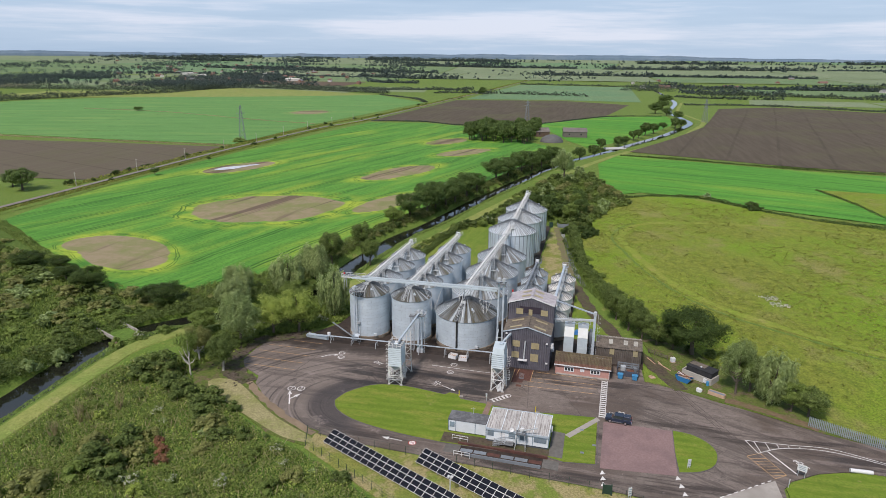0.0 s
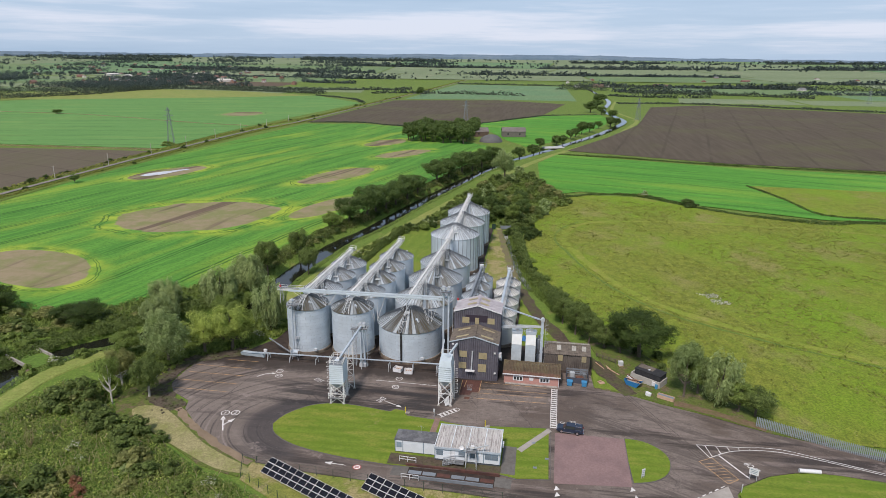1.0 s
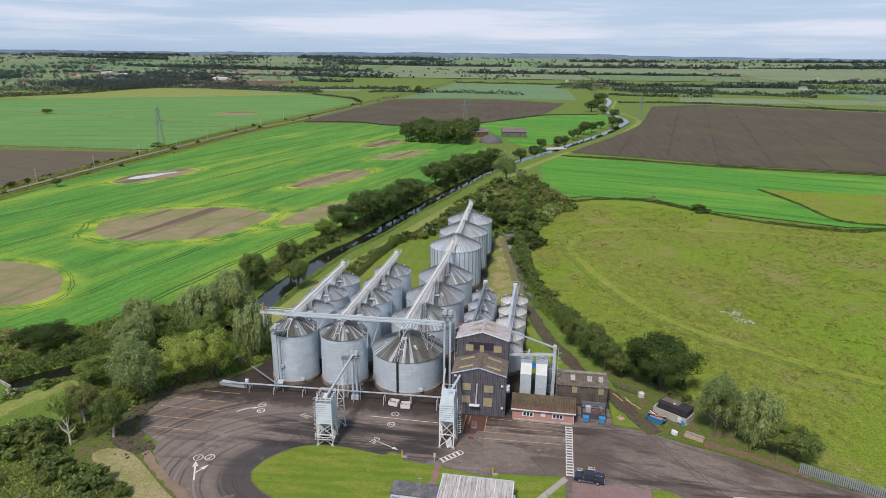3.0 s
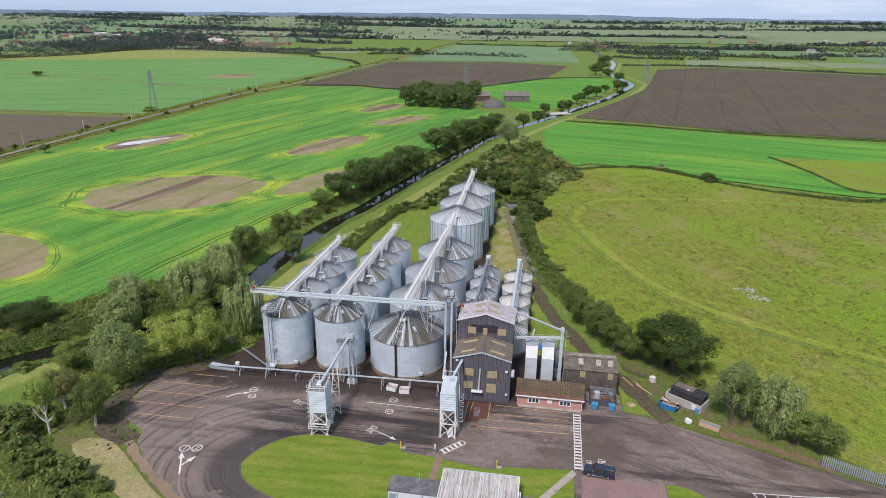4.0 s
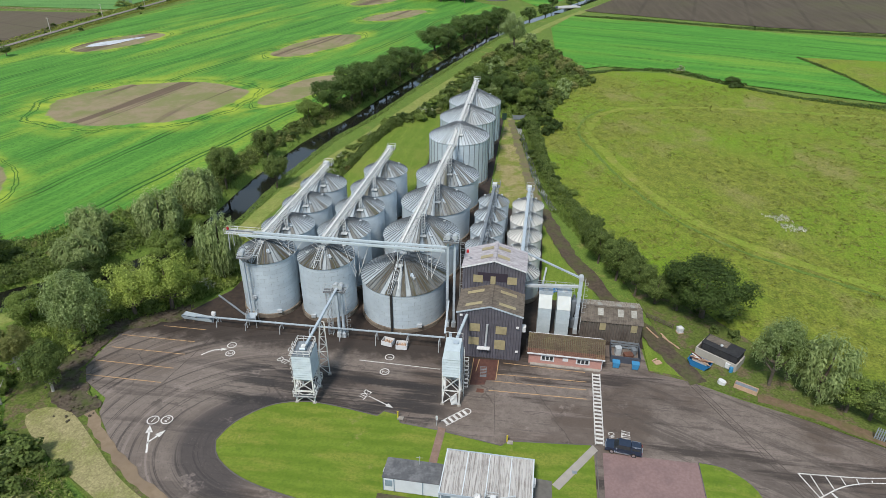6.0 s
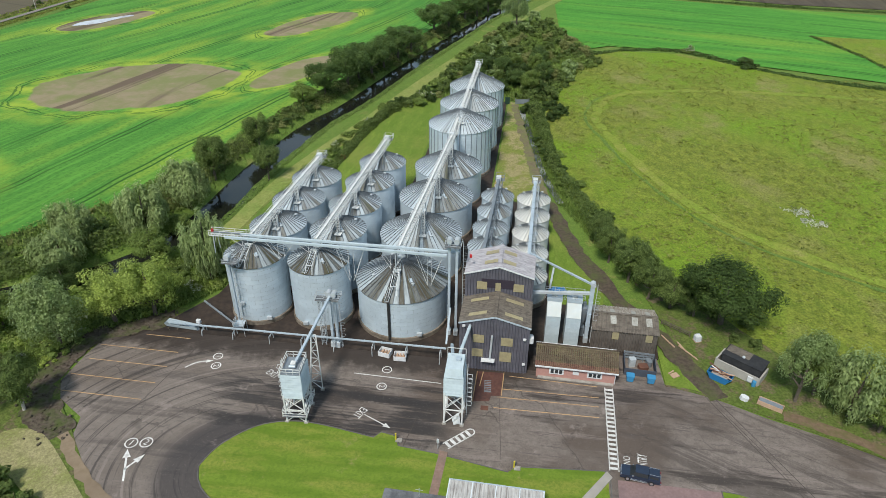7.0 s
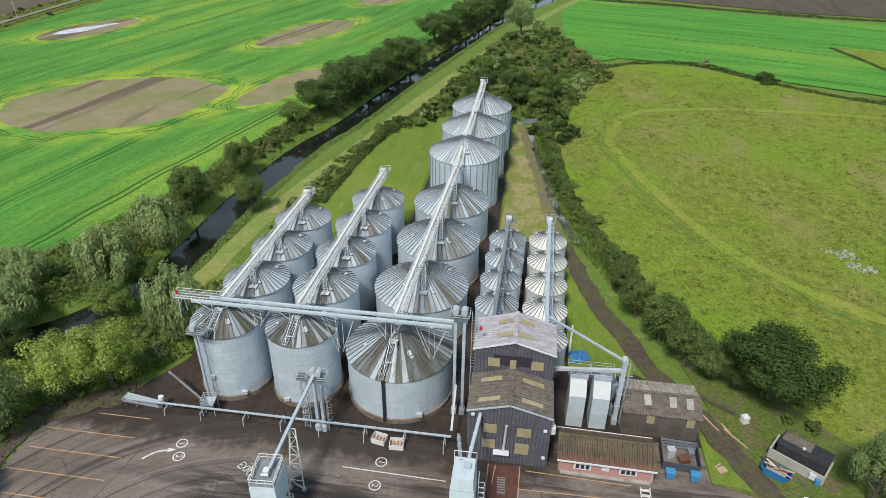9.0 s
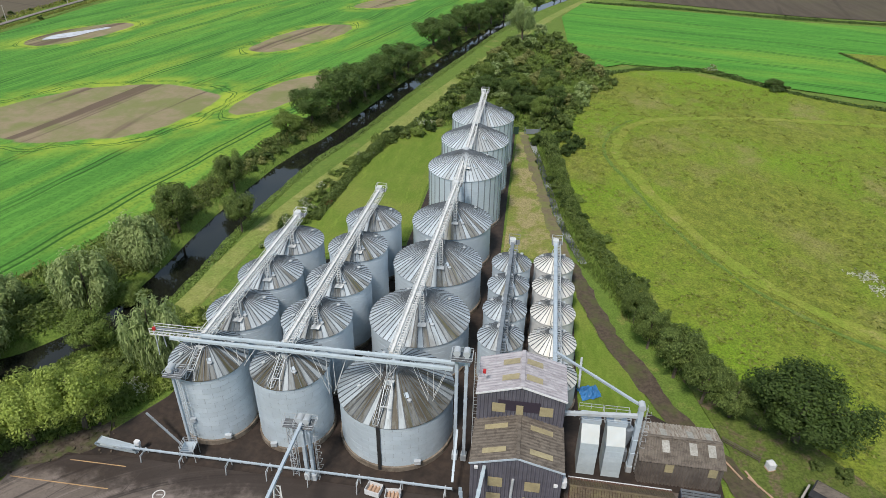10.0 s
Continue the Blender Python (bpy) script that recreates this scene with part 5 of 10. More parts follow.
lattice_tower(-45.0, 145.0, 9.6, 0.40, "slim braced tower behind the twin elevator")
ob = thing("intake_hopper", -60.6, 145.4, 0.1, 8, "small steel intake hopper with railed stand", "hopper")
part("hopper", Mesh().add([(-0.9, -0.9, 2.2), (0.9, -0.9, 2.2), (0.9, 0.9, 2.2), (-0.9, 0.9, 2.2), (-0.3, -0.3, 1.0), (0.3, -0.3, 1.0), (0.3, 0.3, 1.0), (-0.3, 0.3, 1.0)], [(0, 1, 5, 4), (1, 2, 6, 5), (2, 3, 7, 6), (3, 0, 4, 7), (4, 5, 6, 7)]), galv, ob)
for a, b in ((-0.9, -0.9), (0.9, -0.9), (0.9, 0.9), (-0.9, 0.9)):
    part("leg", Mesh().beam((a, b, 0), (a, b, 3.1), 0.08), galv_bright, ob)
for z in (2.3, 2.7, 3.1):
    for a, b in (((-0.9, -0.9), (0.9, -0.9)), ((0.9, -0.9), (0.9, 0.9)), ((0.9, 0.9), (-0.9, 0.9)), ((-0.9, 0.9), (-0.9, -0.9))):
        part("rail", Mesh().beam((*a, z), (*b, z), 0.05), galv_bright, ob)
conveyor((-69.0, 149.5, 3.4), (-61.5, 145.8, 1.5), 0.26, "slanting grey auger pipe by the corner silo", rails=False, walkway=False, head=False, name="auger", mat=galv_dark)
for sx, sy, sz in ((-47.9, 149.6, 12.5), (-33.2, 149.0, 10.1), (-59.8, 149.4, 12.6)):
    ob = thing("roof_access_frame", sx, sy, sz, 0, "white tubular access frame on the silo roof", "frame", "roof access frames")
    for s in (-0.5, 0.5):
        part("rail", Mesh().beam((s, -0.6, 0.9), (s * 0.9, 2.6, 2.3), 0.10), white_steel, ob)
        part("leg", Mesh().beam((s, -0.6, 0.9), (s * 1.3, -1.3, -0.45), 0.10), white_steel, ob)
        part("leg", Mesh().beam((s * 0.9, 2.6, 2.3), (s * 0.9, 2.6, 1.0), 0.10), white_steel, ob)
    part("cross_bar", Mesh().beam((-0.5, -0.6, 0.9), (0.5, -0.6, 0.9), 0.10), white_steel, ob)
    part("basket", Mesh().box((0, 2.7, 2.0), (1.1, 0.08, 0.7)).box((0, 3.2, 1.7), (1.1, 1.0, 0.06)), white_steel, ob)
elevator(-24.0, 151.0, 19.4, "pair of tall bucket elevators with rounded heads")
elevator(-43.3, 144.6, 11.2, "twin bucket elevator at the silo front", gap=0.9)
elevator(-61.5, 147.2, 15.0, "slim bucket elevator against the corner silo", legs=1, gap=0.8, stout=0.7)
conveyor((-43.0, 144.4, 10.9), (-43.4, 128.6, 10.2), 0.38, "inclined pale chute feeding the loading bin", rails=False, walkway=False, head=False, name="chute")
conveyor((-23.5, 144.2, 3.2), (-23.7, 150.6, 6.0), 0.3, "inclined spout between conveyor and elevator", rails=False, walkway=False, head=False, name="chute", mat=galv)
conveyor((-19.4, 142.4, 9.0), (-20.0, 133.5, 10.6), 0.42, "pale spout from hall to loading bin", rails=False, walkway=False, head=False, name="chute", mat=blue_steel)
conveyor((-22.2, 141.6, 5.4), (-20.9, 132.4, 10.9), 0.40, "pale spout onto the loading bin", rails=False, walkway=False, head=False, name="chute")


# ---- loading bins ----
def bin_frame(x, y, sx, sy, z0, z1, label, top_rail=True, turn=0.0):
    """A louvred bin on a braced steel frame, open and railed on top or closed by a sloped hood."""
    ob = thing("loading_bin", x, y, 0.06, turn, label, "loading bin", "loading bins in the yard")
    c = [(-sx / 2, -sy / 2), (sx / 2, -sy / 2), (sx / 2, sy / 2), (-sx / 2, sy / 2)]
    for a, b in c:
        part("leg", Mesh().box((a, b, z0 / 2 + 0.2), (0.2, 0.2, z0 + 0.4)), galv_pale, ob)
        part("foot", Mesh().box((a, b, 0.1), (0.6, 0.6, 0.2), bevel=0.05), concrete, ob)
    for i in range(4):
        a, b = c[i], c[(i + 1) % 4]
        for lo, hi in ((0.2, z0 * 0.5), (z0 * 0.5, z0)):
            part("brace", Mesh().beam((*a, lo), (*b, hi), 0.10), galv_pale, ob)
            part("brace", Mesh().beam((*b, lo), (*a, hi), 0.10), galv_pale, ob)
            part("cross_beam", Mesh().beam((*a, hi), (*b, hi), 0.14), galv_pale, ob)
    part("body", Mesh().box((0, 0, (z0 + z1) / 2), (sx - 0.06, sy - 0.06, z1 - z0)), seam_grey, ob)
    n = int((z1 - z0) / 0.44)
    step = (z1 - z0) / n
    lip = Mesh().add([(u * (sx / 2 + o), v * (sy / 2 + o), z) for z, o in ((0.0, 0.14), (step * 0.72, 0.0)) for u, v in ((-1, -1), (1, -1), (1, 1), (-1, 1))], [(0, 1, 5, 4), (1, 2, 6, 5), (2, 3, 7, 6), (3, 0, 4, 7), (3, 2, 1, 0)]).data("louvre", blue_steel)
    for i in range(n):
        part("louvre", lip, None, ob, m=Matrix.Translation((0, 0, z0 + i * step)))
    part("hopper", Mesh().add([(*p, z0) for p in c] + [(-0.4, -0.4, z0 - 1.8), (0.4, -0.4, z0 - 1.8), (0.4, 0.4, z0 - 1.8), (-0.4, 0.4, z0 - 1.8)], [(0, 1, 5, 4), (1, 2, 6, 5), (2, 3, 7, 6), (3, 0, 4, 7), (4, 5, 6, 7)]), galv, ob)
    if top_rail:
        for i in range(4):
            a, b = c[i], c[(i + 1) % 4]
            for z in (0.5, 1.0):
                part("handrail", Mesh().beam((*a, z1 + z), (*b, z1 + z), 0.07), galv_pale, ob)
            for k in range(3):
                px, py = a[0] + (b[0] - a[0]) * k / 3, a[1] + (b[1] - a[1]) * k / 3
                part("rail_post", Mesh().beam((px, py, z1), (px, py, z1 + 1.0), 0.07), galv_pale, ob)
        part("deck", Mesh().box((0, 0, z1 + 0.03), (sx - 0.1, sy - 0.1, 0.06)), galv_dark, ob)
        part("inlet", Mesh().box((0.1, -0.2, z1 + 0.45), (0.7, 0.8, 0.8), bevel=0.1), galv_pale, ob)
        part("motor", Mesh().tube((-0.4, -0.7, z1 + 0.5), (0.5, -0.7, z1 + 0.5), 0.22, n=12), galv, ob, smooth=True)
        for i in range(4):
            a, b = (Vector((*c[k % 4], 0)) * 1.25 for k in (i, i + 1))
            for z in (1.7, 2.2, 2.7):
                part("stage_rail", Mesh().beam((a.x, a.y, z), (b.x, b.y, z), 0.06), galv_pale, ob)
            part("stage_post", Mesh().beam((a.x, a.y, 1.5), (a.x, a.y, 2.7), 0.06), galv_pale, ob)
            part("stage_bracket", Mesh().beam((*c[i], 1.6), (a.x, a.y, 1.6), 0.08), galv_pale, ob)
        part("stage_board", Mesh().box((0, -sy / 2 - 0.35, 1.62), (sx * 1.2, 0.6, 0.06)), mesh_grey, ob)
    else:
        hood = Mesh().add([(*p, z1) for p in c] + [(-sx / 2 + 0.1, -sy / 2 + 0.5, z1 + 1.3), (sx / 2 - 0.1, -sy / 2 + 0.5, z1 + 1.3), (sx / 2 - 0.1, sy / 2 - 0.1, z1 + 1.7), (-sx / 2 + 0.1, sy / 2 - 0.1, z1 + 1.7)], [(0, 1, 5, 4), (1, 2, 6, 5), (2, 3, 7, 6), (3, 0, 4, 7), (4, 5, 6, 7)])
        part("hood", hood, blue_steel, ob)
        part("hood_band", Mesh().box((0, 0, z1 + 0.02), (sx + 0.16, sy + 0.16, 0.14)), blue_steel, ob)
        part("hatch", Mesh().box((0.4, 0.6, z1 + 1.75), (0.8, 0.8, 0.25), bevel=0.08), galv, ob)
        for u in (-1, 1):
            part("rear_rail", Mesh().beam((u * sx / 2, sy / 2, z1), (u * sx / 2, sy / 2, z1 + 2.6), 0.07), galv_pale, ob)
        part("rear_rail", Mesh().beam((-sx / 2, sy / 2, z1 + 2.6), (sx / 2, sy / 2, z1 + 2.6), 0.07), galv_pale, ob)
        sheet = Mesh()
        for i in range(7):
            for k in range(6):
                sheet.v.append((sx / 2 - 0.15 - 0.22 * k - 0.05 * i, -sy / 2 - 0.05 + 0.12 * math.sin(2.1 * i + k), 0.15 + 0.42 * i * (1 - 0.1 * k)))
        sheet.f = [(6 * i + k, 6 * i + k + 1, 6 * i + k + 7, 6 * i + k + 6) for i in range(6) for k in range(5)]
        part("dust_sheet", sheet, white_steel, ob, "torn white plastic dust sheet", True)
    lx = -sx / 2 - 0.45 if top_rail else sx / 2 + 0.45
    out = -1 if top_rail else 1
    for u in (-0.25, 0.25):
        part("ladder_rail", Mesh().beam((lx, u + 0.4, 0.3), (lx, u + 0.4, z1 + 0.8), 0.06), galv_pale, ob)
    rung = Mesh().beam((lx, 0.15, 0), (lx, 0.65, 0), 0.05).data("rung", galv_pale)
    for j in range(int(z1 / 0.45)):
        part("rung", rung, None, ob, m=Matrix.Translation((0, 0, 0.5 + 0.45 * j)))
    hoop = Mesh()
    for a, b in (((0, -0.4), (0.7, -0.4)), ((0.7, -0.4), (0.7, 0.4)), ((0.7, 0.4), (0, 0.4))):
        hoop.beam((lx + out * a[0], 0.4 + a[1], 0), (lx + out * b[0], 0.4 + b[1], 0), 0.05)
    hoop = hoop.data("ladder_hoop", galv_pale)
    for j in range(int((z1 - 2) / 0.9)):
        part("ladder_hoop", hoop, None, ob, m=Matrix.Translation((0, 0, 2.5 + 0.9 * j)))
    return ob


bin_frame(-43.8, 128.4, 2.9, 3.9, 4.9, 9.4, "pale blue louvred grain bin on braced steel legs", turn=4)
bin_frame(-20.4, 131.3, 2.7, 3.6, 5.9, 9.2, "pale blue ribbed loading bin with sloped hood", top_rail=False)
tre = thing("chute_trestle", -42.9, 134.4, 0.06, 0, "tall pale lattice trestle under the inclined chute", "trestle")
for u in (-1, 1):
    part("leg", Mesh().beam((u * 1.0, -0.6, 0.1), (u * 0.35, 0.6, 10.1), 0.16), galv_pale, tre)
    part("foot", Mesh().box((u * 1.0, -0.6, 0.1), (0.6, 0.6, 0.2)), concrete, tre)
for k in range(7):
    w0, w1 = 1.0 - 0.65 * k / 7, 1.0 - 0.65 * (k + 1) / 7
    y0, y1 = -0.6 + 1.2 * k / 7, -0.6 + 1.2 * (k + 1) / 7
    part("brace", Mesh().beam((-w0 if k % 2 else w0, y0, 0.1 + 10 * k / 7), (w1 if k % 2 else -w1, y1, 0.1 + 10 * (k + 1) / 7), 0.08), galv_pale, tre)
    part("brace", Mesh().beam((-w1, y1, 0.1 + 10 * (k + 1) / 7), (w1, y1, 0.1 + 10 * (k + 1) / 7), 0.07), galv_pale, tre)

# ---- halls, office and sheds ----
clad_dark = surf("dark_cladding", (0.108, 0.104, 0.126), (0.150, 0.145, 0.172), (0.082, 0.079, 0.092), 1.2, 0.35, 0.7, 0.0, 0.3, 0.0, 0.6)
clad_brown = surf("brown_cladding", (0.125, 0.107, 0.093), (0.165, 0.143, 0.124), (0.052, 0.044, 0.038), 1.2, 0.4, 0.75, 0.0, 0.3, 0.0, 0.6)
roof_lilac = streaked("faded_roof_sheet", (0.34, 0.32, 0.34), (0.44, 0.42, 0.44), (0.22, 0.20, 0.21), (0.12, 1.1, 1.0), 0.7, 0.6)
roof_brown = streaked("lichened_roof_sheet", (0.125, 0.106, 0.088), (0.180, 0.154, 0.126), (0.070, 0.057, 0.046), (0.5, 0.8, 1.0), 0.8, 0.7)
roof_rear = streaked("rusty_cream_sheet", (0.30, 0.27, 0.23), (0.40, 0.36, 0.31), (0.17, 0.12, 0.085), (1.6, 0.15, 1.0), 0.8, 0.8)
skylight = surf("yellowed_translucent_sheet", (0.33, 0.28, 0.16), (0.40, 0.35, 0.21), (0.22, 0.19, 0.12), 2.5, 0.8, 0.5, 0.0, 0.4, 0.0, 0.6)
white_trim = plain("white_trim", (0.70, 0.71, 0.72), 0.5)
glass_dark = plain("dark_window_glass", (0.035, 0.040, 0.045), 0.12, 0.0, 0.6)


def corrugated(p, q, z0, z1, pitch=0.5, depth=0.15, slope=None):
    """A folded wall sheet from p to q (2D), z1 may be a function of the share along it."""
    p, q = Vector(p), Vector(q)
    d = q - p
    n = max(2, int(d.length / pitch) * 4)
    s = Vector((d.y, -d.x)).normalized()
    m = Mesh()
    for i in range(n + 1):
        f = i / n
        o = depth if (i % 4) in (1, 2) else 0.0
        a = p + d * f + s * o
        top = z1(f) if callable(z1) else z1
        m.v += [(a.x, a.y, z0), (a.x, a.y, top)]
    m.f = [(2 * i, 2 * i + 2, 2 * i + 3, 2 * i + 1) for i in range(n)]
    return m


def roof_sheet(a, b, c, d, pitch=0.5, depth=0.045):
    """A folded roof slope: eave from a to b, ridge from d to c."""
    a, b, c, d = map(Vector, (a, b, c, d))
    n = max(2, int((b - a).length / pitch) * 4)
    up = (b - a).cross(d - a).normalized()
    m = Mesh()
    for i in range(n + 1):
        f = i / n
        o = up * (depth if (i % 4) in (1, 2) else 0.0)
        m.v += [tuple(a + (b - a) * f + o), tuple(d + (c - d) * f + o)]
    m.f = [(2 * i, 2 * i + 2, 2 * i + 3, 2 * i + 1) for i in range(n)]
    k = len(m.v)
    m.v += [tuple(Vector(v) - up * 0.12) for v in m.v]
    m.f += [(2 * i + k + 1, 2 * i + 3 + k, 2 * i + 2 + k, 2 * i + k) for i in range(n)]
    return m


def hall(x0, x1, y0, y1, eave, ridge, wall_mat, roof_mat, label, z0=0.0, lights=(), windows=(), ridge_x=True):
    """A gabled corrugated hall whose ridge runs away from the gable at y0."""
    ob = thing("grain_hall", (x0 + x1) / 2, (y0 + y1) / 2, 0.06, 0, label, "hall")
    w, l = (x1 - x0) / 2, (y1 - y0) / 2
    gable = lambda f: eave + (ridge - eave) * (1 - abs(2 * f - 1))
    part("wall", Mesh().box((0, 0, (eave + z0) / 2), (2 * w - 0.1, 2 * l - 0.1, eave - z0)), wall_mat, ob)
    part("gable_wall", corrugated((-w, -l), (w, -l), z0, gable), wall_mat, ob)
    part("gable_wall", corrugated((w, l), (-w, l), z0, gable), wall_mat, ob)
    part("side_wall", corrugated((w, -l), (w, l), z0, eave), wall_mat, ob)
    part("side_wall", corrugated((-w, l), (-w, -l), z0, eave), wall_mat, ob)
    e = 0.3
    k = (ridge - eave) / w * e
    for s in (-1, 1):
        lo, hi = (s * (w + e), eave - k + 0.12), (0.0, ridge + 0.12)
        pts = [(lo[0], -s * -1 * (l + e), lo[1]), (lo[0], s * -1 * (l + e), lo[1]), (0, s * -1 * (l + e), hi[1]), (0, -s * -1 * (l + e), hi[1])]
        if s > 0:
            pts = [(lo[0], -(l + e), lo[1]), (lo[0], l + e, lo[1]), (0, l + e, hi[1]), (0, -(l + e), hi[1])]
        else:
            pts = [(lo[0], l + e, lo[1]), (lo[0], -(l + e), lo[1]), (0, -(l + e), hi[1]), (0, l + e, hi[1])]
        part("roof", roof_sheet(*pts), roof_mat, ob)
        for fx0, fx1, fy0, fy1 in lights:
            g = lambda fx, fy: (s * (w + e) * (1 - fx), -l + 2 * l * fy, eave - k + (ridge - eave + k) * fx + 0.23)
            part("skylight", Mesh().sheet([g(fx0, fy0), g(fx0, fy1), g(fx1, fy1), g(fx1, fy0)][::s]), skylight, ob)
    part("ridge_cap", Mesh().beam((0, -l - e, ridge + 0.2), (0, l + e, ridge + 0.2), 0.5, 0.10), roof_mat, ob)
    for s in (-1, 1):
        part("verge_trim", Mesh().beam((s * (w + e), -l - e, eave - k + 0.08), (0, -l - e, ridge + 0.08), 0.08, 0.26), white_trim if roof_mat is roof_lilac else galv, ob)
    for cx, cz, sw, sh in windows:
        part("window_sheet", Mesh().box((cx - (x0 + x1) / 2, -l - 0.19, cz), (sw, 0.06, sh)), skylight, ob)
    return ob


upper = hall(-21.0, -10.0, 149.6, 156.2, 14.2, 15.9, clad_dark, roof_lilac, "tall dark corrugated hall with faded lilac roof", 0.0, ((0.55, 0.92, 0.2, 0.36), (0.55, 0.92, 0.66, 0.82)), ((-18.3, 12.1, 1.7, 1.5), (-15.6, 12.0, 0.9, 1.6), (-12.2, 12.1, 1.7, 1.5)))
part("patch_panel", Mesh().box((-0.2, -3.47, 12.6), (5.4, 0.06, 1.7)), plain("violet_black_sheet", (0.045, 0.035, 0.05), 0.6), upper)
lower = hall(-21.0, -10.0, 142.5, 149.5, 9.4, 11.0, clad_dark, roof_brown, "lower dark corrugated hall with mossy brown roof", 0.0, ((0.25, 0.75, 0.14, 0.26), (0.25, 0.75, 0.70, 0.82)), ((-18.0, 6.5, 1.8, 1.6), (-13.4, 6.3, 1.9, 1.6), (-18.1, 3.6, 1.8, 1.6), (-13.5, 3.2, 1.9, 2.0)))
part("downspout", Mesh().tube((-0.5, -3.8, 2.6), (-0.3, -3.8, 7.4), 0.18), galv_bright, lower)
part("canopy", Mesh().box((-0.8, -4.1, 2.5), (2.2, 0.9, 0.12)), white_trim, lower)
for dx, dz in ((5.2, 7.3), (5.35, 2.2), (-5.2, 9.0)):
    part("floodlight", Mesh().box((dx * 0.94, -3.9, dz), (0.5, 0.3, 0.3), bevel=0.06), white_trim, lower)
for dy, dz in ((-2.4, 6.3), (-0.6, 5.0), (0.8, 4.0)):
    part("air_duct", Mesh().box((5.95, dy, dz), (0.8, 1.0, 1.0), bevel=0.15), white_trim, lower)


def office():
    brick = surf("pink_painted_brick", (0.43, 0.235, 0.20), (0.50, 0.285, 0.245), (0.36, 0.20, 0.17), 3.0, 0.7, 0.9, 0.0, 0.2, 0.0, 0.6)
    tiles = surf("lichened_roof_tiles", (0.085, 0.064, 0.046), (0.140, 0.110, 0.072), (0.165, 0.145, 0.070), 1.6, 0.5, 0.9, 0.0, 0.2, 0.0, 0.55)
    tiles_red = surf("dark_red_tiles", (0.13, 0.065, 0.05), (0.17, 0.10, 0.07), (0.19, 0.15, 0.08), 1.6, 0.5, 0.9, 0.0, 0.2, 0.0, 0.5)
    ob = thing("office", -1.9, 144.7, 0.06, -1.0, "single-storey pink brick office with tiled roof", "office")
    w, l, eave, ridge = 6.35, 2.6, 2.6, 4.45
    part("wall", Mesh().add([(-w, -l, 0), (w, -l, 0), (w, l, 0), (-w, l, 0), (-w, -l, eave), (w, -l, eave), (w, l, eave), (-w, l, eave), (-w, 0, ridge - 0.1), (w, 0, ridge - 0.1)], [(0, 1, 5, 4), (1, 2, 6, 9, 5), (2, 3, 7, 6), (3, 0, 4, 8, 7)]), brick, ob)
    for s in (-1, 1):
        n = 12
        for i in range(n):
            a, b = i / n, (i + 1) / n + 0.02
            row = Mesh()
            for j in range(40):
                x = -w - 0.3 + j * (2 * w + 0.6) / 40
                u = (2 * w + 0.6) / 40
                g = lambda f, dz: (s * (l + 0.4) * (1 - f), eave - 0.15 + (ridge - eave + 0.15) * f + dz)
                (y0, z0), (y1, z1) = g(a, 0.10), g(b, 0.05)
                pts = [(x + 0.02, y0, z0), (x + u * 0.5, y0, z0 + 0.05), (x + u - 0.02, y0, z0), (x + u - 0.02, y1, z1), (x + u * 0.5, y1, z1 + 0.05), (x + 0.02, y1, z1)]
                pts += [(x + 0.02, y0, z0 - 0.07), (x + u - 0.02, y0, z0 - 0.07)]
                row.add(pts, [(0, 1, 4, 5), (1, 2, 3, 4), (6, 7, 2, 1, 0)] if s < 0 else [(5, 4, 1, 0), (4, 3, 2, 1), (0, 1, 2, 7, 6)])
            part("tile_course", row, tiles if (i > 2) else tiles_red, ob)
        part("roof_deck", Mesh().beam((-w - 0.3, s * (l + 0.4) / 2, (eave + ridge) / 2 - 0.1), (w + 0.3, s * (l + 0.4) / 2, (eave + ridge) / 2 - 0.1), 0.1, 0.05), rust, ob)
        part("gutter", Mesh().beam((-w - 0.3, s * (l + 0.45), eave - 0.10), (w + 0.3, s * (l + 0.45), eave - 0.10), 0.14, 0.22), white_trim, ob)
    part("ridge_tiles", Mesh().tube((-w - 0.3, 0, ridge + 0.05), (w + 0.3, 0, ridge + 0.05), 0.16, n=10), tiles, ob)
    for cx in (-3.1, 3.0):
        wf = part("window_frame", Mesh().box((cx, -l - 0.03, 1.45), (2.35, 0.10, 1.2)), white_trim, ob)
        for k in (-0.68, 0.0, 0.68):
            part("pane", Mesh().box((cx + k, -l - 0.10, 1.45), (0.50, 0.04, 0.74)), glass_dark, wf)
    part("sign_board", Mesh().box((0.0, -l - 0.04, 1.5), (0.95, 0.06, 0.75)), white_trim, ob)
    part("downpipe", Mesh().tube((w - 0.1, -l - 0.1, 0), (w - 0.1, -l - 0.1, eave), 0.06), white_trim, ob)
    part("step", Mesh().box((0.0, -l - 0.25, 0.1), (2 * w - 0.6, 0.5, 0.2)), concrete, ob)
    return ob


office()


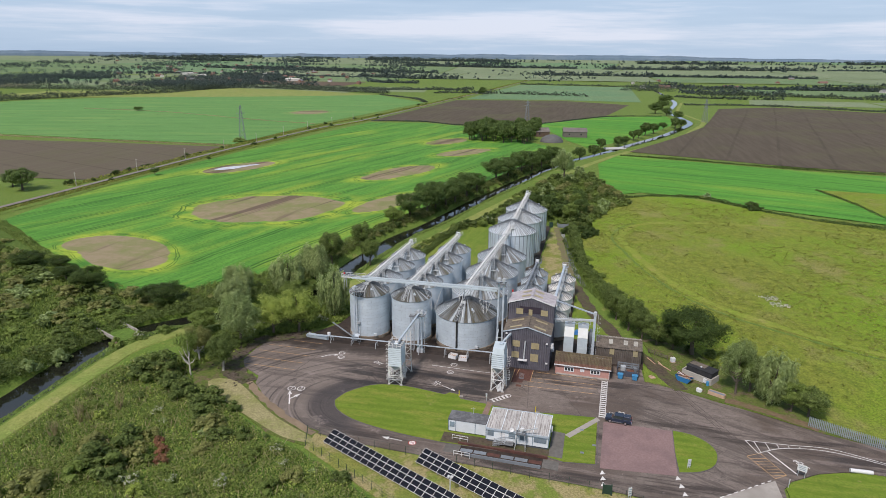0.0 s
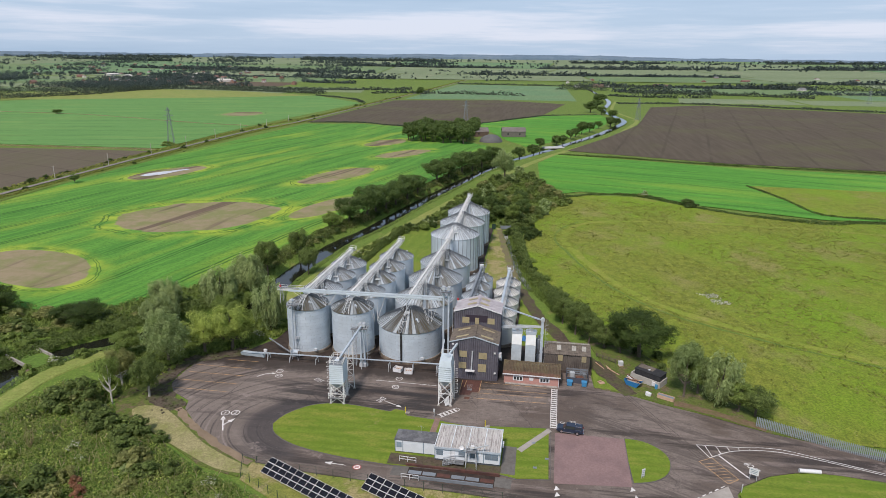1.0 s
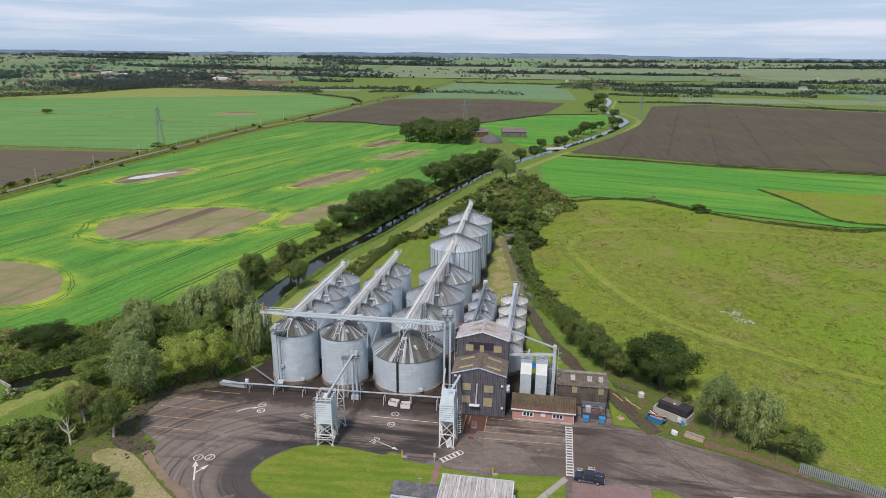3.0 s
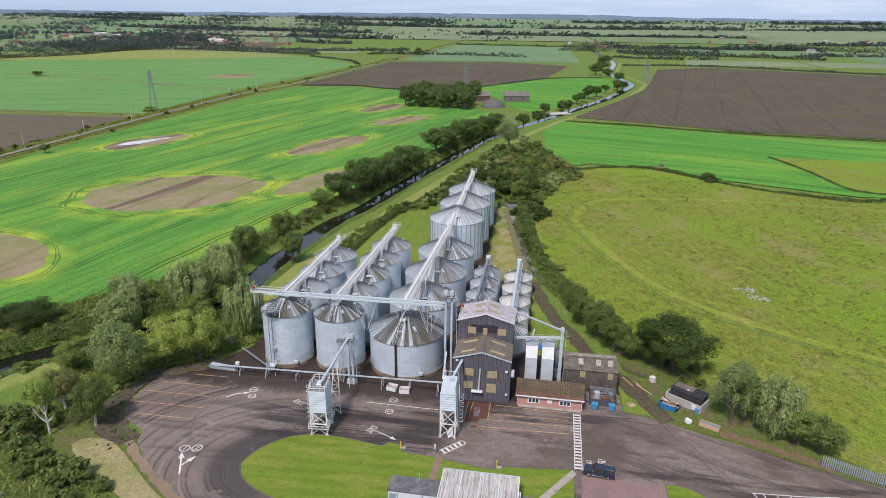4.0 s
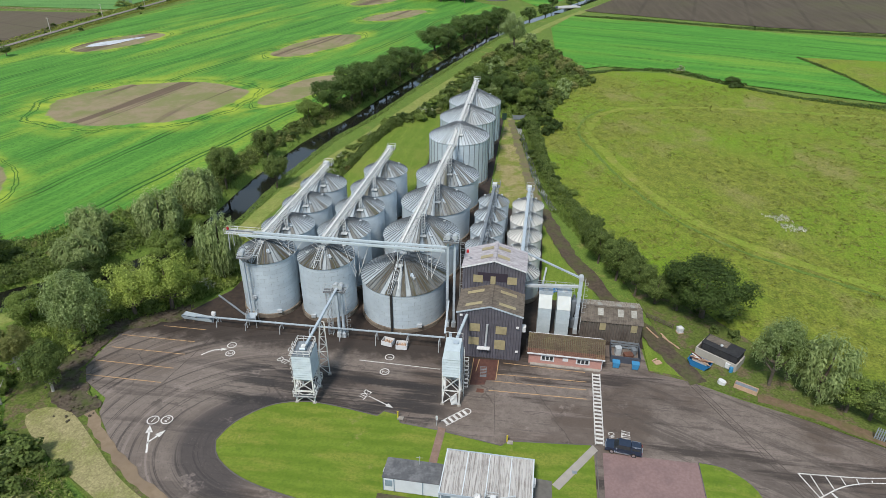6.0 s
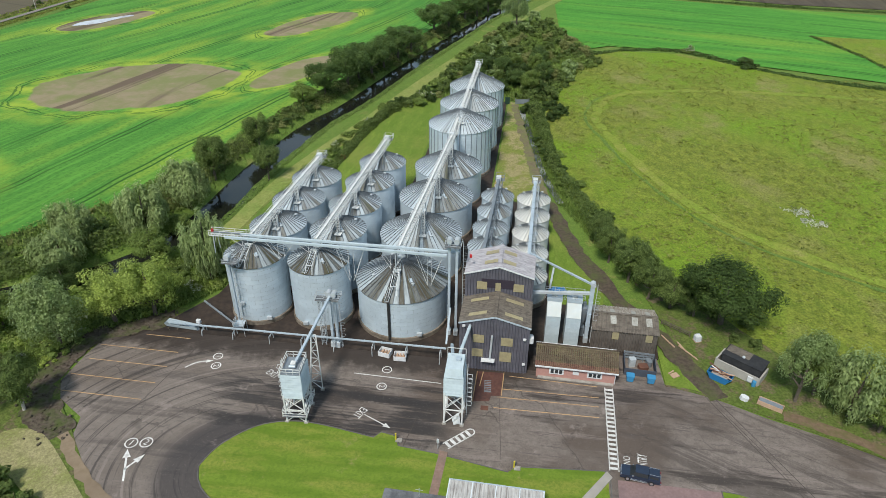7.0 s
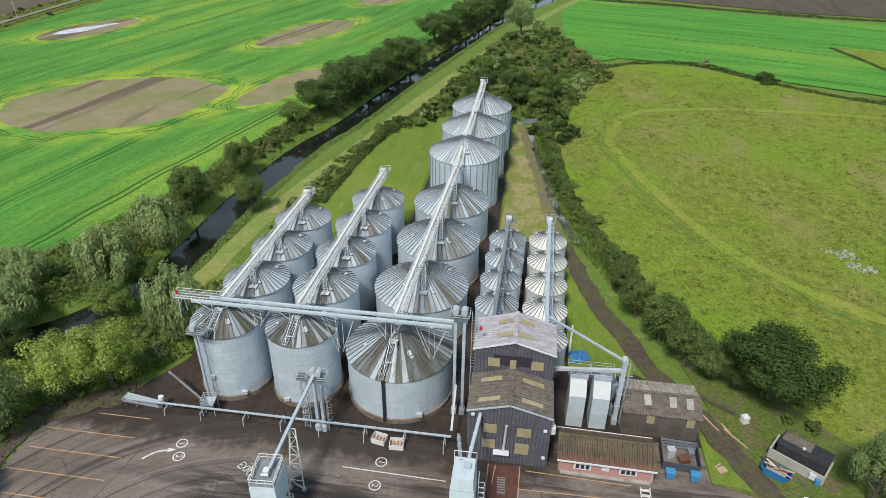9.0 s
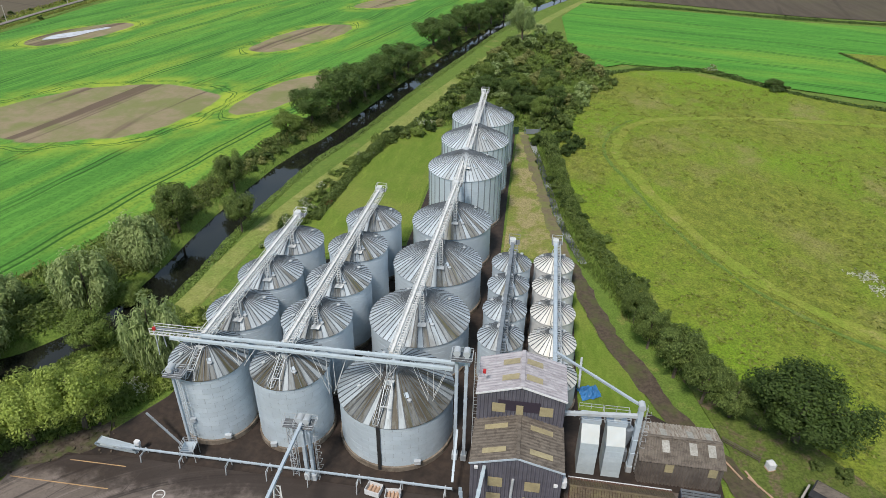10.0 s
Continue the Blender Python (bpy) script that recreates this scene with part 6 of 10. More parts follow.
def shed():
    ob = thing("store_shed", 6.4, 154.0, 0.06, -0.5, "brown corrugated store shed with lichened roof", "shed")
    w, l, eave, ridge = 5.3, 3.4, 4.3, 5.3
    part("wall", corrugated((-w, -l), (w, -l), 0, eave, 0.46, 0.15), clad_brown, ob)
    part("wall", corrugated((w, l), (-w, l), 0, eave, 0.46, 0.15), clad_brown, ob)
    gable = lambda f: eave + (ridge - eave) * (1 - abs(2 * f - 1))
    part("gable_wall", corrugated((w, -l), (w, l), 0, gable, 0.46, 0.15), clad_brown, ob)
    part("gable_wall", corrugated((-w, l), (-w, -l), 0, gable, 0.46, 0.15), clad_brown, ob)
    e = 0.3
    k = (ridge - eave) / l * e
    part("roof", roof_sheet((-w - e, -l - e, eave - k + 0.1), (w + e, -l - e, eave - k + 0.1), (w + e, 0, ridge + 0.1), (-w - e, 0, ridge + 0.1), 0.42, 0.09), roof_brown, ob)
    part("roof", roof_sheet((w + e, l + e, eave - k + 0.1), (-w - e, l + e, eave - k + 0.1), (-w - e, 0, ridge + 0.1), (w + e, 0, ridge + 0.1), 0.42, 0.09), roof_rear, ob)
    part("ridge_cap", Mesh().beam((-w - e, 0, ridge + 0.2), (w + e, 0, ridge + 0.2), 0.45, 0.1), roof_brown, ob)
    pale = surf("pale_translucent_sheet", (0.30, 0.29, 0.26), (0.46, 0.45, 0.41), (0.18, 0.16, 0.12), 3.5, 1.2, 0.5)
    for cx in (-2.0, 1.6, 4.0):
        g = lambda x, f: (x, -l * (1 - f), eave + (ridge - eave) * f + 0.24)
        part("skylight", Mesh().sheet([g(cx - 0.5, 0.35), g(cx + 0.5, 0.35), g(cx + 0.5, 0.85), g(cx - 0.5, 0.85)]), pale, ob)
        g2 = lambda x, f: (x, l * (1 - f), eave + (ridge - eave) * f + 0.24)
        part("skylight", Mesh().sheet([g2(cx + 0.4, 0.4), g2(cx - 0.4, 0.4), g2(cx - 0.4, 0.9), g2(cx + 0.4, 0.9)]), pale, ob)
    for cx in (-1.6, 4.0):
        part("window_sheet", Mesh().box((cx, -l - 0.19, 3.4), (1.1, 0.06, 1.5)), skylight, ob)
    return ob


shed()

cream = surf("cream_sheet", (0.50, 0.545, 0.55), (0.58, 0.61, 0.61), (0.44, 0.45, 0.41), 2.0, 0.5, 0.5)
for x0, x1 in ((-7.1, -4.7), (-3.75, -1.3)):
    ob = thing("grain_drier", (x0 + x1) / 2, 152.6, 0.06, 0, "tall pale blue grain drier column with sloped top", "grain drier", "pair of drier columns")
    w = (x1 - x0) / 2
    for k in range(6):
        part("wall_panel", Mesh().box((0, -1.0, 0.5 + k * 0.98), (2 * w, 1.6, 0.96)), blue_steel, ob)
    part("sloped_top", Mesh().add([(-w, -1.8, 5.95), (w, -1.8, 5.95), (w, -0.2, 8.0), (-w, -0.2, 8.0), (-w, 1.4, 8.0), (w, 1.4, 8.0), (-w, 1.4, 0), (w, 1.4, 0), (-w, -0.2, 0), (w, -0.2, 0), (-w, -0.2, 5.95), (w, -0.2, 5.95)], [(0, 1, 2, 3), (3, 2, 5, 4), (4, 5, 7, 6), (0, 3, 10), (1, 11, 2), (3, 4, 6, 8), (2, 9, 7, 5)]), cream, ob)
    part("top_frame", Mesh().box((0, 0.6, 8.4), (2 * w + 0.2, 1.7, 0.7)), galv, ob)
    part("duct", Mesh().box((0, 0.5, 8.9), (0.9, 0.9, 0.6), bevel=0.1), white_steel, ob)
    rail = Mesh()
    for z in (9.2, 9.7):
        for a, b in (((-w - 0.4, -0.4), (w + 0.4, -0.4)), ((w + 0.4, -0.4), (w + 0.4, 1.8)), ((w + 0.4, 1.8), (-w - 0.4, 1.8))):
            rail.beam((*a, z), (*b, z), 0.05)
    for a in (-w - 0.4, 0, w + 0.4):
        rail.beam((a, -0.4, 8.7), (a, -0.4, 9.7), 0.05).beam((a, 1.8, 8.7), (a, 1.8, 9.7), 0.05)
    part("handrail", rail, galv_bright, ob)
elevator(0.1, 152.4, 12.2, "grey bucket elevator beside the drier", legs=1, gap=1.0, stout=1.5, deck=False)
conveyor((-9.8, 152.0, 9.9), (0.2, 152.4, 10.4), 0.5, "level conveyor from hall to drier", rails=False, walkway=False, head=False, mat=galv_bright)
conveyor((-10.6, 163.5, 10.6), (0.1, 152.6, 12.0), 0.32, "inclined spout from drier elevator to silos", rails=False, walkway=False, head=False, mat=galv, name="chute")
ob = thing("cyclone", -0.6, 154.2, 0.06, 0, "dark cone cyclone behind the drier", "cyclone")
part("cone", Mesh().lathe([(0.15, 2.0), (0.75, 5.0), (0.75, 6.3), (0.3, 6.4), (0.3, 7.2)], 16, True), galv_dark, ob, smooth=True)
part("stand", Mesh().box((0, 0, 1.0), (0.9, 0.9, 2.0)), galv_dark, ob)


# ---- plants ----
def quads_mesh(name, V, mat):
    """A mesh of loose four-cornered leaves from an array (n, 4, 3)."""
    n = len(V)
    me = bpy.data.meshes.new(name)
    me.vertices.add(4 * n)
    me.vertices.foreach_set("co", np.ascontiguousarray(V, np.float32).ravel())
    me.loops.add(4 * n)
    me.loops.foreach_set("vertex_index", np.arange(4 * n, dtype=np.int32))
    me.polygons.add(n)
    me.polygons.foreach_set("loop_start", np.arange(0, 4 * n, 4, dtype=np.int32))
    me.update(calc_edges=True)
    me.materials.append(mat)
    return me


def leaves(rng, P, N, size, long=1.5, jitter=0.8, hang=0.0):
    """Leaf quads at points P that face about along N."""
    n = len(P)
    N = N + rng.normal(0, jitter, (n, 3))
    N /= np.linalg.norm(N, axis=1, keepdims=True) + 1e-9
    T = rng.normal(0, 1, (n, 3))
    T[:, 2] -= hang * 3
    T -= N * (T * N).sum(1, keepdims=True)
    T /= np.linalg.norm(T, axis=1, keepdims=True) + 1e-9
    B = np.cross(N, T)
    s = size * rng.uniform(0.55, 1.3, (n, 1))
    T, B = T * s * long / 2, B * s / 2
    return np.stack([P - T, P - B * 0.9, P + T, P + B * 0.9], 1)


def crown(rng, H, W, n, size, style):
    """Leaf quads of one crown: full, billowing lobes of uneven reach, with gaps between."""
    base = {"round": 0.26, "silver": 0.24, "willow": 0.08, "birch": 0.52, "shrub": 0.0}[style] * H
    lobes = {"round": 58, "silver": 74, "willow": 64, "birch": 34, "shrub": 18}[style]
    cz, hz = (H + base) / 2, (H - base) / 2
    D = rng.normal(0, 1, (lobes, 3))
    D /= np.linalg.norm(D, axis=1, keepdims=True)
    if style == "shrub":
        D[:, 2] = np.abs(D[:, 2])
        cz, hz = 0.12 * H, 0.86 * H
    bumps = rng.normal(0, 1, (7, 3))
    bumps /= np.linalg.norm(bumps, axis=1, keepdims=True)
    reach = 0.78 + 0.34 * np.clip(D @ bumps.T, 0, 1).max(1, keepdims=True) ** 3
    rad = rng.uniform(0.50, 0.86, (lobes, 1)) * reach
    C = D * rad * np.array([W / 2, W / 2, hz])
    if style == "silver":
        C[:, :2] *= (0.98 - 0.50 * np.clip(C[:, 2:] / hz, -1, 1))
    C[:, 2] += cz
    r = rng.uniform(0.15, 0.31, lobes) * W / 2 * {"round": 1.0, "silver": 0.78, "willow": 0.8, "birch": 0.7, "shrub": 1.1}[style]
    pick = rng.choice(lobes, n, p=r ** 2 / (r ** 2).sum())
    d = rng.normal(0, 1, (n, 3))
    d[:, 2] += 0.25
    d /= np.linalg.norm(d, axis=1, keepdims=True)
    shell = rng.uniform(0.0, 1.0, (n, 1)) ** 0.22
    stretch = np.array([1, 1, {"round": 0.82, "silver": 1.7, "willow": 1.9, "birch": 1.2, "shrub": 0.8}[style]])
    P = C[pick] + d * shell * r[pick, None] * stretch * rng.uniform(0.82, 1.18, (n, 1))
    if style == "willow":
        P[:, 2] -= rng.uniform(0, 0.12, n) * H
    P[:, 2] = np.maximum(P[:, 2], 0.04 * H)
    return leaves(rng, P, d + 0.4 * D[pick] + np.array([0, 0, 0.35]), size, 1.6 if style != "willow" else 2.8, 0.36, 1.0 if style == "willow" else 0.0)


def trunk_mesh(rng, H, W, mat, lean=0.0):
    m = Mesh()
    r = 0.028 * H + 0.05
    p = Vector((0, 0, -0.2))
    q = Vector((lean + rng.uniform(-0.3, 0.3), rng.uniform(-0.3, 0.3), 0.38 * H))
    m.tube(p, q, r, r * 0.7, 8)
    m.tube(q, q + Vector((rng.uniform(-0.5, 0.5), rng.uniform(-0.5, 0.5), 0.42 * H)), r * 0.68, r * 0.2, 7)
    for i in range(6):
        a = rng.uniform(0, 6.28)
        s = q * rng.uniform(0.55, 1.0)
        e = s + Vector((math.cos(a) * W * 0.30, math.sin(a) * W * 0.30, H * rng.uniform(0.15, 0.35)))
        k = (s + e) / 2 + Vector((0, 0, -0.04 * H))
        m.tube(s, k, r * 0.42, r * 0.3, 6).tube(k, e, r * 0.3, r * 0.1, 6)
    return m.data("trunk", mat, True)


leaf_willow = leafy("leaves_willow", (0.225, 0.300, 0.105), (0.440, 0.525, 0.230), (0.325, 0.405, 0.152))
KINDS = {
    "dark": ("round", leaf_dark, bark, "dark green broadleaf tree with dense crown"),
    "deep": ("round", leaf_deep, bark, "deep green tree with a ragged leafy crown"),
    "mid": ("round", leaf_mid, bark, "mid green broadleaf tree with loose crown"),
    "light": ("round", leaf_light, bark, "yellow-green tree with spreading crown beside the yard"),
    "silver": ("silver", leaf_silver, bark, "silvery green poplar-like tree with upright plumes"),
    "willow": ("willow", leaf_willow, bark, "grey-green drooping willow with fine leaves"),
    "olive": ("round", leaf_olive, birch_bark, "thin olive tree with bare reddish limbs"),
    "birch": ("birch", leaf_mid, birch_bark, "thin birch with a pale bare trunk"),
    "sallow": ("round", leaf_deep, birch_bark, "broad green tree with a pale leaning trunk"),
}
tree_bank = {}
for k, (style, leaf, barky, label) in KINDS.items():
    tree_bank[k] = []
    for v in range(3):
        rng = np.random.default_rng(100 * len(tree_bank) + v)
        n = {"birch": 2400, "dark": 18000, "light": 14000, "silver": 14000}.get(k, 9500)
        tree_bank[k].append((trunk_mesh(rng, 10, 10, barky), quads_mesh("crown", crown(rng, 10, 10, n, 0.25 * (9500 / max(n, 9500)) ** 0.55, style), leaf)))
far_bank = []
for v in range(4):
    rng = np.random.default_rng(900 + v)
    far_bank.append((trunk_mesh(rng, 10, 10, bark), quads_mesh("crown", crown(rng, 10, 10, 1500, 0.64, "round"), leaf_row)))
row_bank = []
for v in range(4):
    rng = np.random.default_rng(950 + v)
    row_bank.append((trunk_mesh(rng, 10, 10, bark), quads_mesh("crown", crown(rng, 10, 10, 7500, 0.27, "round"), leaf_row)))
count = {"tree": 0, "shrub": 0}


def tree(kind, x, y, H, W, far=False):
    style, leaf, barky, label = KINDS[kind]
    i = count["tree"] = count["tree"] + 1
    trunk, crown_me = far_bank[i % 4] if far else row_bank[i % 4] if y > 262 and kind == "dark" else tree_bank[kind][i % 3]
    ob = thing("tree", x, y, float(height(x, y)), (i * 77) % 360, label, "tree", "trees")
    ob.scale = (W / 10, W / 10, H / 10)
    part("trunk", trunk, None, ob)
    part("crown", crown_me, None, ob)
    return ob


SHRUB = {"deep": (leaf_deep, "deep green bramble and hawthorn bush"), "dark": (leaf_dark, "dark green bramble and hawthorn bush"), "mid": (leaf_mid, "mid green leafy shrub in rough grass"), "light": (leaf_light, "pale yellow-green leafy shrub"), "silver": (leaf_silver, "grey-green willow scrub bush"), "olive": (leaf_olive, "olive hawthorn bush with fading blossom"), "red": (leaf_red, "rusty reddish dying shrub"), "blossom": (leaf_mid, "elder bush with creamy blossom")}
shrub_bank = {}
for k, (leaf, label) in SHRUB.items():
    shrub_bank[k] = []
    for v in range(3):
        rng = np.random.default_rng(50 * len(shrub_bank) + v + 7)
        V = crown(rng, 3, 4, 1200, 0.25, "shrub")
        me = quads_mesh("shrub", V, leaf)
        if k == "blossom":
            me.materials.append(blossom)
            top = V[:, :, 2].mean(1) > 1.3
            me.polygons.foreach_set("material_index", (top & (rng.uniform(0, 1, len(V)) < 0.35)).astype(np.int32))
        shrub_bank[k].append(me)


def shrub(kind, x, y, H, W, mass=None):
    """One bush; with mass, a list, it is kept to be joined into one growth by thicket()."""
    i = count["shrub"] = count["shrub"] + 1
    if mass is not None:
        V = crown(np.random.default_rng(3000 + i % 12), 3, 4, *((1000, 0.27) if y > 283 and x > -56 else (430, 0.41)), "shrub") * np.array([W / 4, W / 4, H / 3])
        a = i * 0.93
        X, Y = V[..., 0] * math.cos(a) - V[..., 1] * math.sin(a), V[..., 0] * math.sin(a) + V[..., 1] * math.cos(a)
        mass.append((kind, np.stack([X + x, Y + y, V[..., 2] + float(height(x, y)) - 0.1], -1)))
        return None
    ob = new("shrub", shrub_bank[kind][i % 3])
    ob.matrix_basis = pose(x, y, float(height(x, y)) - 0.1, 0, 0, (i * 53) % 360)
    ob.scale = (W / 4, W / 4, H / 3)
    return tagged(ob, SHRUB[kind][1], "shrub", "shrubs")


def thicket(mass, label):
    """Joins the bushes of a growth that nobody could count."""
    for kind in sorted({k for k, _ in mass}):
        V = np.concatenate([v for k, v in mass if k == kind])
        solid("scrub", quads_mesh("scrub", V, SHRUB[kind][0]), None, label, "scrub", kind="stuff")


def scatter(rng, poly, gap, most=400):
    xs, ys = [p[0] for p in poly], [p[1] for p in poly]
    out = []
    for _ in range(most * 12):
        x, y = rng.uniform(min(xs), max(xs)), rng.uniform(min(ys), max(ys))
        if inside(np.array([x]), np.array([y]), poly)[0] and all((x - a) ** 2 + (y - b) ** 2 > gap * gap for a, b in out):
            out.append((x, y))
            if len(out) >= most:
                break
    return out


def hedge(pts, W, H, mat, per_m, size, seed, label="unkempt green hedge", step=3.0, name="hedge"):
    """A ragged hedge: leaves on a rounded section whose height wanders."""
    rng = np.random.default_rng(seed)
    line = np.array(curve_through(pts, step))
    seg = np.diff(line, axis=0)
    L = np.hypot(seg[:, 0], seg[:, 1])
    n = int(L.sum() * per_m)
    i = rng.choice(len(L), n, p=L / L.sum())
    t = rng.uniform(0, 1, (n, 1))
    c = line[i] + seg[i] * t
    s = np.stack([-seg[i, 1], seg[i, 0]], 1) / L[i, None]
    along = np.cumsum(np.r_[0, L])[i] + t[:, 0] * L[i]
    k = 0.75 + 0.30 * np.sin(along * 0.55 + seed) * np.sin(along * 0.21) + 0.25 * np.sin(along * 0.083 + 2 * seed)
    k = np.clip(k, 0.3, 1.25)
    a = rng.uniform(0, np.pi, n)
    r = rng.uniform(0, 1, n) ** 0.3
    off = np.cos(a) * r * W / 2 * (0.7 + 0.3 * k)
    z = np.sin(a) * r * H * k
    P = np.stack([c[:, 0] + s[:, 0] * off, c[:, 1] + s[:, 1] * off, z + height(c[:, 0], c[:, 1])], 1)
    N = np.stack([s[:, 0] * np.cos(a), s[:, 1] * np.cos(a), np.sin(a)], 1)
    return solid(name, quads_mesh(name, leaves(rng, P, N, size, 1.5, 0.7), mat), None, label, "hedge", kind="stuff")


def tufts(poly, n, H, W, mat, seed, label, name="tall_grass"):
    """Upright blades in clumps."""
    rng = np.random.default_rng(seed)
    xs, ys = np.array([p[0] for p in poly]), np.array([p[1] for p in poly])
    x, y = rng.uniform(xs.min(), xs.max(), 3 * n), rng.uniform(ys.min(), ys.max(), 3 * n)
    ok = inside(x, y, poly)
    x, y = x[ok][:n], y[ok][:n]
    n = len(x)
    h = H * rng.uniform(0.4, 1.2, n)
    a = rng.uniform(0, 6.283, n)
    w = W * rng.uniform(0.5, 1.2, n)
    lx, ly = rng.normal(0, 0.35, n) * h, rng.normal(0, 0.35, n) * h
    z = height(x, y) - 0.05
    dx, dy = np.cos(a) * w / 2, np.sin(a) * w / 2
    V = np.stack([np.stack([x - dx, y - dy, z], 1), np.stack([x + dx, y + dy, z], 1), np.stack([x + lx + dx * 0.5, y + ly + dy * 0.5, z + h], 1), np.stack([x + lx - dx * 0.5, y + ly - dy * 0.5, z + h * 0.9], 1)], 1)
    return solid(name, quads_mesh(name, V, mat), None, label, "grass", kind="stuff")


def clumps(poly, n, per, H, size, mat, seed, label, name="meadow_growth"):
    """Low mounded clumps of bent grass, thicker in some places than others."""
    rng = np.random.default_rng(seed)
    xs, ys = np.array([p[0] for p in poly]), np.array([p[1] for p in poly])
    x, y = rng.uniform(xs.min(), xs.max(), 8 * n), rng.uniform(ys.min(), ys.max(), 8 * n)
    u = x * 0.85 + y * 0.5
    thick = np.sin(u * 0.13 + np.sin(y * 0.05) * 2) + np.sin(x * 0.061 - y * 0.04) + np.sin(u * 0.41 + x * 0.02)
    ok = inside(x, y, poly) & (thick > rng.uniform(-1.6, 1.8, len(x)))
    x, y = x[ok][:n], y[ok][:n]
    w = np.repeat(rng.uniform(0.4, 1.6, len(x)), per)
    x, y = np.repeat(x, per), np.repeat(y, per)
    k = len(x)
    ox, oy = rng.normal(0, 0.5, k) * w, rng.normal(0, 0.5, k) * w
    hz = H * w * np.exp(-(ox ** 2 + oy ** 2) / (w * w)) * rng.uniform(0.6, 1.1, k)
    P = np.stack([x + ox, y + oy, hz + 0.12], 1)
    N = np.stack([ox * 0.6, oy * 0.6, np.full(k, 1.0)], 1)
    return solid(name, quads_mesh(name, leaves(rng, P, N, size, 2.2, 0.35), mat), None, label, "grass", kind="stuff")


# trees, one by one
for kind, x, y, H, W in (
        ("silver", -89.4, 136.6, 14.6, 12.0), ("light", -84.2, 144.6, 12.0, 12.6), ("light", -78.6, 148.2, 12.8, 12.6), ("willow", -73.5, 161, 16.6, 9.5), ("willow", -96, 176, 12.4, 12.1),
        ("willow", -93.5, 191, 12.4, 12.1), ("willow", -106, 161, 10.4, 12.1), ("deep", -94, 206, 12.4, 10.5), ("deep", -91, 229, 11.8, 9.5), ("deep", -80, 208, 10.0, 7.9), ("mid", -91, 181, 5.5, 7.4),
        ("sallow", -85.8, 122.6, 10.4, 8.2), ("birch", -92, 118.6, 11.6, 6.4), ("olive", -94.8, 126.4, 9.4, 7.6)):
    tree(kind, x, y, H, W)
for kind, x, y, H, W in (
        ("mid", -91, 268, 7.6, 11.0), ("dark", -86, 277, 12.9, 15.2), ("dark", -81, 290, 15.1, 17.1), ("dark", -76, 307, 14.6, 16.5), ("dark", -79, 298, 12.3, 13.4), ("dark", -71, 333, 14.0, 17.1), ("dark", -74, 319, 12.9, 14.6), ("dark", -68, 347, 11.8, 13.4),
        ("dark", -63, 383, 14.6, 19.5), ("dark", -58, 397, 13.4, 15.9), ("dark", -52, 416, 14.6, 18.3), ("dark", -47, 432, 13.4, 15.9), ("dark", -42, 448, 14.0, 15.9), ("dark", -36, 466, 13.4, 15.9), ("silver", -24, 409, 17.9, 15.2)):
    tree(kind, x, y, H, W)
for kind, x, y, H, W in (
        ("dark", 25.0, 161.5, 13.0, 18.0), ("silver", 32.2, 142.4, 13.2, 9.0), ("willow", 39.2, 140.2, 12.0, 9.6), ("deep", 45.6, 136.2, 7.4, 8.6), ("deep", 35.6, 144.4, 9.0, 9.4), ("deep", 9.5, 173, 10.0, 9.0), ("deep", 6.2, 180, 9.4, 7.2), ("deep", 12.8, 167.5, 9.0, 8.0),
        ("deep", 4.6, 187, 8.2, 6.4), ("deep", 16.5, 165, 7.4, 8.0), ("dark", 20.5, 163, 7.5, 8.0), ("mid", 42.5, 137.5, 7.5, 8.0)):
    tree(kind, x, y, H, W)
for x, y, H, W in ((-18, 497, 12, 12.5), (17, 592, 9, 9), (30, 636, 9, 10), (46, 680, 11, 12), (58, 716, 9, 10), (82, 775, 10, 12), (84, 842, 12, 14), (76, 905, 12, 15), (-8, 515, 11, 12), (-3, 548, 10.5, 10), (11, 577, 11, 10.5), (25, 620, 9.5, 10), (37, 659, 14, 14), (73, 749, 12.5, 14), (64, 939, 16, 23), (78, 1010, 14, 20), (89, 1116, 18, 27), (-237, 1262, 18, 17.5), (74, 346, 3.8, 8.0), (-603, 742, 6, 15), (-272, 342, 5.6, 6.5), (-312, 283, 12.7, 18.5), (-326, 290, 9, 14), (-157, 160, 8.8, 13), (-128, 156, 6.4, 15), (-184, 176, 5, 9), (-196, 175, 6, 13), (-172, 166, 5.5, 10)):
    tree("dark", x, y, H, W, far=H > 9 and y > 400)
rng = np.random.default_rng(21)
for x, y in scatter(rng, [(-122, 572), (-66, 562), (-64, 640), (-82, 655), (-116, 630)], 7.5, 60):
    tree("dark", x, y, rng.uniform(13, 18), rng.uniform(11, 15), True)

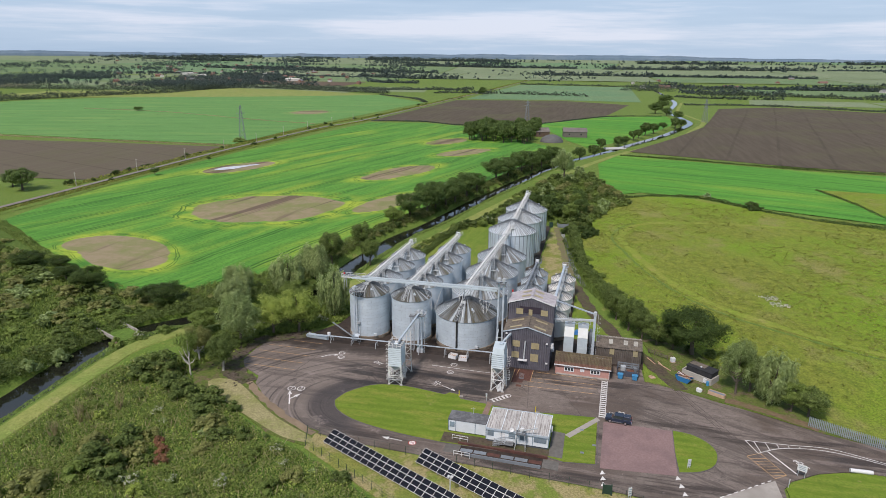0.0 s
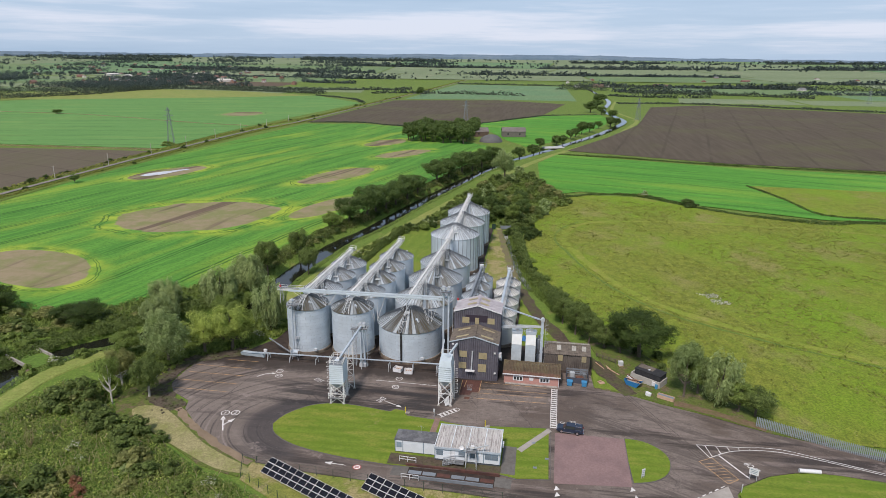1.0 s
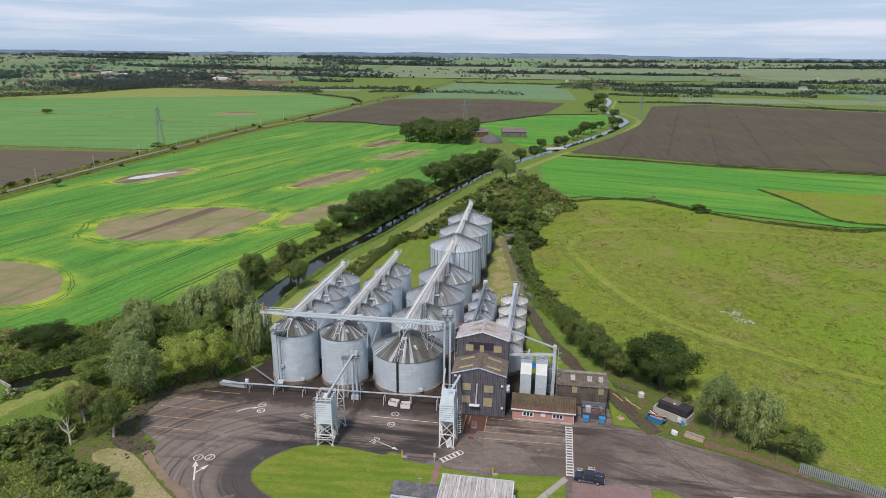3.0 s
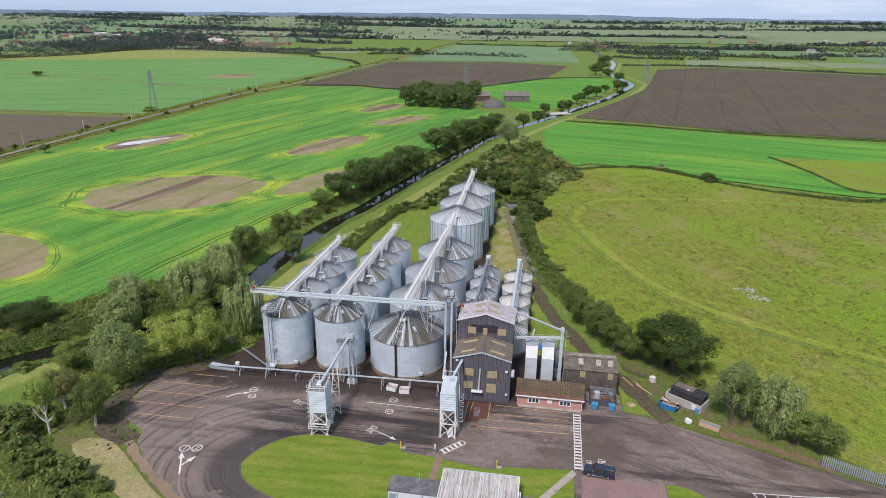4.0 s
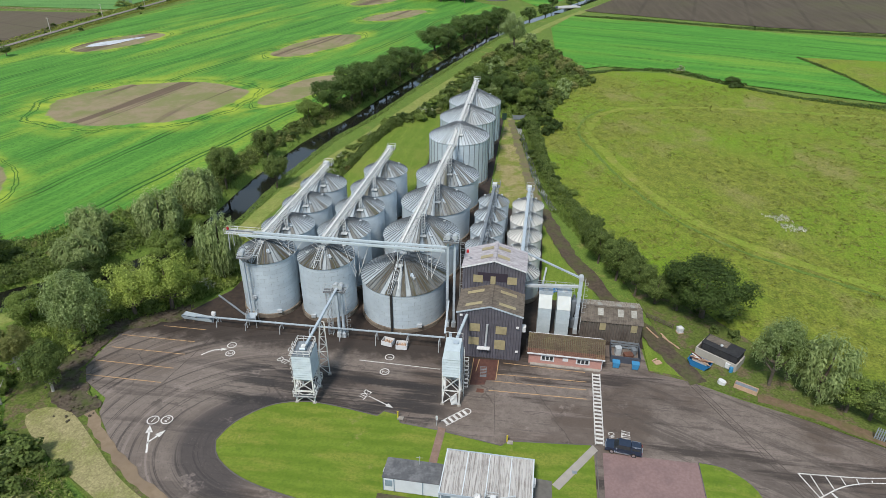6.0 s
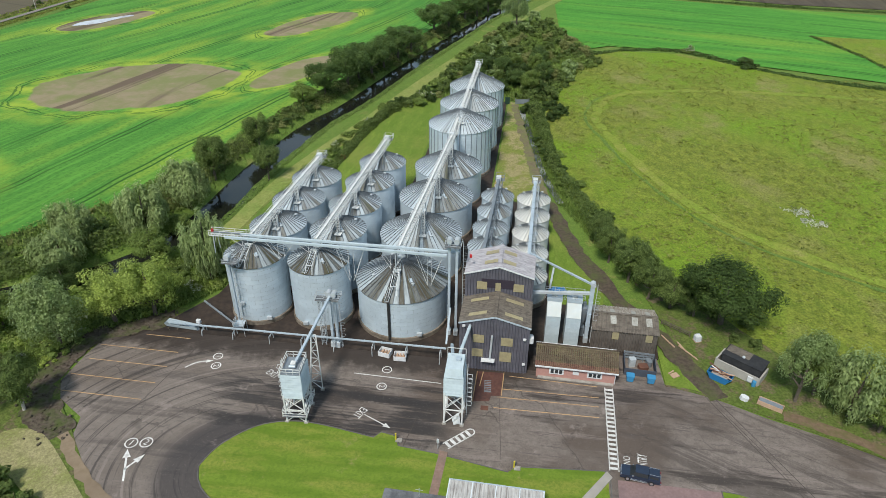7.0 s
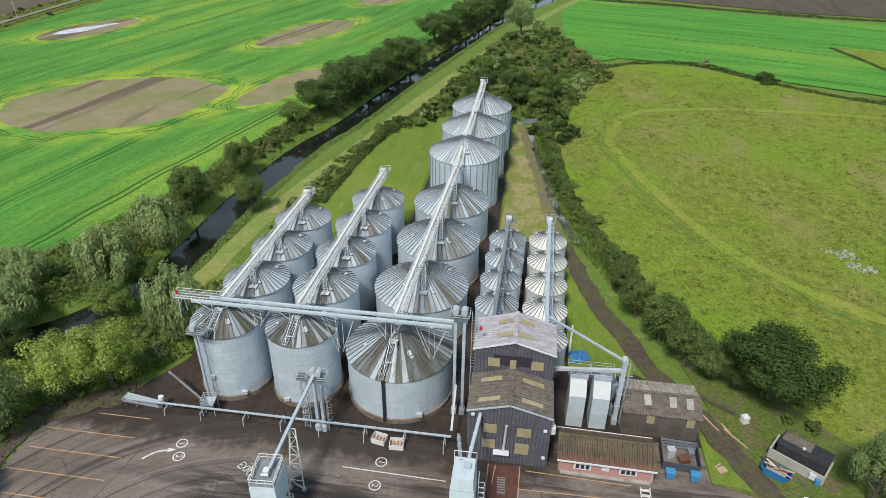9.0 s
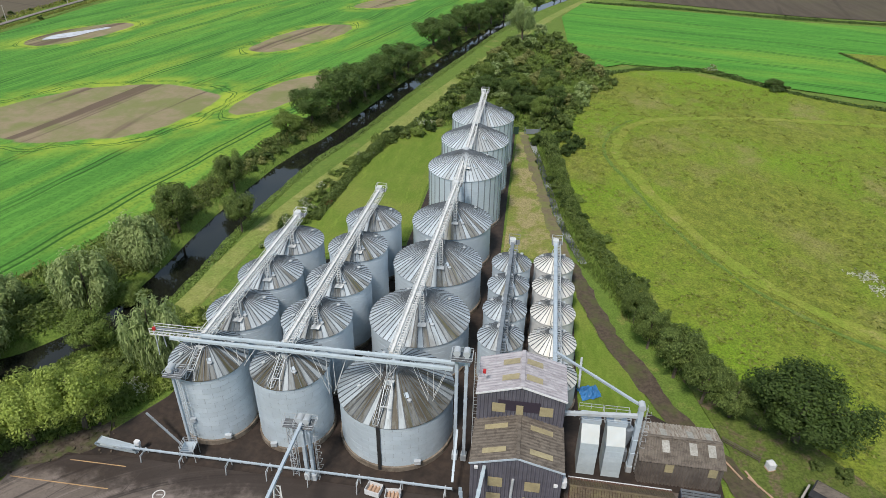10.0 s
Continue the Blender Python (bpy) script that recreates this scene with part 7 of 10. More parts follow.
# scrub west of the yard
rng = np.random.default_rng(5)
NEAR = [(-108, 60), (-110.2, 80), (-110.8, 97), (-111.4, 113), (-109, 126), (-98, 125), (-90, 117), (-87, 112.5), (-79, 110), (-70, 105), (-62, 100.2), (-56, 99), (-53, 97), (-44, 92.5), (-36, 88), (-26, 82), (-10, 66)]
mix = ["deep", "olive", "mid", "deep", "mid", "silver", "blossom"]
for x, y in scatter(rng, NEAR, 5.6, 95):
    s = rng.uniform(1.8, 4.6)
    shrub(rng.choice(mix), x, y, s * rng.uniform(0.40, 0.62), s)
for kind, x, y, H, W in (
        ("deep", -88.5, 84.5, 4.6, 8.4), ("deep", -83.5, 82.0, 4.4, 8.0), ("olive", -92.0, 87.5, 4.0, 7.0), ("deep", -86.0, 89.5, 4.4, 7.8), ("olive", -81.0, 86.5, 4.2, 6.4), ("mid", -88.0, 79.5, 3.8, 6.6), ("deep", -80.0, 79.8, 3.6, 5.4),
        ("red", -78.6, 90.0, 2.8, 3.2), ("red", -76.6, 87.0, 2.6, 3.0), ("red", -80.4, 92.2, 2.4, 3.0), ("olive", -83.0, 93.0, 3.2, 4.6),
        ("olive", -73.7, 99.2, 4.4, 7.6), ("deep", -77.0, 102.2, 4.0, 6.6), ("deep", -70.2, 96.8, 3.4, 5.8), ("deep", -66.0, 98.4, 2.8, 4.6), ("deep", -81.6, 105.4, 3.4, 5.8),
        ("olive", -93.0, 74.0, 4.4, 9.0), ("olive", -98.5, 70.5, 4.0, 7.6), ("mid", -88.0, 70.0, 3.4, 6.0),
        ("deep", -104.0, 117.0, 4.8, 7.6), ("deep", -100.9, 114.4, 5.4, 8.0), ("olive", -97.6, 116.6, 5.0, 7.6), ("deep", -94.6, 114.6, 5.4, 8.0), ("deep", -91.6, 111.4, 3.6, 6.0), ("deep", -88.0, 107.8, 3.2, 5.6),
        ("light", -98.5, 97.2, 2.8, 3.6), ("blossom", -77.5, 80.3, 3.2, 4.6), ("light", -74.6, 78.0, 2.8, 4.2), ("blossom", -71.0, 82.6, 2.6, 3.8), ("blossom", -57.5, 95.6, 2.4, 3.4), ("mid", -61.0, 93.0, 2.8, 4.6), ("olive", -50.0, 88.6, 3.0, 5.0), ("mid", -53.0, 85.0, 2.8, 4.8), ("blossom", -62.0, 84.0, 2.6, 4.0)):
    shrub(kind, x, y, H, W)


def ground_growth(poly, n, H, size, mat, seed, label, name="undergrowth"):
    """Rank herbs and nettles as a rolling mat of small leaves."""
    rng = np.random.default_rng(seed)
    xs, ys = np.array([p[0] for p in poly]), np.array([p[1] for p in poly])
    x, y = rng.uniform(xs.min(), xs.max(), 4 * n), rng.uniform(ys.min(), ys.max(), 4 * n)
    ok = inside(x, y, poly)
    x, y = x[ok][:n], y[ok][:n]
    k = np.zeros(len(x))
    for _ in range(14):
        a, f = rng.uniform(0, 6.283), rng.uniform(0.15, 1.6)
        k += np.sin((x * math.cos(a) + y * math.sin(a)) * f + rng.uniform(0, 6.283)) / 3.7
    k = np.clip(0.5 + 0.4 * k, 0.08, 1.3)
    keep = rng.uniform(0, 1, len(x)) < 0.25 + k
    x, y, k = x[keep], y[keep], k[keep]
    P = np.stack([x, y, height(x, y) + 0.1 + k * H * rng.uniform(0, 1, len(x)) ** 0.4], 1)
    N = np.stack([rng.normal(0, 0.4, len(x)), rng.normal(0, 0.4, len(x)), np.full(len(x), 1.0)], 1)
    return solid(name, quads_mesh(name, leaves(rng, P, N, size, 2.0, 0.45, 0.4), mat), None, label, "undergrowth", kind="stuff")


VIEWED = [(-108, 62), (-110.6, 97), (-111.2, 113), (-109, 125), (-98, 124), (-90, 116.5), (-87, 112), (-79, 109.5), (-70, 104.5), (-62, 99.8), (-53, 96.5), (-44, 92), (-36, 87.5), (-30, 80), (-60, 62)]
ground_growth(VIEWED, 70000, 1.0, 0.26, leaf_herb, 31, "rank nettles and herbs between shrubs")
ground_growth(VIEWED, 22000, 1.3, 0.24, leaf_olive, 37, "olive seeding grass among the scrub")
ground_growth(VIEWED, 9000, 1.4, 0.26, leaf_light, 38, "pale fresh leaves among the scrub")
tufts(VIEWED, 4000, 1.5, 0.12, straw, 32, "dry pale grass stalks among the scrub", "dry_grass")


def bare_sapling(x, y, H):
    """A leafless pale sapling of many upright twigs."""
    rng = np.random.default_rng(int(1000 + x * 7 + y * 3))
    m = Mesh()
    for _ in range(13):
        a, l = rng.uniform(0, 6.28), rng.uniform(0.5, 1.0) * H
        p, q = Vector((rng.normal(0, 0.15), rng.normal(0, 0.15), 0)), Vector((math.cos(a) * 0.16 * H, math.sin(a) * 0.16 * H, l * 0.55))
        e = q + Vector((rng.normal(0, 0.25), rng.normal(0, 0.25), l * 0.45))
        m.tube(p, q, 0.07, 0.045, 5).tube(q, e, 0.045, 0.012, 5)
        for _ in range(3):
            w = q.lerp(e, rng.uniform(0.1, 0.8))
            m.tube(w, w + Vector((rng.normal(0, 0.35), rng.normal(0, 0.35), rng.uniform(0.3, 0.8))), 0.025, 0.008, 4)
    solid("dead_sapling", m, straw, "leafless pale sapling in the scrub", "sapling", "dead saplings", m=pose(x, y, 0.05))


for x, y, H in ((-97, 101, 5.0), (-101.1, 94.7, 4.2), (-99.6, 95.4, 3.8), (-101.8, 88.3, 4.0), (-102.8, 90.0, 3.4), (-103.6, 97.4, 3.6)):
    bare_sapling(x, y, H)

# west of the river
mass = []
ground_growth([(-134, 92), (-131, 112), (-131, 128), (-132, 142), (-124, 156), (-108, 168), (-100, 184), (-97, 212), (-95, 246), (-100, 246), (-107, 212), (-115, 190), (-128, 171), (-142, 163), (-176, 176), (-205, 188), (-205, 110), (-170, 92)], 42000, 1.1, 0.36, leaf_herb, 35, "rank nettles and herbs beside the river")
ground_growth([(-102, 128), (-104, 140), (-90, 158), (-80, 176), (-70, 176), (-70, 158), (-78, 149), (-86, 143.5), (-90, 138), (-91, 127)], 14000, 0.9, 0.26, leaf_herb, 36, "rank weeds beside the yard")
WEST = [(-134, 92), (-132, 128), (-140, 150), (-128, 158), (-150, 160), (-176, 168), (-210, 186), (-262, 214), (-268, 150), (-220, 100)]
for x, y in scatter(rng, WEST, 4.0, 260):
    s = rng.uniform(4.0, 8.5)
    shrub(rng.choice(["silver", "olive", "deep", "mid", "deep", "olive", "blossom"]), x, y, s * rng.uniform(0.4, 0.62), s, mass)
for x, y in scatter(rng, [(-132, 144), (-118, 153), (-104, 168), (-97, 188), (-95, 215), (-92, 246), (-97, 246), (-104, 214), (-112, 188), (-127, 168), (-142, 160)], 2.7, 190):
    s = rng.uniform(2.4, 4.6)
    shrub(rng.choice(["mid", "deep", "deep", "olive"]), x, y, s * rng.uniform(0.35, 0.55), s, mass)
for x, y in scatter(rng, [(-96, 246), (-90, 282), (-80, 320), (-72, 355), (-58, 415), (-34, 480), (-28, 478), (-50, 410), (-66, 345), (-74, 310), (-84, 270), (-91, 240)], 3.0, 170):
    s = rng.uniform(2.6, 5.0)
    shrub(rng.choice(["deep", "dark", "olive"]), x, y, s * rng.uniform(0.45, 0.8), s, mass)
tufts([(-119.5, 88), (-120, 128), (-108, 146), (-92, 163), (-84, 180), (-82, 210), (-77, 250), (-61, 318), (-50, 362), (-53, 362), (-65, 318), (-81, 250), (-86, 210), (-88, 180), (-96, 164), (-110, 148), (-122, 128), (-121, 88)], 7000, 0.8, 0.3, leaf_light, 33, "bright green reeds along the water")
tufts([(-130, 95), (-129, 122), (-126, 138), (-116, 153), (-101, 166), (-93, 180), (-92, 212), (-90, 230), (-85, 256), (-70, 324), (-62, 360), (-66, 361), (-75, 322), (-90, 255), (-95, 228), (-97, 210), (-98, 182), (-106, 170), (-120, 158), (-132, 140), (-134, 95)], 9000, 0.9, 0.3, leaf_mid, 34, "rank green reeds along the water")
# strip between the yard and the river bank
tufts([(-94, 122), (-101, 132), (-96, 145), (-84, 166), (-74, 180), (-67, 178), (-70, 158), (-78, 148), (-88, 141), (-90, 130)], 9000, 0.9, 0.3, leaf_mid, 38, "rank weeds beside the yard")
tufts([(-134, 92), (-132, 128), (-140, 150), (-128, 158), (-97, 186), (-95, 215), (-92, 246), (-99, 246), (-106, 212), (-114, 188), (-128, 168), (-152, 160), (-176, 168), (-210, 186), (-220, 100)], 26000, 1.1, 0.45, leaf_mid, 39, "rank nettles and grass west of the river")
tree("dark", -99, 152, 8.0, 10.0)
tree("mid", -103, 140, 7.0, 9.0)
tree("mid", -88, 165, 8.5, 9.0)
tree("willow", -111, 172, 9.0, 11.0)
for x, y in scatter(rng, [(-94, 124), (-99, 134), (-92, 148), (-82, 164), (-76, 178), (-70, 176), (-72, 160), (-78, 150), (-88, 140), (-90, 130)], 2.4, 95):
    s = rng.uniform(2.2, 4.2)
    shrub(rng.choice(["mid", "deep", "deep", "light", "blossom"]), x, y, s * rng.uniform(0.4, 0.7), s)
# hedge between bank path and the grass behind the silos
for x, y in scatter(rng, [(-74, 200), (-71, 228), (-65, 258), (-58, 280), (-47, 290), (-46, 276), (-58, 270), (-63, 250), (-67.5, 226), (-70, 200)], 2.5, 70):
    s = rng.uniform(2.6, 5.0) * (1.35 if y > 262 else 1.0)
    shrub(rng.choice(["deep", "dark", "mid", "blossom"]), x, y, s * rng.uniform(0.5, 0.8), s)
hedge([(-66, 216), (-64.8, 231), (-63.6, 246), (-61, 262), (-56.5, 276), (-49, 286)], 4.0, 2.6, leaf_deep, 150, 0.34, 71, "leafy hedge beside the bank path")
leaf_bank = leafy("bank_weeds", (0.095, 0.125, 0.032), (0.190, 0.225, 0.070), (0.140, 0.175, 0.045))
hedge([(-100.5, 176), (-98.5, 192), (-98, 212), (-96.5, 230), (-92.5, 256), (-85.5, 279), (-77, 323), (-69, 359), (-53, 425), (-35, 487)], 9.5, 2.0, leaf_bank, 75, 0.45, 72, "tangled olive-green weeds on the river bank")
hedge([(-117.6, 60), (-118.2, 90), (-119.4, 110), (-119.6, 124), (-116, 136), (-107.5, 145), (-94.5, 157), (-83.5, 175), (-81.2, 191), (-80.5, 211), (-79, 228), (-75.5, 252), (-69, 275), (-60.3, 319), (-52, 355), (-37, 421), (-18, 482)], 3.2, 0.8, leaf_reed, 75, 0.32, 73, "bright green reeds and grass at the water")
hedge([(-133, 60), (-134, 92), (-134, 112), (-132, 128), (-126, 146), (-113, 160), (-103, 170), (-99, 180)], 8.5, 2.6, leaf_deep, 130, 0.40, 74, "dense weeds and bushes along the far bank")
hedge([(-104, 136), (-98, 147), (-91, 157), (-84, 168), (-80, 178)], 6.0, 1.8, leaf_mid, 130, 0.36, 75, "rank weeds and saplings behind the yard trees")
# thicket behind the tall silos
THICKET = [(-52, 284), (-46, 304), (-43, 352), (-33, 388), (-25, 415), (-10, 425), (4, 376), (14, 345), (4, 318), (-3, 300), (-6, 286), (-20, 284)]
for x, y in scatter(rng, THICKET, 4.6, 130):
    s = rng.uniform(4.5, 9.5)
    shrub(rng.choice(["deep", "deep", "mid", "deep", "olive", "dark", "silver", "blossom"]), x, y, s * rng.uniform(0.5, 0.85), s, mass)
for x, y in scatter(rng, [(-40, 290), (-42, 340), (-10, 330), (-8, 292)], 10, 14):
    tree(rng.choice(["dark", "mid"]), x, y, rng.uniform(7, 10), rng.uniform(7, 10))
thicket(mass, "dense mixed scrub and bramble growth")
tufts(THICKET, 9000, 1.2, 0.4, leaf_mid, 36, "undergrowth in the thicket")
# hedge along the ditch
hedge([(-12, 280), (-8, 252), (-4.5, 228), (1.5, 207), (4.0, 197), (5.0, 190)], 4.4, 3.8, leaf_deep, 150, 0.32, 41, "ragged green hedge along the ditch")
for x, y in scatter(rng, [(-10, 282), (-6, 250), (-2, 228), (4, 208), (14, 184), (22, 168), (34, 158), (28, 154), (16, 170), (8, 186), (0, 203), (-6, 226), (-10, 250), (-15, 282)], 3.0, 60):
    s = rng.uniform(2.4, 4.4)
    shrub(rng.choice(["deep", "dark", "deep", "mid"]), x, y, s * rng.uniform(0.5, 0.8), s)
for x, y in scatter(rng, [(-15, 276), (-3, 282), (-2, 268), (-12, 262)], 3.0, 10):
    shrub("dark", x, y, 3.6, 5.2)
clumps([(-6, 286), (20, 362), (80, 338), (160, 318), (230, 280), (230, 110), (90, 122), (58, 130), (40, 148), (24, 172), (8, 205), (-2, 230)], 6500, 8, 0.07, 0.40, leaf_meadow, 51, "clumps of tall meadow grass")
tufts([(-17, 270), (-12, 250), (-9, 227), (-3.6, 205), (1.4, 193), (10, 172), (14, 173), (5, 195), (-1, 207), (-6, 229), (-9, 252), (-13, 272)], 9000, 0.9, 0.3, leaf_mid, 52, "weeds along the ditch")
clumps([(49.9, 211.9), (55.5, 212.3), (56.5, 208.5), (51.5, 208.3)], 26, 9, 0.25, 0.30, blossom, 90, "patch of white meadow flowers", "flower_patch")
clumps([(51.9, 206.5), (57.5, 206.9), (58.5, 203.1), (53.5, 202.9)], 26, 9, 0.25, 0.30, blossom, 91, "patch of white meadow flowers", "flower_patch")
# field hedges
hedge([(-700, 756), (-555, 740), (-396, 684), (-314, 664)], 4.0, 0.7, straw, 7, 0.9, 76, "dry grass headland across the beet field")
hedge([(7, 352), (31, 367), (54, 366), (76, 344), (100, 328), (131, 318), (160, 323), (240, 292), (400, 262)], 3.8, 1.4, leaf_row, 26, 0.6, 42, "low ragged field hedge")
shrub("blossom", 55, 366, 3.6, 7.0)
shrub("dark", 75, 345, 4.2, 8.5)
hedge([(12, 519), (60, 509), (131, 488), (228, 474), (420, 440)], 4.2, 1.1, leaf_row, 18, 0.8, 43, "low field hedge on a bank")
hedge([(121, 409), (130, 371), (136, 337), (165, 331)], 3.2, 0.8, leaf_row, 18, 0.7, 44, "weedy ditch line")
hedge([(-280, 225), (-282, 311), (-284, 376), (-285, 470), (-282, 629), (-268, 740)], 5.0, 1.0, leaf_meadow, 14, 0.9, 45, "weedy verge along the line")
hedge([(-297, 300), (-298, 376), (-301, 480), (-300, 640), (-284, 800), (-274, 1100), (-266, 1500), (-258, 2200)], 9.0, 0.9, leaf_meadow, 7, 1.2, 46, "rough grass along the line")
rng = np.random.default_rng(46)
for k in range(64):
    y = 300 + 1300 * rng.uniform(0, 1) ** 1.4
    s = rng.uniform(1.6, 5.5)
    shrub("dark", float(np.interp(y, (300, 376, 480, 640, 800, 1100, 1600), (-297, -298, -301, -300, -284, -274, -264))) + rng.normal(0, 3.0) + (14 if k % 3 == 0 else 0), y, s * 0.7, s)
hedge([(-262, 222), (-209, 192), (-175, 172), (-152, 161), (-138, 158)], 5.0, 2.4, leaf_mid, 60, 0.45, 47, "overgrown field edge")
hedge([(-620, 476), (-440, 476), (-305, 478)], 5.0, 0.9, straw, 8, 0.9, 48, "pale rough grass headland")
hedge([(-265, 716), (-205, 726), (-150, 702), (-80, 738), (0, 866), (70, 895)], 5.0, 1.0, leaf_far, 6, 1.4, 49, "field edge of rough grass")
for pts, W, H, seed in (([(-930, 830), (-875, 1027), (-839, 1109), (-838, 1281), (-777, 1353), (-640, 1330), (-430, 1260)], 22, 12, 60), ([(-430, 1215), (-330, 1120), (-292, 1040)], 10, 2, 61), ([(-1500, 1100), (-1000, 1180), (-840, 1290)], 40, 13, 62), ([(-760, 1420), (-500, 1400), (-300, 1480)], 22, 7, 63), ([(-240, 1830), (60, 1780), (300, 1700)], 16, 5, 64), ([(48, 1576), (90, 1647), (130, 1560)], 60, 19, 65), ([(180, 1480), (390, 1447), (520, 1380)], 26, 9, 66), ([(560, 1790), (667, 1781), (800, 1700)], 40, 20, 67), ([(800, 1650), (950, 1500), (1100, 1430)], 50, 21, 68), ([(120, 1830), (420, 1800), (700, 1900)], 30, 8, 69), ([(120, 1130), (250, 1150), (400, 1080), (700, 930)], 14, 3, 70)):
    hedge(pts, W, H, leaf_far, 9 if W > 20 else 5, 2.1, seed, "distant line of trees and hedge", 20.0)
random.seed(12)
for r, y0 in enumerate((1330, 1520, 1780, 2150, 2650, 3300, 4000)):
    for k in range(5 + r):
        x = random.uniform(-0.95 * y0, 0.62 * y0)
        l = random.uniform(0.06, 0.22) * y0
        if r < 2 and -300 < x < 120:
            continue
        H = random.choice([4, 8, 11, 14]) * (1 + 0.1 * r)
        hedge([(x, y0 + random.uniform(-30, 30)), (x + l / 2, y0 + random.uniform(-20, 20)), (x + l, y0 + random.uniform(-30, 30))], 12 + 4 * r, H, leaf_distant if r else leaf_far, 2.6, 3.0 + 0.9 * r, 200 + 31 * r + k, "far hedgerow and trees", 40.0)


def far_wood(poly, n, H, seed, label, size=3.5, per=26):
    """Many far tree crowns as one mass."""
    rng = np.random.default_rng(seed)
    xs, ys = np.array([p[0] for p in poly]), np.array([p[1] for p in poly])
    x, y = rng.uniform(xs.min(), xs.max(), 4 * n), rng.uniform(ys.min(), ys.max(), 4 * n)
    ok = inside(x, y, poly)
    x, y = x[ok], y[ok]
    rank = np.argsort(-(np.sin(x * 0.011 + y * 0.004) + np.sin(y * 0.017 - x * 0.003) + rng.normal(0, 0.6, len(x))))[:n]
    x, y = np.repeat(x[rank], per), np.repeat(y[rank], per)
    h = np.repeat(rng.uniform(0.5, 1.2, len(x) // per) * H, per)
    d = rng.normal(0, 1, (len(x), 3))
    d /= np.linalg.norm(d, axis=1, keepdims=True)
    P = np.stack([x + d[:, 0] * h * 0.45, y + d[:, 1] * h * 0.45, h * 0.55 + d[:, 2] * h * 0.45 + height(x, y)], 1)
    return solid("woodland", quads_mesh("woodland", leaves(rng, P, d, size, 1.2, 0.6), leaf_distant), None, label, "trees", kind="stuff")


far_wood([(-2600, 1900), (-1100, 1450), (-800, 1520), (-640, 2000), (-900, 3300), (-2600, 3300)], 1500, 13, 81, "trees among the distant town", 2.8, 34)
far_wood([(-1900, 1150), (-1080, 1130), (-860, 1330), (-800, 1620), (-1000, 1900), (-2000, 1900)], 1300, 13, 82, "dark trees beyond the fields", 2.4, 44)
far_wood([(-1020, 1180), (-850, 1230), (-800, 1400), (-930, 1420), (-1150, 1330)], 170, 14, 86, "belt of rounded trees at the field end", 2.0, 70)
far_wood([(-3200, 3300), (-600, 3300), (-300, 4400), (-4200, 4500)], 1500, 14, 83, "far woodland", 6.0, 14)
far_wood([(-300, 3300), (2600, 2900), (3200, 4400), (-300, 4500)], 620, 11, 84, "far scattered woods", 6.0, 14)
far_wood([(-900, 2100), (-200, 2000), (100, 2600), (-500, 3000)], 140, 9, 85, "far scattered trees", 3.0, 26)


# ---- far buildings ----
far_brick = plain("far_brick", (0.30, 0.17, 0.13), 0.9)
far_render = plain("far_render", (0.62, 0.60, 0.56), 0.9)
far_tile = plain("far_roof_tile", (0.22, 0.13, 0.11), 0.9)
far_slate = plain("far_slate", (0.20, 0.20, 0.21), 0.8)
barn_wood = plain("barn_boards", (0.13, 0.09, 0.07), 0.9)
barn_brick = plain("dull_barn_brick", (0.155, 0.140, 0.125), 0.9)
barn_roof = surf("barn_roof", (0.150, 0.138, 0.128), (0.195, 0.180, 0.166), (0.11, 0.075, 0.058), 0.5, 0.15, 0.9)


def house(x, y, w, l, eave, ridge, rz, wall, roof, name="house", label="distant house with pitched roof", chimney=True, windows=2):
    ob = thing(name, x, y, float(height(x, y)), rz, label, name.replace("_", " "), "distant houses" if name == "house" else "")
    m = Mesh().add([(-w, -l, 0), (w, -l, 0), (w, l, 0), (-w, l, 0), (-w, -l, eave), (w, -l, eave), (w, l, eave), (-w, l, eave), (-w, 0, ridge), (w, 0, ridge)], [(0, 1, 5, 4), (1, 2, 6, 9, 5), (2, 3, 7, 6), (3, 0, 4, 8, 7)])
    part("wall", m, wall, ob)
    for s in (-1, 1):
        o = 0.35
        pts = [(-w - o, s * (l + o), eave - 0.2), (w + o, s * (l + o), eave - 0.2), (w + o, 0, ridge + 0.25), (-w - o, 0, ridge + 0.25)]
        r = Mesh().add(pts + [(a, b, c - 0.2) for a, b, c in pts], [(0, 1, 2, 3), (7, 6, 5, 4), (0, 4, 5, 1), (1, 5, 6, 2), (3, 2, 6, 7), (0, 3, 7, 4)])
        part("roof", r, roof, ob)
    if chimney:
        part("chimney", Mesh().box((w * 0.7, 0, ridge + 0.5), (0.8, 0.8, 1.6)), far_brick, ob)
    for k in range(windows):
        part("window", Mesh().box((-w * 0.5 + k * w, -l - 0.03, eave * 0.55), (1.4, 0.08, 1.3)), glass_dark, ob)
    return ob


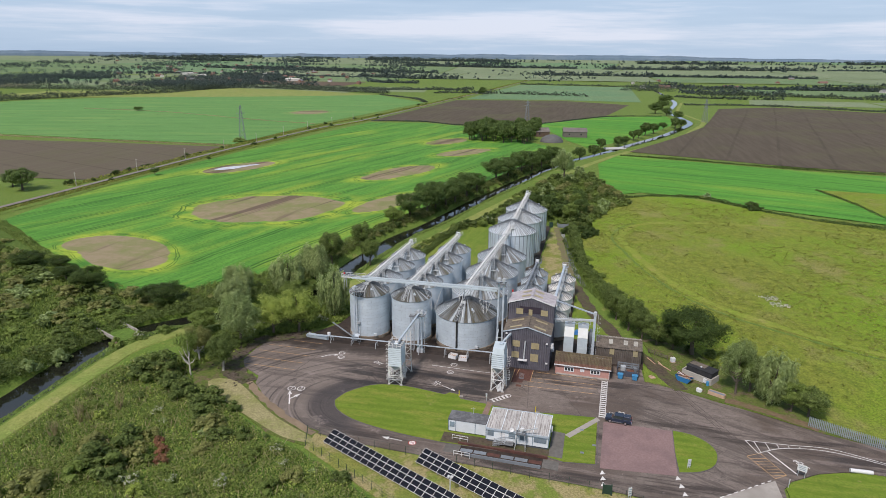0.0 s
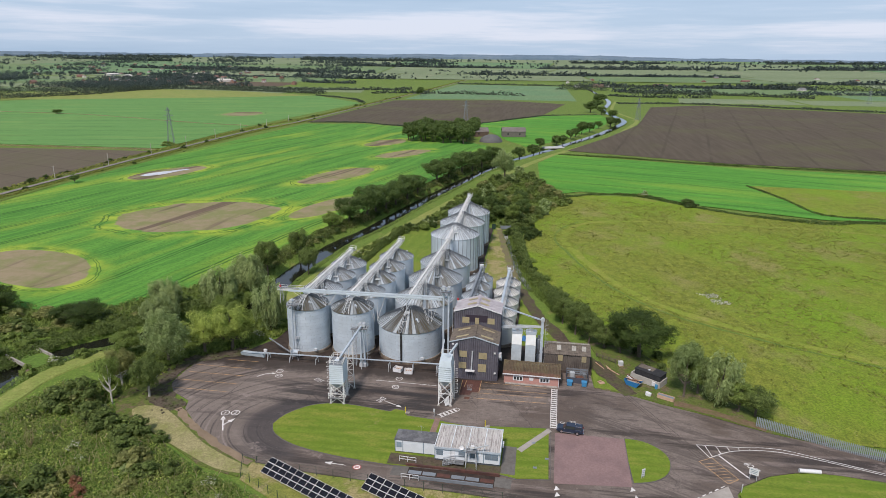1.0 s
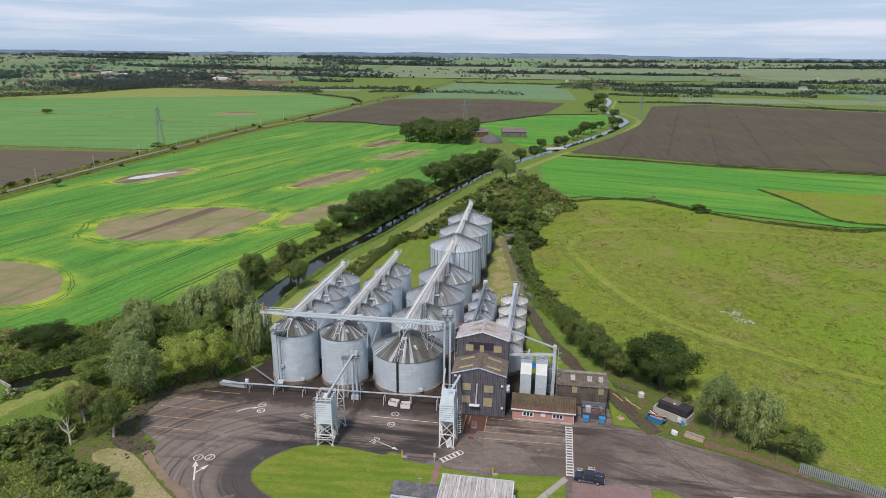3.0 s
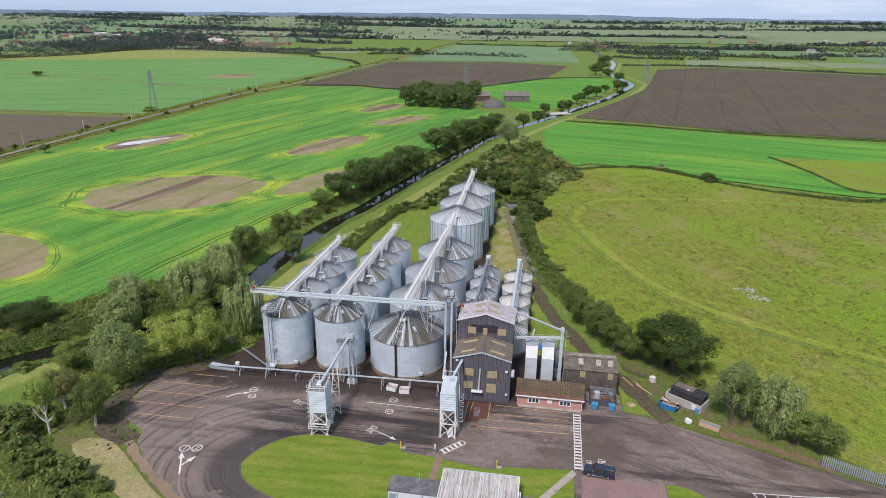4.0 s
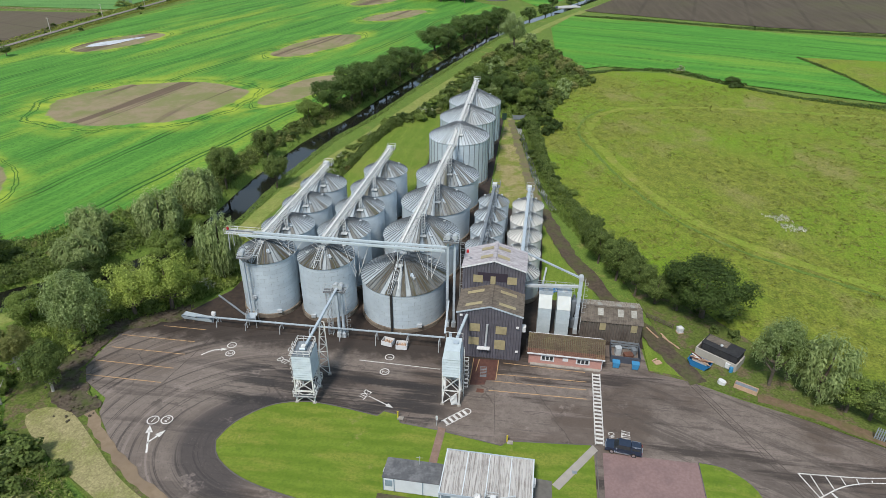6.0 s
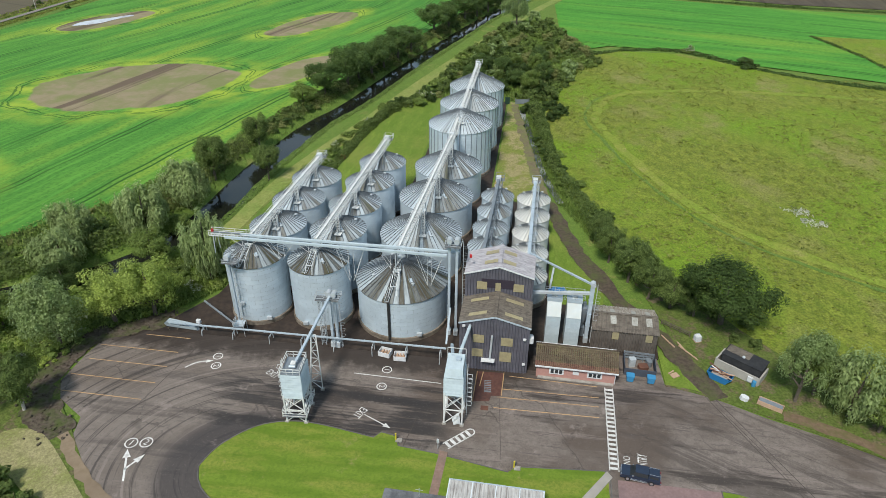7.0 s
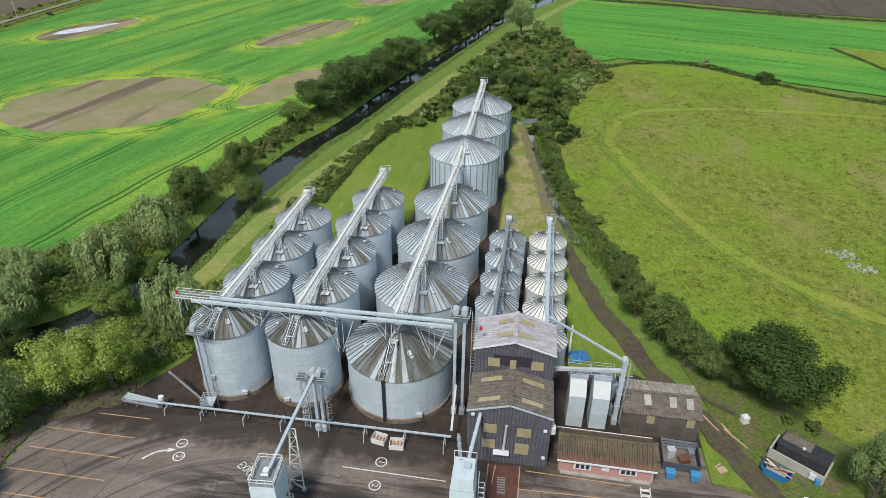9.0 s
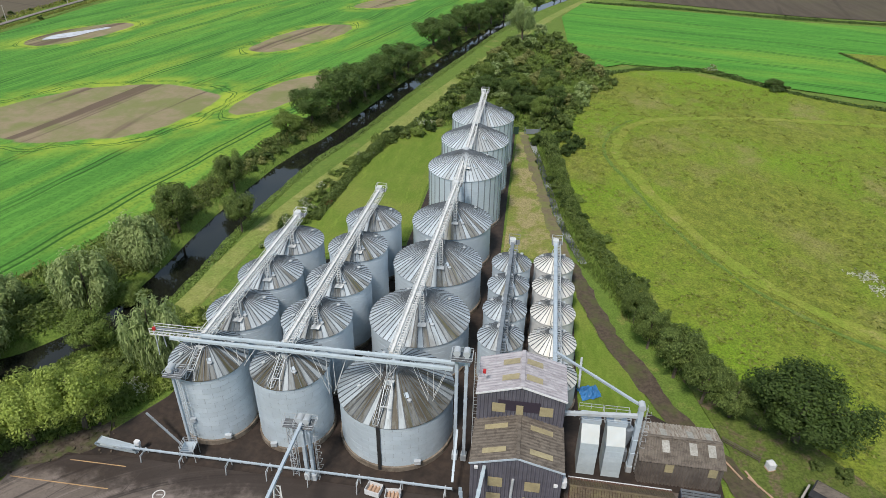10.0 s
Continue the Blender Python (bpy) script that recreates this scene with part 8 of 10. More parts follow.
random.seed(77)
for i in range(110):
    f = random.random()
    y = 1480 + 1500 * f ** 1.3
    x = -(0.42 + 0.30 * random.random()) * y - 60 if i % 4 else -(0.36 + 0.5 * random.random()) * y
    big = random.random() < 0.06
    house(x, y, random.uniform(5, 9) * (3 if big else 1), random.uniform(4, 5.5) * (2 if big else 1), random.uniform(4, 6), random.uniform(7, 9), random.choice([0, 20, 75, 90, 110]) + random.uniform(-8, 8), far_render if big or random.random() < 0.35 else far_brick, far_render if big else random.choice([far_tile, far_tile, far_slate]))
for i in range(16):
    y = random.uniform(1700, 2600)
    house(random.uniform(0.02, 0.5) * y, y, random.uniform(6, 14), random.uniform(5, 8), 4, 7.5, random.choice([0, 15, 90]), random.choice([far_brick, far_render]), random.choice([far_tile, far_slate]))
house(-60, 628, 6.5, 5, 5, 8, 20, barn_wood, barn_roof, "barn", "old brown barn with rusty roof beside a copse", False, 1)
house(-29, 632, 11, 6.5, 5.5, 8.5, 8, barn_brick, barn_roof, "barn", "long brick barn with faded roof beyond the field", False, 2)
mound = Mesh().lathe([(10.5, -0.2), (10.2, 1.2), (8.6, 3.6), (5.6, 5.4), (2.4, 6.3), (0.3, 6.5)], 28, True)
solid("muck_mound", mound, surf("grey_heap", (0.10, 0.10, 0.10), (0.14, 0.14, 0.14), (0.07, 0.07, 0.07), 0.6, 0.2), "grey domed heap beside the barns", "heap", smooth=True, m=pose(-47, 588, 0))


def pylon(x, y, H, rz):
    ob = thing("electricity_pylon", x, y, 0, rz, "grey lattice steel electricity pylon", "pylon", "pylons")
    w = lambda z: 2.3 * (1 - z / H) + 0.4
    c = ((-1, -1), (1, -1), (1, 1), (-1, 1))
    for a, b in c:
        part("leg", Mesh().beam((a * w(0), b * w(0), 0), (a * w(H), b * w(H), H), 0.2), galv_dark, ob)
    for k in range(8):
        z0, z1 = H * k / 8, H * (k + 1) / 8
        for i in range(4):
            p, q = c[i], c[(i + 1) % 4]
            part("brace", Mesh().beam((p[0] * w(z0), p[1] * w(z0), z0), (q[0] * w(z1), q[1] * w(z1), z1), 0.1), galv_dark, ob)
            part("brace", Mesh().beam((q[0] * w(z0), q[1] * w(z0), z0), (p[0] * w(z1), p[1] * w(z1), z1), 0.1), galv_dark, ob)
    for z, l in ((0.64, 3.2), (0.78, 3.8), (0.92, 2.6)):
        part("cross_arm", Mesh().beam((-l, 0, H * z), (l, 0, H * z), 0.2, 0.3), galv_dark, ob)
        for s in (-1, 1):
            part("arm_stay", Mesh().beam((s * l, 0, H * z), (0, 0, H * z + 1.3), 0.12), galv_dark, ob)
    return ob


pylon(-309, 507, 31, 20)
pylon(113, 828, 27, 20)
pylon(-88, 742, 26, 20)
pylon(560, 1250, 27, 20)
shrub("mid", -309, 503, 4.5, 14)
for i in range(9):
    y = 300 + 52 * i
    p = thing("telegraph_pole", -292 - 0.02 * (y - 300) + (0.1 * (y - 600) if y > 600 else 0), y, 0, 0, "grey wooden pole beside the line", "pole", "poles along the line")
    part("pole", Mesh().tube((0, 0, -0.2), (0, 0, 8.0), 0.2, 0.15, 8), birch_bark, p)
    part("cross_arm", Mesh().beam((-0.9, 0, 7.6), (0.9, 0, 7.6), 0.14), birch_bark, p)
# farm bridge over the far river and the brick bridge by the scrub
fb = thing("farm_bridge", 8, 553, 0.0, 25, "flat concrete farm bridge over the river", "bridge")
part("deck", Mesh().box((0, 0, 0.5), (18, 5, 0.4)), concrete, fb)
for s in (-1, 1):
    part("parapet", Mesh().box((0, s * 2.4, 1.1), (18, 0.25, 0.8)), white_trim, fb)
bb = thing("culvert_bridge", -126.6, 135.6, -0.5, -24, "low concrete and brick bridge over the river", "bridge")
part("deck", Mesh().box((0, 0, 0.35), (15, 6.5, 0.5)), scrub_grass, bb)
tan_brick = surf("stained_brick", (0.26, 0.18, 0.13), (0.32, 0.23, 0.17), (0.14, 0.10, 0.08), 2.0, 0.5)
for s in (-1, 1):
    part("parapet", Mesh().box((0, s * 3.2, 0.85), (10, 0.35, 0.9)), concrete, bb)
    part("abutment", Mesh().box((s * 5.4, 0, -1.0), (4.0, 6.6, 2.6)), tan_brick, bb)

# bushes that overgrow the bridge and the bank
for kind, x, y, H, W in (("blossom", -117.1, 132.6, 3.6, 5.4), ("mid", -119.5, 126.9, 3.4, 4.6), ("deep", -98.6, 119.4, 6.0, 8.6), ("deep", -102.0, 117.6, 5.2, 7.6), ("mid", -95.4, 121.6, 5.4, 6.4), ("deep", -79.2, 107.6, 4.0, 7.4), ("deep", -84.6, 109.6, 3.6, 6.4), ("deep", -90.0, 112.4, 3.4, 5.6), ("blossom", -126.9, 138.4, 3.2, 5.0), ("mid", -131, 141, 4.0, 6.0), ("deep", -134.5, 134, 4.2, 6.6), ("silver", -129.6, 118.2, 5.4, 7.6), ("silver", -130.5, 111, 5.0, 7.0), ("mid", -121.4, 136.6, 2.8, 4.2), ("mid", -113, 137.5, 3.0, 4.4)):
    shrub(kind, x, y, H, W)

# loose stones in the rubble along the yard
rng = np.random.default_rng(77)
stones = Mesh()
edge = curve_through([(-74.5, 148), (-80.5, 145), (-86, 141.6), (-87.2, 136), (-87.2, 131), (-86.8, 126.4), (-81.6, 121.2), (-77.4, 118)], 0.4)
for i in range(210):
    x, y = edge[rng.integers(len(edge))]
    s = rng.uniform(0.12, 0.42)
    c = (x + rng.normal(0, 1.5), y + rng.normal(0, 1.5), 0.13 + 0.25 * s)
    turn = Matrix.Rotation(rng.uniform(0, 6.28), 3, "Z") @ Matrix.Rotation(rng.uniform(-0.6, 0.6), 3, "X")
    stones.box(c, (s * rng.uniform(0.7, 1.5), s, s * rng.uniform(0.5, 0.9)), turn, 0.3 * s)
solid("rubble", stones, rubble, "broken concrete and stones heaped at the yard edge", "rubble", kind="stuff")


# ---- yard markings ----
Z = 0.078


def paint(name, mesh, mat, label):
    return tagged(solid(name, mesh, mat, label, "road marking"), kind="structure")


def line(p, q, w, mat=white_line, label="worn painted road line", z=Z):
    return paint("road_line", ribbon([p, q], w, z), mat, label)


def ladder_mark(p, q, half, n, label, fill=0.5, mat=white_line):
    """Two rails with bars between, painted on the ground."""
    p, q = Vector(p), Vector(q)
    d = q - p
    s = Vector((-d.y, d.x)).normalized() * half
    m = Mesh()
    for k in (-1, 1):
        r = ribbon([tuple(p + s * k), tuple(q + s * k)], 0.16, Z)
        m.add(r.v, r.f)
    for i in range(n):
        a = p + d * ((i + 0.5) / n)
        u = d / n * fill / 2
        m.add([(*(a - u - s), Z), (*(a + u - s), Z), (*(a + u + s), Z), (*(a - u + s), Z)], [(3, 2, 1, 0)])
    return paint("crossing", m, mat, label)


def words(text, x, y, size, rz, stretch=1.0, label="white painted road lettering", mat=white_line, z=Z, name="road_lettering"):
    """Flat lettering as a mesh."""
    cu = bpy.data.curves.new("letters", "FONT")
    cu.body, cu.size, cu.align_x, cu.align_y = text, size, "CENTER", "CENTER"
    tmp = bpy.data.objects.new("letters", cu)
    me = bpy.data.meshes.new_from_object(tmp)
    bpy.data.objects.remove(tmp)
    me.transform(Matrix.Diagonal((1, stretch, 1, 1)))
    me.materials.clear()
    me.materials.append(mat)
    ob = new(name, me)
    ob.matrix_basis = pose(x, y, z, 0, 0, rz)
    return tagged(ob, label, "road marking", kind="structure")


def ring_mark(x, y, r, text, rz):
    m = Mesh()
    n = 28
    for i in range(n):
        a = 2 * math.pi * i / n
        m.v += [(x + r * math.cos(a), y + r * math.sin(a), Z), (x + (r - 0.17) * math.cos(a), y + (r - 0.17) * math.sin(a), Z)]
    m.f = [(2 * i, 2 * ((i + 1) % n), 2 * ((i + 1) % n) + 1, 2 * i + 1) for i in range(n)]
    paint("lane_ring", m, white_line, "white painted ring round a lane number")
    words(text, x, y, r * 1.5, rz)


def arrow(pts, w, head, label="white painted arrow on the asphalt"):
    m = ribbon(pts, w, Z)
    p, q = Vector(pts[-2]), Vector(pts[-1])
    d = (q - p).normalized()
    s = Vector((-d.y, d.x))
    m.add([(*(q - s * head * 0.35), Z), (*(q + d * head), Z), (*(q + s * head * 0.35), Z)], [(0, 1, 2)])
    return paint("road_arrow", m, white_line, label)


line((-38, 138.3), (-23.4, 138.0), 0.16)
ring_mark(-32.8, 139.9, 0.85, "1", -90)
ring_mark(-32.8, 135.9, 0.85, "2", -90)
words("EXIT", -34.8, 129.8, 1.1, -115, 1.7)
arrow([(-34.0, 129.5), (-30.6, 127.9)], 0.16, 1.2)
words("EXIT", -51.2, 136.0, 1.2, -30, 1.5)
ring_mark(-62.0, 138.9, 0.85, "1", -80)
ring_mark(-61.3, 136.6, 0.85, "2", -80)
arrow(curve_through([(-66.2, 135.4), (-64.8, 136.9), (-63.4, 137.4)], 0.5), 0.25, 1.2)
ring_mark(-66.0, 119.0, 0.95, "1", -10)
ring_mark(-63.9, 119.4, 0.95, "2", -10)
arrow([(-63.4, 112.6), (-65.2, 116.4)], 0.28, 1.6)
arrow([(-64.4, 114.4), (-63.6, 116.0)], 0.28, 1.5)
words("NO", 4.9, 126.5, 1.0, 88, 1.35)
words("ENTRY", 7.1, 126.6, 0.85, 88, 2.3)
words("STOP", 39.6, 117.2, 1.25, 120, 1.6)
arrow([(-35.4, 105.5), (-38.2, 105.7)], 0.16, 1.5)
ladder_mark((3.4, 141.0), (2.95, 124.3), 0.62, 19, "white ladder-pattern pedestrian crossing")
ladder_mark((-17.6, 128.4), (-20.9, 125.2), 0.62, 5, "short white hatched walkway")
ring = Mesh()
for i in range(10):
    a = math.pi * i / 9 - math.pi / 4
    c = (-17.6 + 0.7 * math.cos(a), 128.4 + 0.7 * math.sin(a))
    ring.v += [(c[0], c[1], Z), (-17.6 + 0.5 * math.cos(a), 128.4 + 0.5 * math.sin(a), Z)]
ring.f = [(2 * i, 2 * i + 2, 2 * i + 3, 2 * i + 1) for i in range(9)]
paint("road_line", ring, white_line, "rounded end of the hatched walkway")
for x0, x1, y, e in ((-77.3, -68.9, 142.6, 0), (-83.6, -69.2, 138.8, 0), (-83.3, -69.2, 135.1, 0), (-83.9, -69.2, 131.2, 0), (-83.9, -69.4, 127.4, 0), (-12.7, 1.6, 141.4, -0.4), (-13.9, 1.7, 138.2, 0.3), (-14.3, 1.6, 136.3, 0.2), (-14.6, 1.5, 133.9, 0.3)):
    line((x0, y), (x1, y + e), 0.15, yellow_line, "faded ochre bay line")
HT = [(30.8, 123.1), (38.7, 123.5), (46.4, 124.1), (55.0, 121.6), (70, 117)]
HB = [(32.4, 119.0), (36.5, 121.6), (41.3, 122.9), (47, 123.0), (55, 121.0), (70, 116.4)]
paint("road_line", ribbon(curve_through(HT, 1.0), 0.17, Z), white_line, "white edge line of a hatched triangle")
paint("road_line", ribbon(curve_through(HB, 1.0), 0.17, Z), white_line, "white edge line of a hatched triangle")
line((30.8, 123.1), (32.4, 119.0), 0.17)
for i in range(6):
    a, b = 32.4 + 2.1 * i, 33.0 + 1.9 * i
    line((a, 123.2 + 0.02 * i), (b, float(np.interp(b, [p[0] for p in HB], [p[1] for p in HB]))), 0.15)
line((34.3, 120.1), (37.9, 113.8), 0.3)
BX = [(30.1, 117.5), (32.8, 119.1), (36.0, 112.9), (33.8, 111.3)]
for i in range(4):
    line(BX[i], BX[(i + 1) % 4], 0.13, yellow_line, "ochre box junction line")
for i in range(1, 8):
    f = i / 8
    line((30.1 + 3.7 * f, 117.5 - 6.2 * f), (32.8 + 3.2 * min(1, f + 0.12), 119.1 - 6.2 * min(1, f + 0.12)), 0.11, yellow_line, "ochre box junction line")
for i in range(8):
    f = i / 8
    line((23.2 + 10.3 * f, 103.1 + 7.8 * f), (23.2 + 10.3 * (f + 0.07), 103.1 + 7.8 * (f + 0.07)), 0.2, white_line, "dashed give-way line", 0.105)
for x0, y0 in ((3.3, 105.0), (3.4, 103.3), (3.5, 101.6), (16.6, 106.8), (17.0, 104.6), (17.4, 102.4)):
    paint("road_arrow", Mesh().add([(x0 - 0.5, y0 - 0.6, Z + 0.03), (x0 + 0.5, y0 - 0.2, Z + 0.03), (x0 - 0.1, y0 + 0.8, Z + 0.03)], [(0, 1, 2)]), white_line, "white painted triangle on the road")
red_paint = plain("red_road_paint", (0.36, 0.06, 0.05), 0.8)
for k, mt in ((1.0, red_paint), (0.78, white_line)):
    paint("lane_ring", Mesh().add([(-33.2 + 0.85 * k * math.cos(a * 0.35), 105.3 + 0.75 * k * math.sin(a * 0.35), Z + 0.006 * (k < 1)) for a in range(18)], [tuple(range(18))]), mt, "red-rimmed speed roundel painted on the road")
for dy in (-0.16, 0.16):
    paint("text_bar", Mesh().sheet([(-33.6, 105.22 + dy, Z + 0.012), (-32.8, 105.22 + dy, Z + 0.012), (-32.8, 105.38 + dy, Z + 0.012), (-33.6, 105.38 + dy, Z + 0.012)]), red_paint, "red lettering bar inside the roundel")
# slab joints and rail tracks across the asphalt
joint = plain("dark_joint", (0.085, 0.070, 0.062), 0.9)
for p, q, w in (((-71.5, 143.5), (-84, 125), 0.10), ((-66.3, 142.5), (-69.5, 125), 0.10), ((-78, 144), (-86, 134), 0.07), ((-14.5, 143), (-12.8, 124), 0.06), ((-60, 131), (-46, 128), 0.08), ((18.4, 141.4), (33.4, 112.5), 0.13), ((19.9, 141.0), (34.6, 113.5), 0.13), ((18.9, 141.4), (33.9, 112.8), 0.07), ((-27, 124), (-26, 130), 0.10), ((-50, 135), (-46, 131.5), 0.25), ((-28, 134), (-20, 134.6), 0.08)):
    line(p, q, w, joint, "dark joint in the asphalt", 0.072)
paint("pavement", Mesh().prism([(-17.9, 141.8), (-13.6, 142.0), (-13.7, 136.6), (-15.2, 136.4), (-15.4, 135.2), (-17.9, 134.8)], 0.0, 0.085), rust_pad, "rust-stained tipping slab")
for p, q in (((-17.9, 141.9), (-18.0, 134.7)), ((-13.5, 142.1), (-13.6, 136.6)), ((-16.9, 141.8), (-17.2, 138.4))):
    line(p, q, 0.14, yellow_line, "faded ochre line round the slab", 0.10)
grate = thing("tipping_grate", -15.9, 138.4, 0.09, 3, "rusty steel tipping grate in the slab", "grate")
part("frame", Mesh().box((0, 0, 0.08), (1.1, 2.6, 0.16)), galv_dark, grate)
for i in range(6):
    part("bar", Mesh().box((0, -1.0 + 0.4 * i, 0.2), (1.0, 0.12, 0.1)), rust, grate)
solid("drain_cover", Mesh().box((0, 0, 0.02), (1.2, 0.9, 0.04), bevel=0.05), rust, "rusty square drain cover", "drain cover", m=pose(-16.0, 133.6, 0.07))
tagged(solid("pavement", Mesh().prism([(-4.2, 115.6), (-3.2, 114.8), (2.6, 123.0), (1.9, 124.0)], 0.0, 0.235), old_concrete, "pale concrete footpath across the lawn", "path"), kind="structure")
tagged(solid("pavement", Mesh().prism([(-21.6, 124.2), (-20.4, 124.0), (-20.8, 115.0), (-22.0, 115.0)], 0.0, 0.225), surf("brick_path", (0.20, 0.13, 0.10), (0.26, 0.17, 0.14), (0.14, 0.12, 0.08), 3.0, 0.6, own=False), "narrow brown brick path", "path"), kind="structure")
tagged(solid("pavement", Mesh().prism([(-6.8, 107.6), (-4.2, 107.4), (-4.2, 116.2), (-6.8, 116.4)], 0.0, 0.22), asphalt_grey, "worn paving beside the cabin", "path"), kind="structure")
tagged(solid("pavement", Mesh().prism([(-28, 107.2), (-6.8, 107.4), (-6.8, 110), (-28, 110.6)], 0.0, 0.215), dirt_track, "bare worn ground in front of the cabins", "path"), kind="structure")

# ---- cabins ----
cabin_wall = surf("pale_cabin_panel", (0.62, 0.67, 0.70), (0.68, 0.72, 0.75), (0.50, 0.54, 0.55), 1.5, 0.5, 0.55, 0.0, 0.3, 0.0, 0.35)
cabin_blue = plain("blue_grey_trim", (0.20, 0.28, 0.34), 0.5)
cabin_roof = streaked("streaked_cabin_roof", (0.40, 0.385, 0.37), (0.50, 0.485, 0.465), (0.19, 0.17, 0.155), (2.6, 0.10, 1.0), 0.75, 0.85)
felt = surf("dark_roof_felt", (0.085, 0.088, 0.095), (0.125, 0.128, 0.135), (0.24, 0.24, 0.25), 1.5, 0.6, 0.85, 0.0, 0.2, 0.0, 0.6)


def big_cabin():
    ob = thing("portable_office", -13.1, 112.9, 0.2, -0.8, "four-bay pale portable office with streaked ribbed roof", "portable office")
    w, l, z0, z1 = 6.1, 3.5, 0.5, 3.0
    part("body", Mesh().box((0, 0, (z0 + z1) / 2), (2 * w, 2 * l, z1 - z0)), cabin_wall, ob)
    for i in range(4):
        x = -w + (i + 0.5) * w / 2
        r = roof_sheet((x - w / 4 + 0.05, -l - 0.25, z1 + 0.05), (x + w / 4 - 0.05, -l - 0.25, z1 + 0.05), (x + w / 4 - 0.05, l + 0.2, z1 + 0.32), (x - w / 4 + 0.05, l + 0.2, z1 + 0.32), 0.38, 0.07)
        part("roof_bay", r, cabin_roof, ob)
    for i in range(5):
        part("roof_flashing", Mesh().box((-w + i * w / 2, 0, z1 + 0.26), (0.14, 2 * l + 0.5, 0.14)), cabin_wall, ob)
        part("corner_post", Mesh().box((-w + i * w / 2, -l - 0.03, (z0 + z1) / 2), (0.14, 0.12, z1 - z0)), cabin_blue, ob)
    part("fascia", Mesh().box((0, -l - 0.28, z1 + 0.02), (2 * w + 0.2, 0.08, 0.4)), galv, ob)
    part("fascia", Mesh().box((0, l + 0.25, z1 + 0.3), (2 * w + 0.2, 0.08, 0.4)), galv, ob)
    part("skirt", Mesh().box((0, 0, 0.22), (2 * w - 0.4, 2 * l - 0.4, 0.6)), seam_dark, ob)
    for cx in (-5.2, -1.0, 1.2, 3.9, 5.1):
        wf = part("window_frame", Mesh().box((cx, -l - 0.05, 1.95), (1.25, 0.10, 1.05)), cabin_blue, ob)
        part("pane", Mesh().box((cx, -l - 0.11, 1.95), (1.1, 0.04, 0.9)), plain("grey_window", (0.20, 0.25, 0.29), 0.2), wf)
    part("door", Mesh().box((-2.8, -l - 0.05, 1.5), (0.95, 0.08, 2.0)), white_trim, ob)
    for cx in (-3.4, 2.4):
        part("dish", Mesh().lathe([(0.05, 0), (0.35, 0.1), (0.45, 0.22)], 14), white_trim, ob, m=pose(cx * 0.3, -l - 0.2, z1 + 0.5, 60, 0, 0))
    part("air_unit", Mesh().box((w + 0.2, 1.0, 2.0), (0.4, 1.0, 0.8), bevel=0.05), white_trim, ob)
    st = thing("access_stair", -15.9, 107.9, 0.2, 0, "grey steel stair with handrails before the cabin", "stair")
    part("landing", Mesh().box((1.4, 0.7, 0.75), (1.6, 1.4, 0.08)), mesh_grey, st)
    for i in range(5):
        part("tread", Mesh().box((-1.5 + 0.45 * i, 0.7, 0.12 + 0.15 * i), (0.4, 1.2, 0.06)), mesh_grey, st)
    for y in (0.1, 1.3):
        r = Mesh().beam((-1.7, y, 1.0), (0.6, y, 1.75), 0.06).beam((0.6, y, 1.75), (2.2, y, 1.75), 0.06).beam((-1.7, y, 0.5), (0.6, y, 1.25), 0.05)
        for x, z in ((-1.7, 0.0), (-0.5, 0.4), (0.6, 0.7), (2.2, 0.7)):
            r.beam((x, y, z), (x, y, z + 1.05), 0.06)
        part("handrail", r, galv_bright, st)
    tw = thing("sampling_probe", -12.3, 108.4, 0.2, 0, "pale steel sampling gantry with jointed arm", "sampler")
    for a, b in ((-0.8, -0.6), (0.8, -0.6), (0.8, 0.6), (-0.8, 0.6)):
        part("leg", Mesh().beam((a * 1.3, b, 0), (a, b, 3.6), 0.10), galv_bright, tw)
    part("deck", Mesh().box((0, 0, 3.6), (1.9, 1.5, 0.1)), mesh_grey, tw)
    part("arm", Mesh().beam((0, 0, 4.0), (3.1, 0.3, 4.9), 0.18).beam((0, 0, 3.6), (0, 0, 4.3), 0.4), galv_bright, tw)
    part("head", Mesh().box((0.2, 0, 4.4), (0.7, 0.5, 0.5), bevel=0.1), white_trim, tw)
    rl = Mesh()
    for z in (4.1, 4.6):
        rl.beam((-0.9, -0.7, z), (0.9, -0.7, z), 0.05).beam((-0.9, 0.7, z), (0.9, 0.7, z), 0.05).beam((-0.9, -0.7, z), (-0.9, 0.7, z), 0.05)
    part("handrail", rl, galv_bright, tw)
    return ob


big_cabin()
sc = thing("portable_cabin", -23.3, 112.7, 0.2, -0.8, "long low white portable cabin with dark felt roof", "portable cabin")
part("body", Mesh().box((0, 0, 1.45), (7.9, 3.4, 2.5)), cabin_wall, sc)
part("roof", Mesh().box((0, 0, 2.76), (8.1, 3.6, 0.14)), felt, sc)
part("skirt", Mesh().box((0, 0, 0.15), (7.6, 3.1, 0.4)), seam_dark, sc)
for x in (-3.9, -2.4, 1.6, 3.9):
    part("corner_post", Mesh().box((x, -1.72, 1.45), (0.12, 0.08, 2.5)), cabin_blue, sc)
part("window", Mesh().box((-3.15, -1.74, 1.7), (1.0, 0.08, 1.1)), plain("pale_glass", (0.25, 0.33, 0.38), 0.2), sc)
part("air_unit", Mesh().box((-4.1, 0.2, 1.6), (0.4, 0.9, 0.9), bevel=0.05), white_trim, sc)
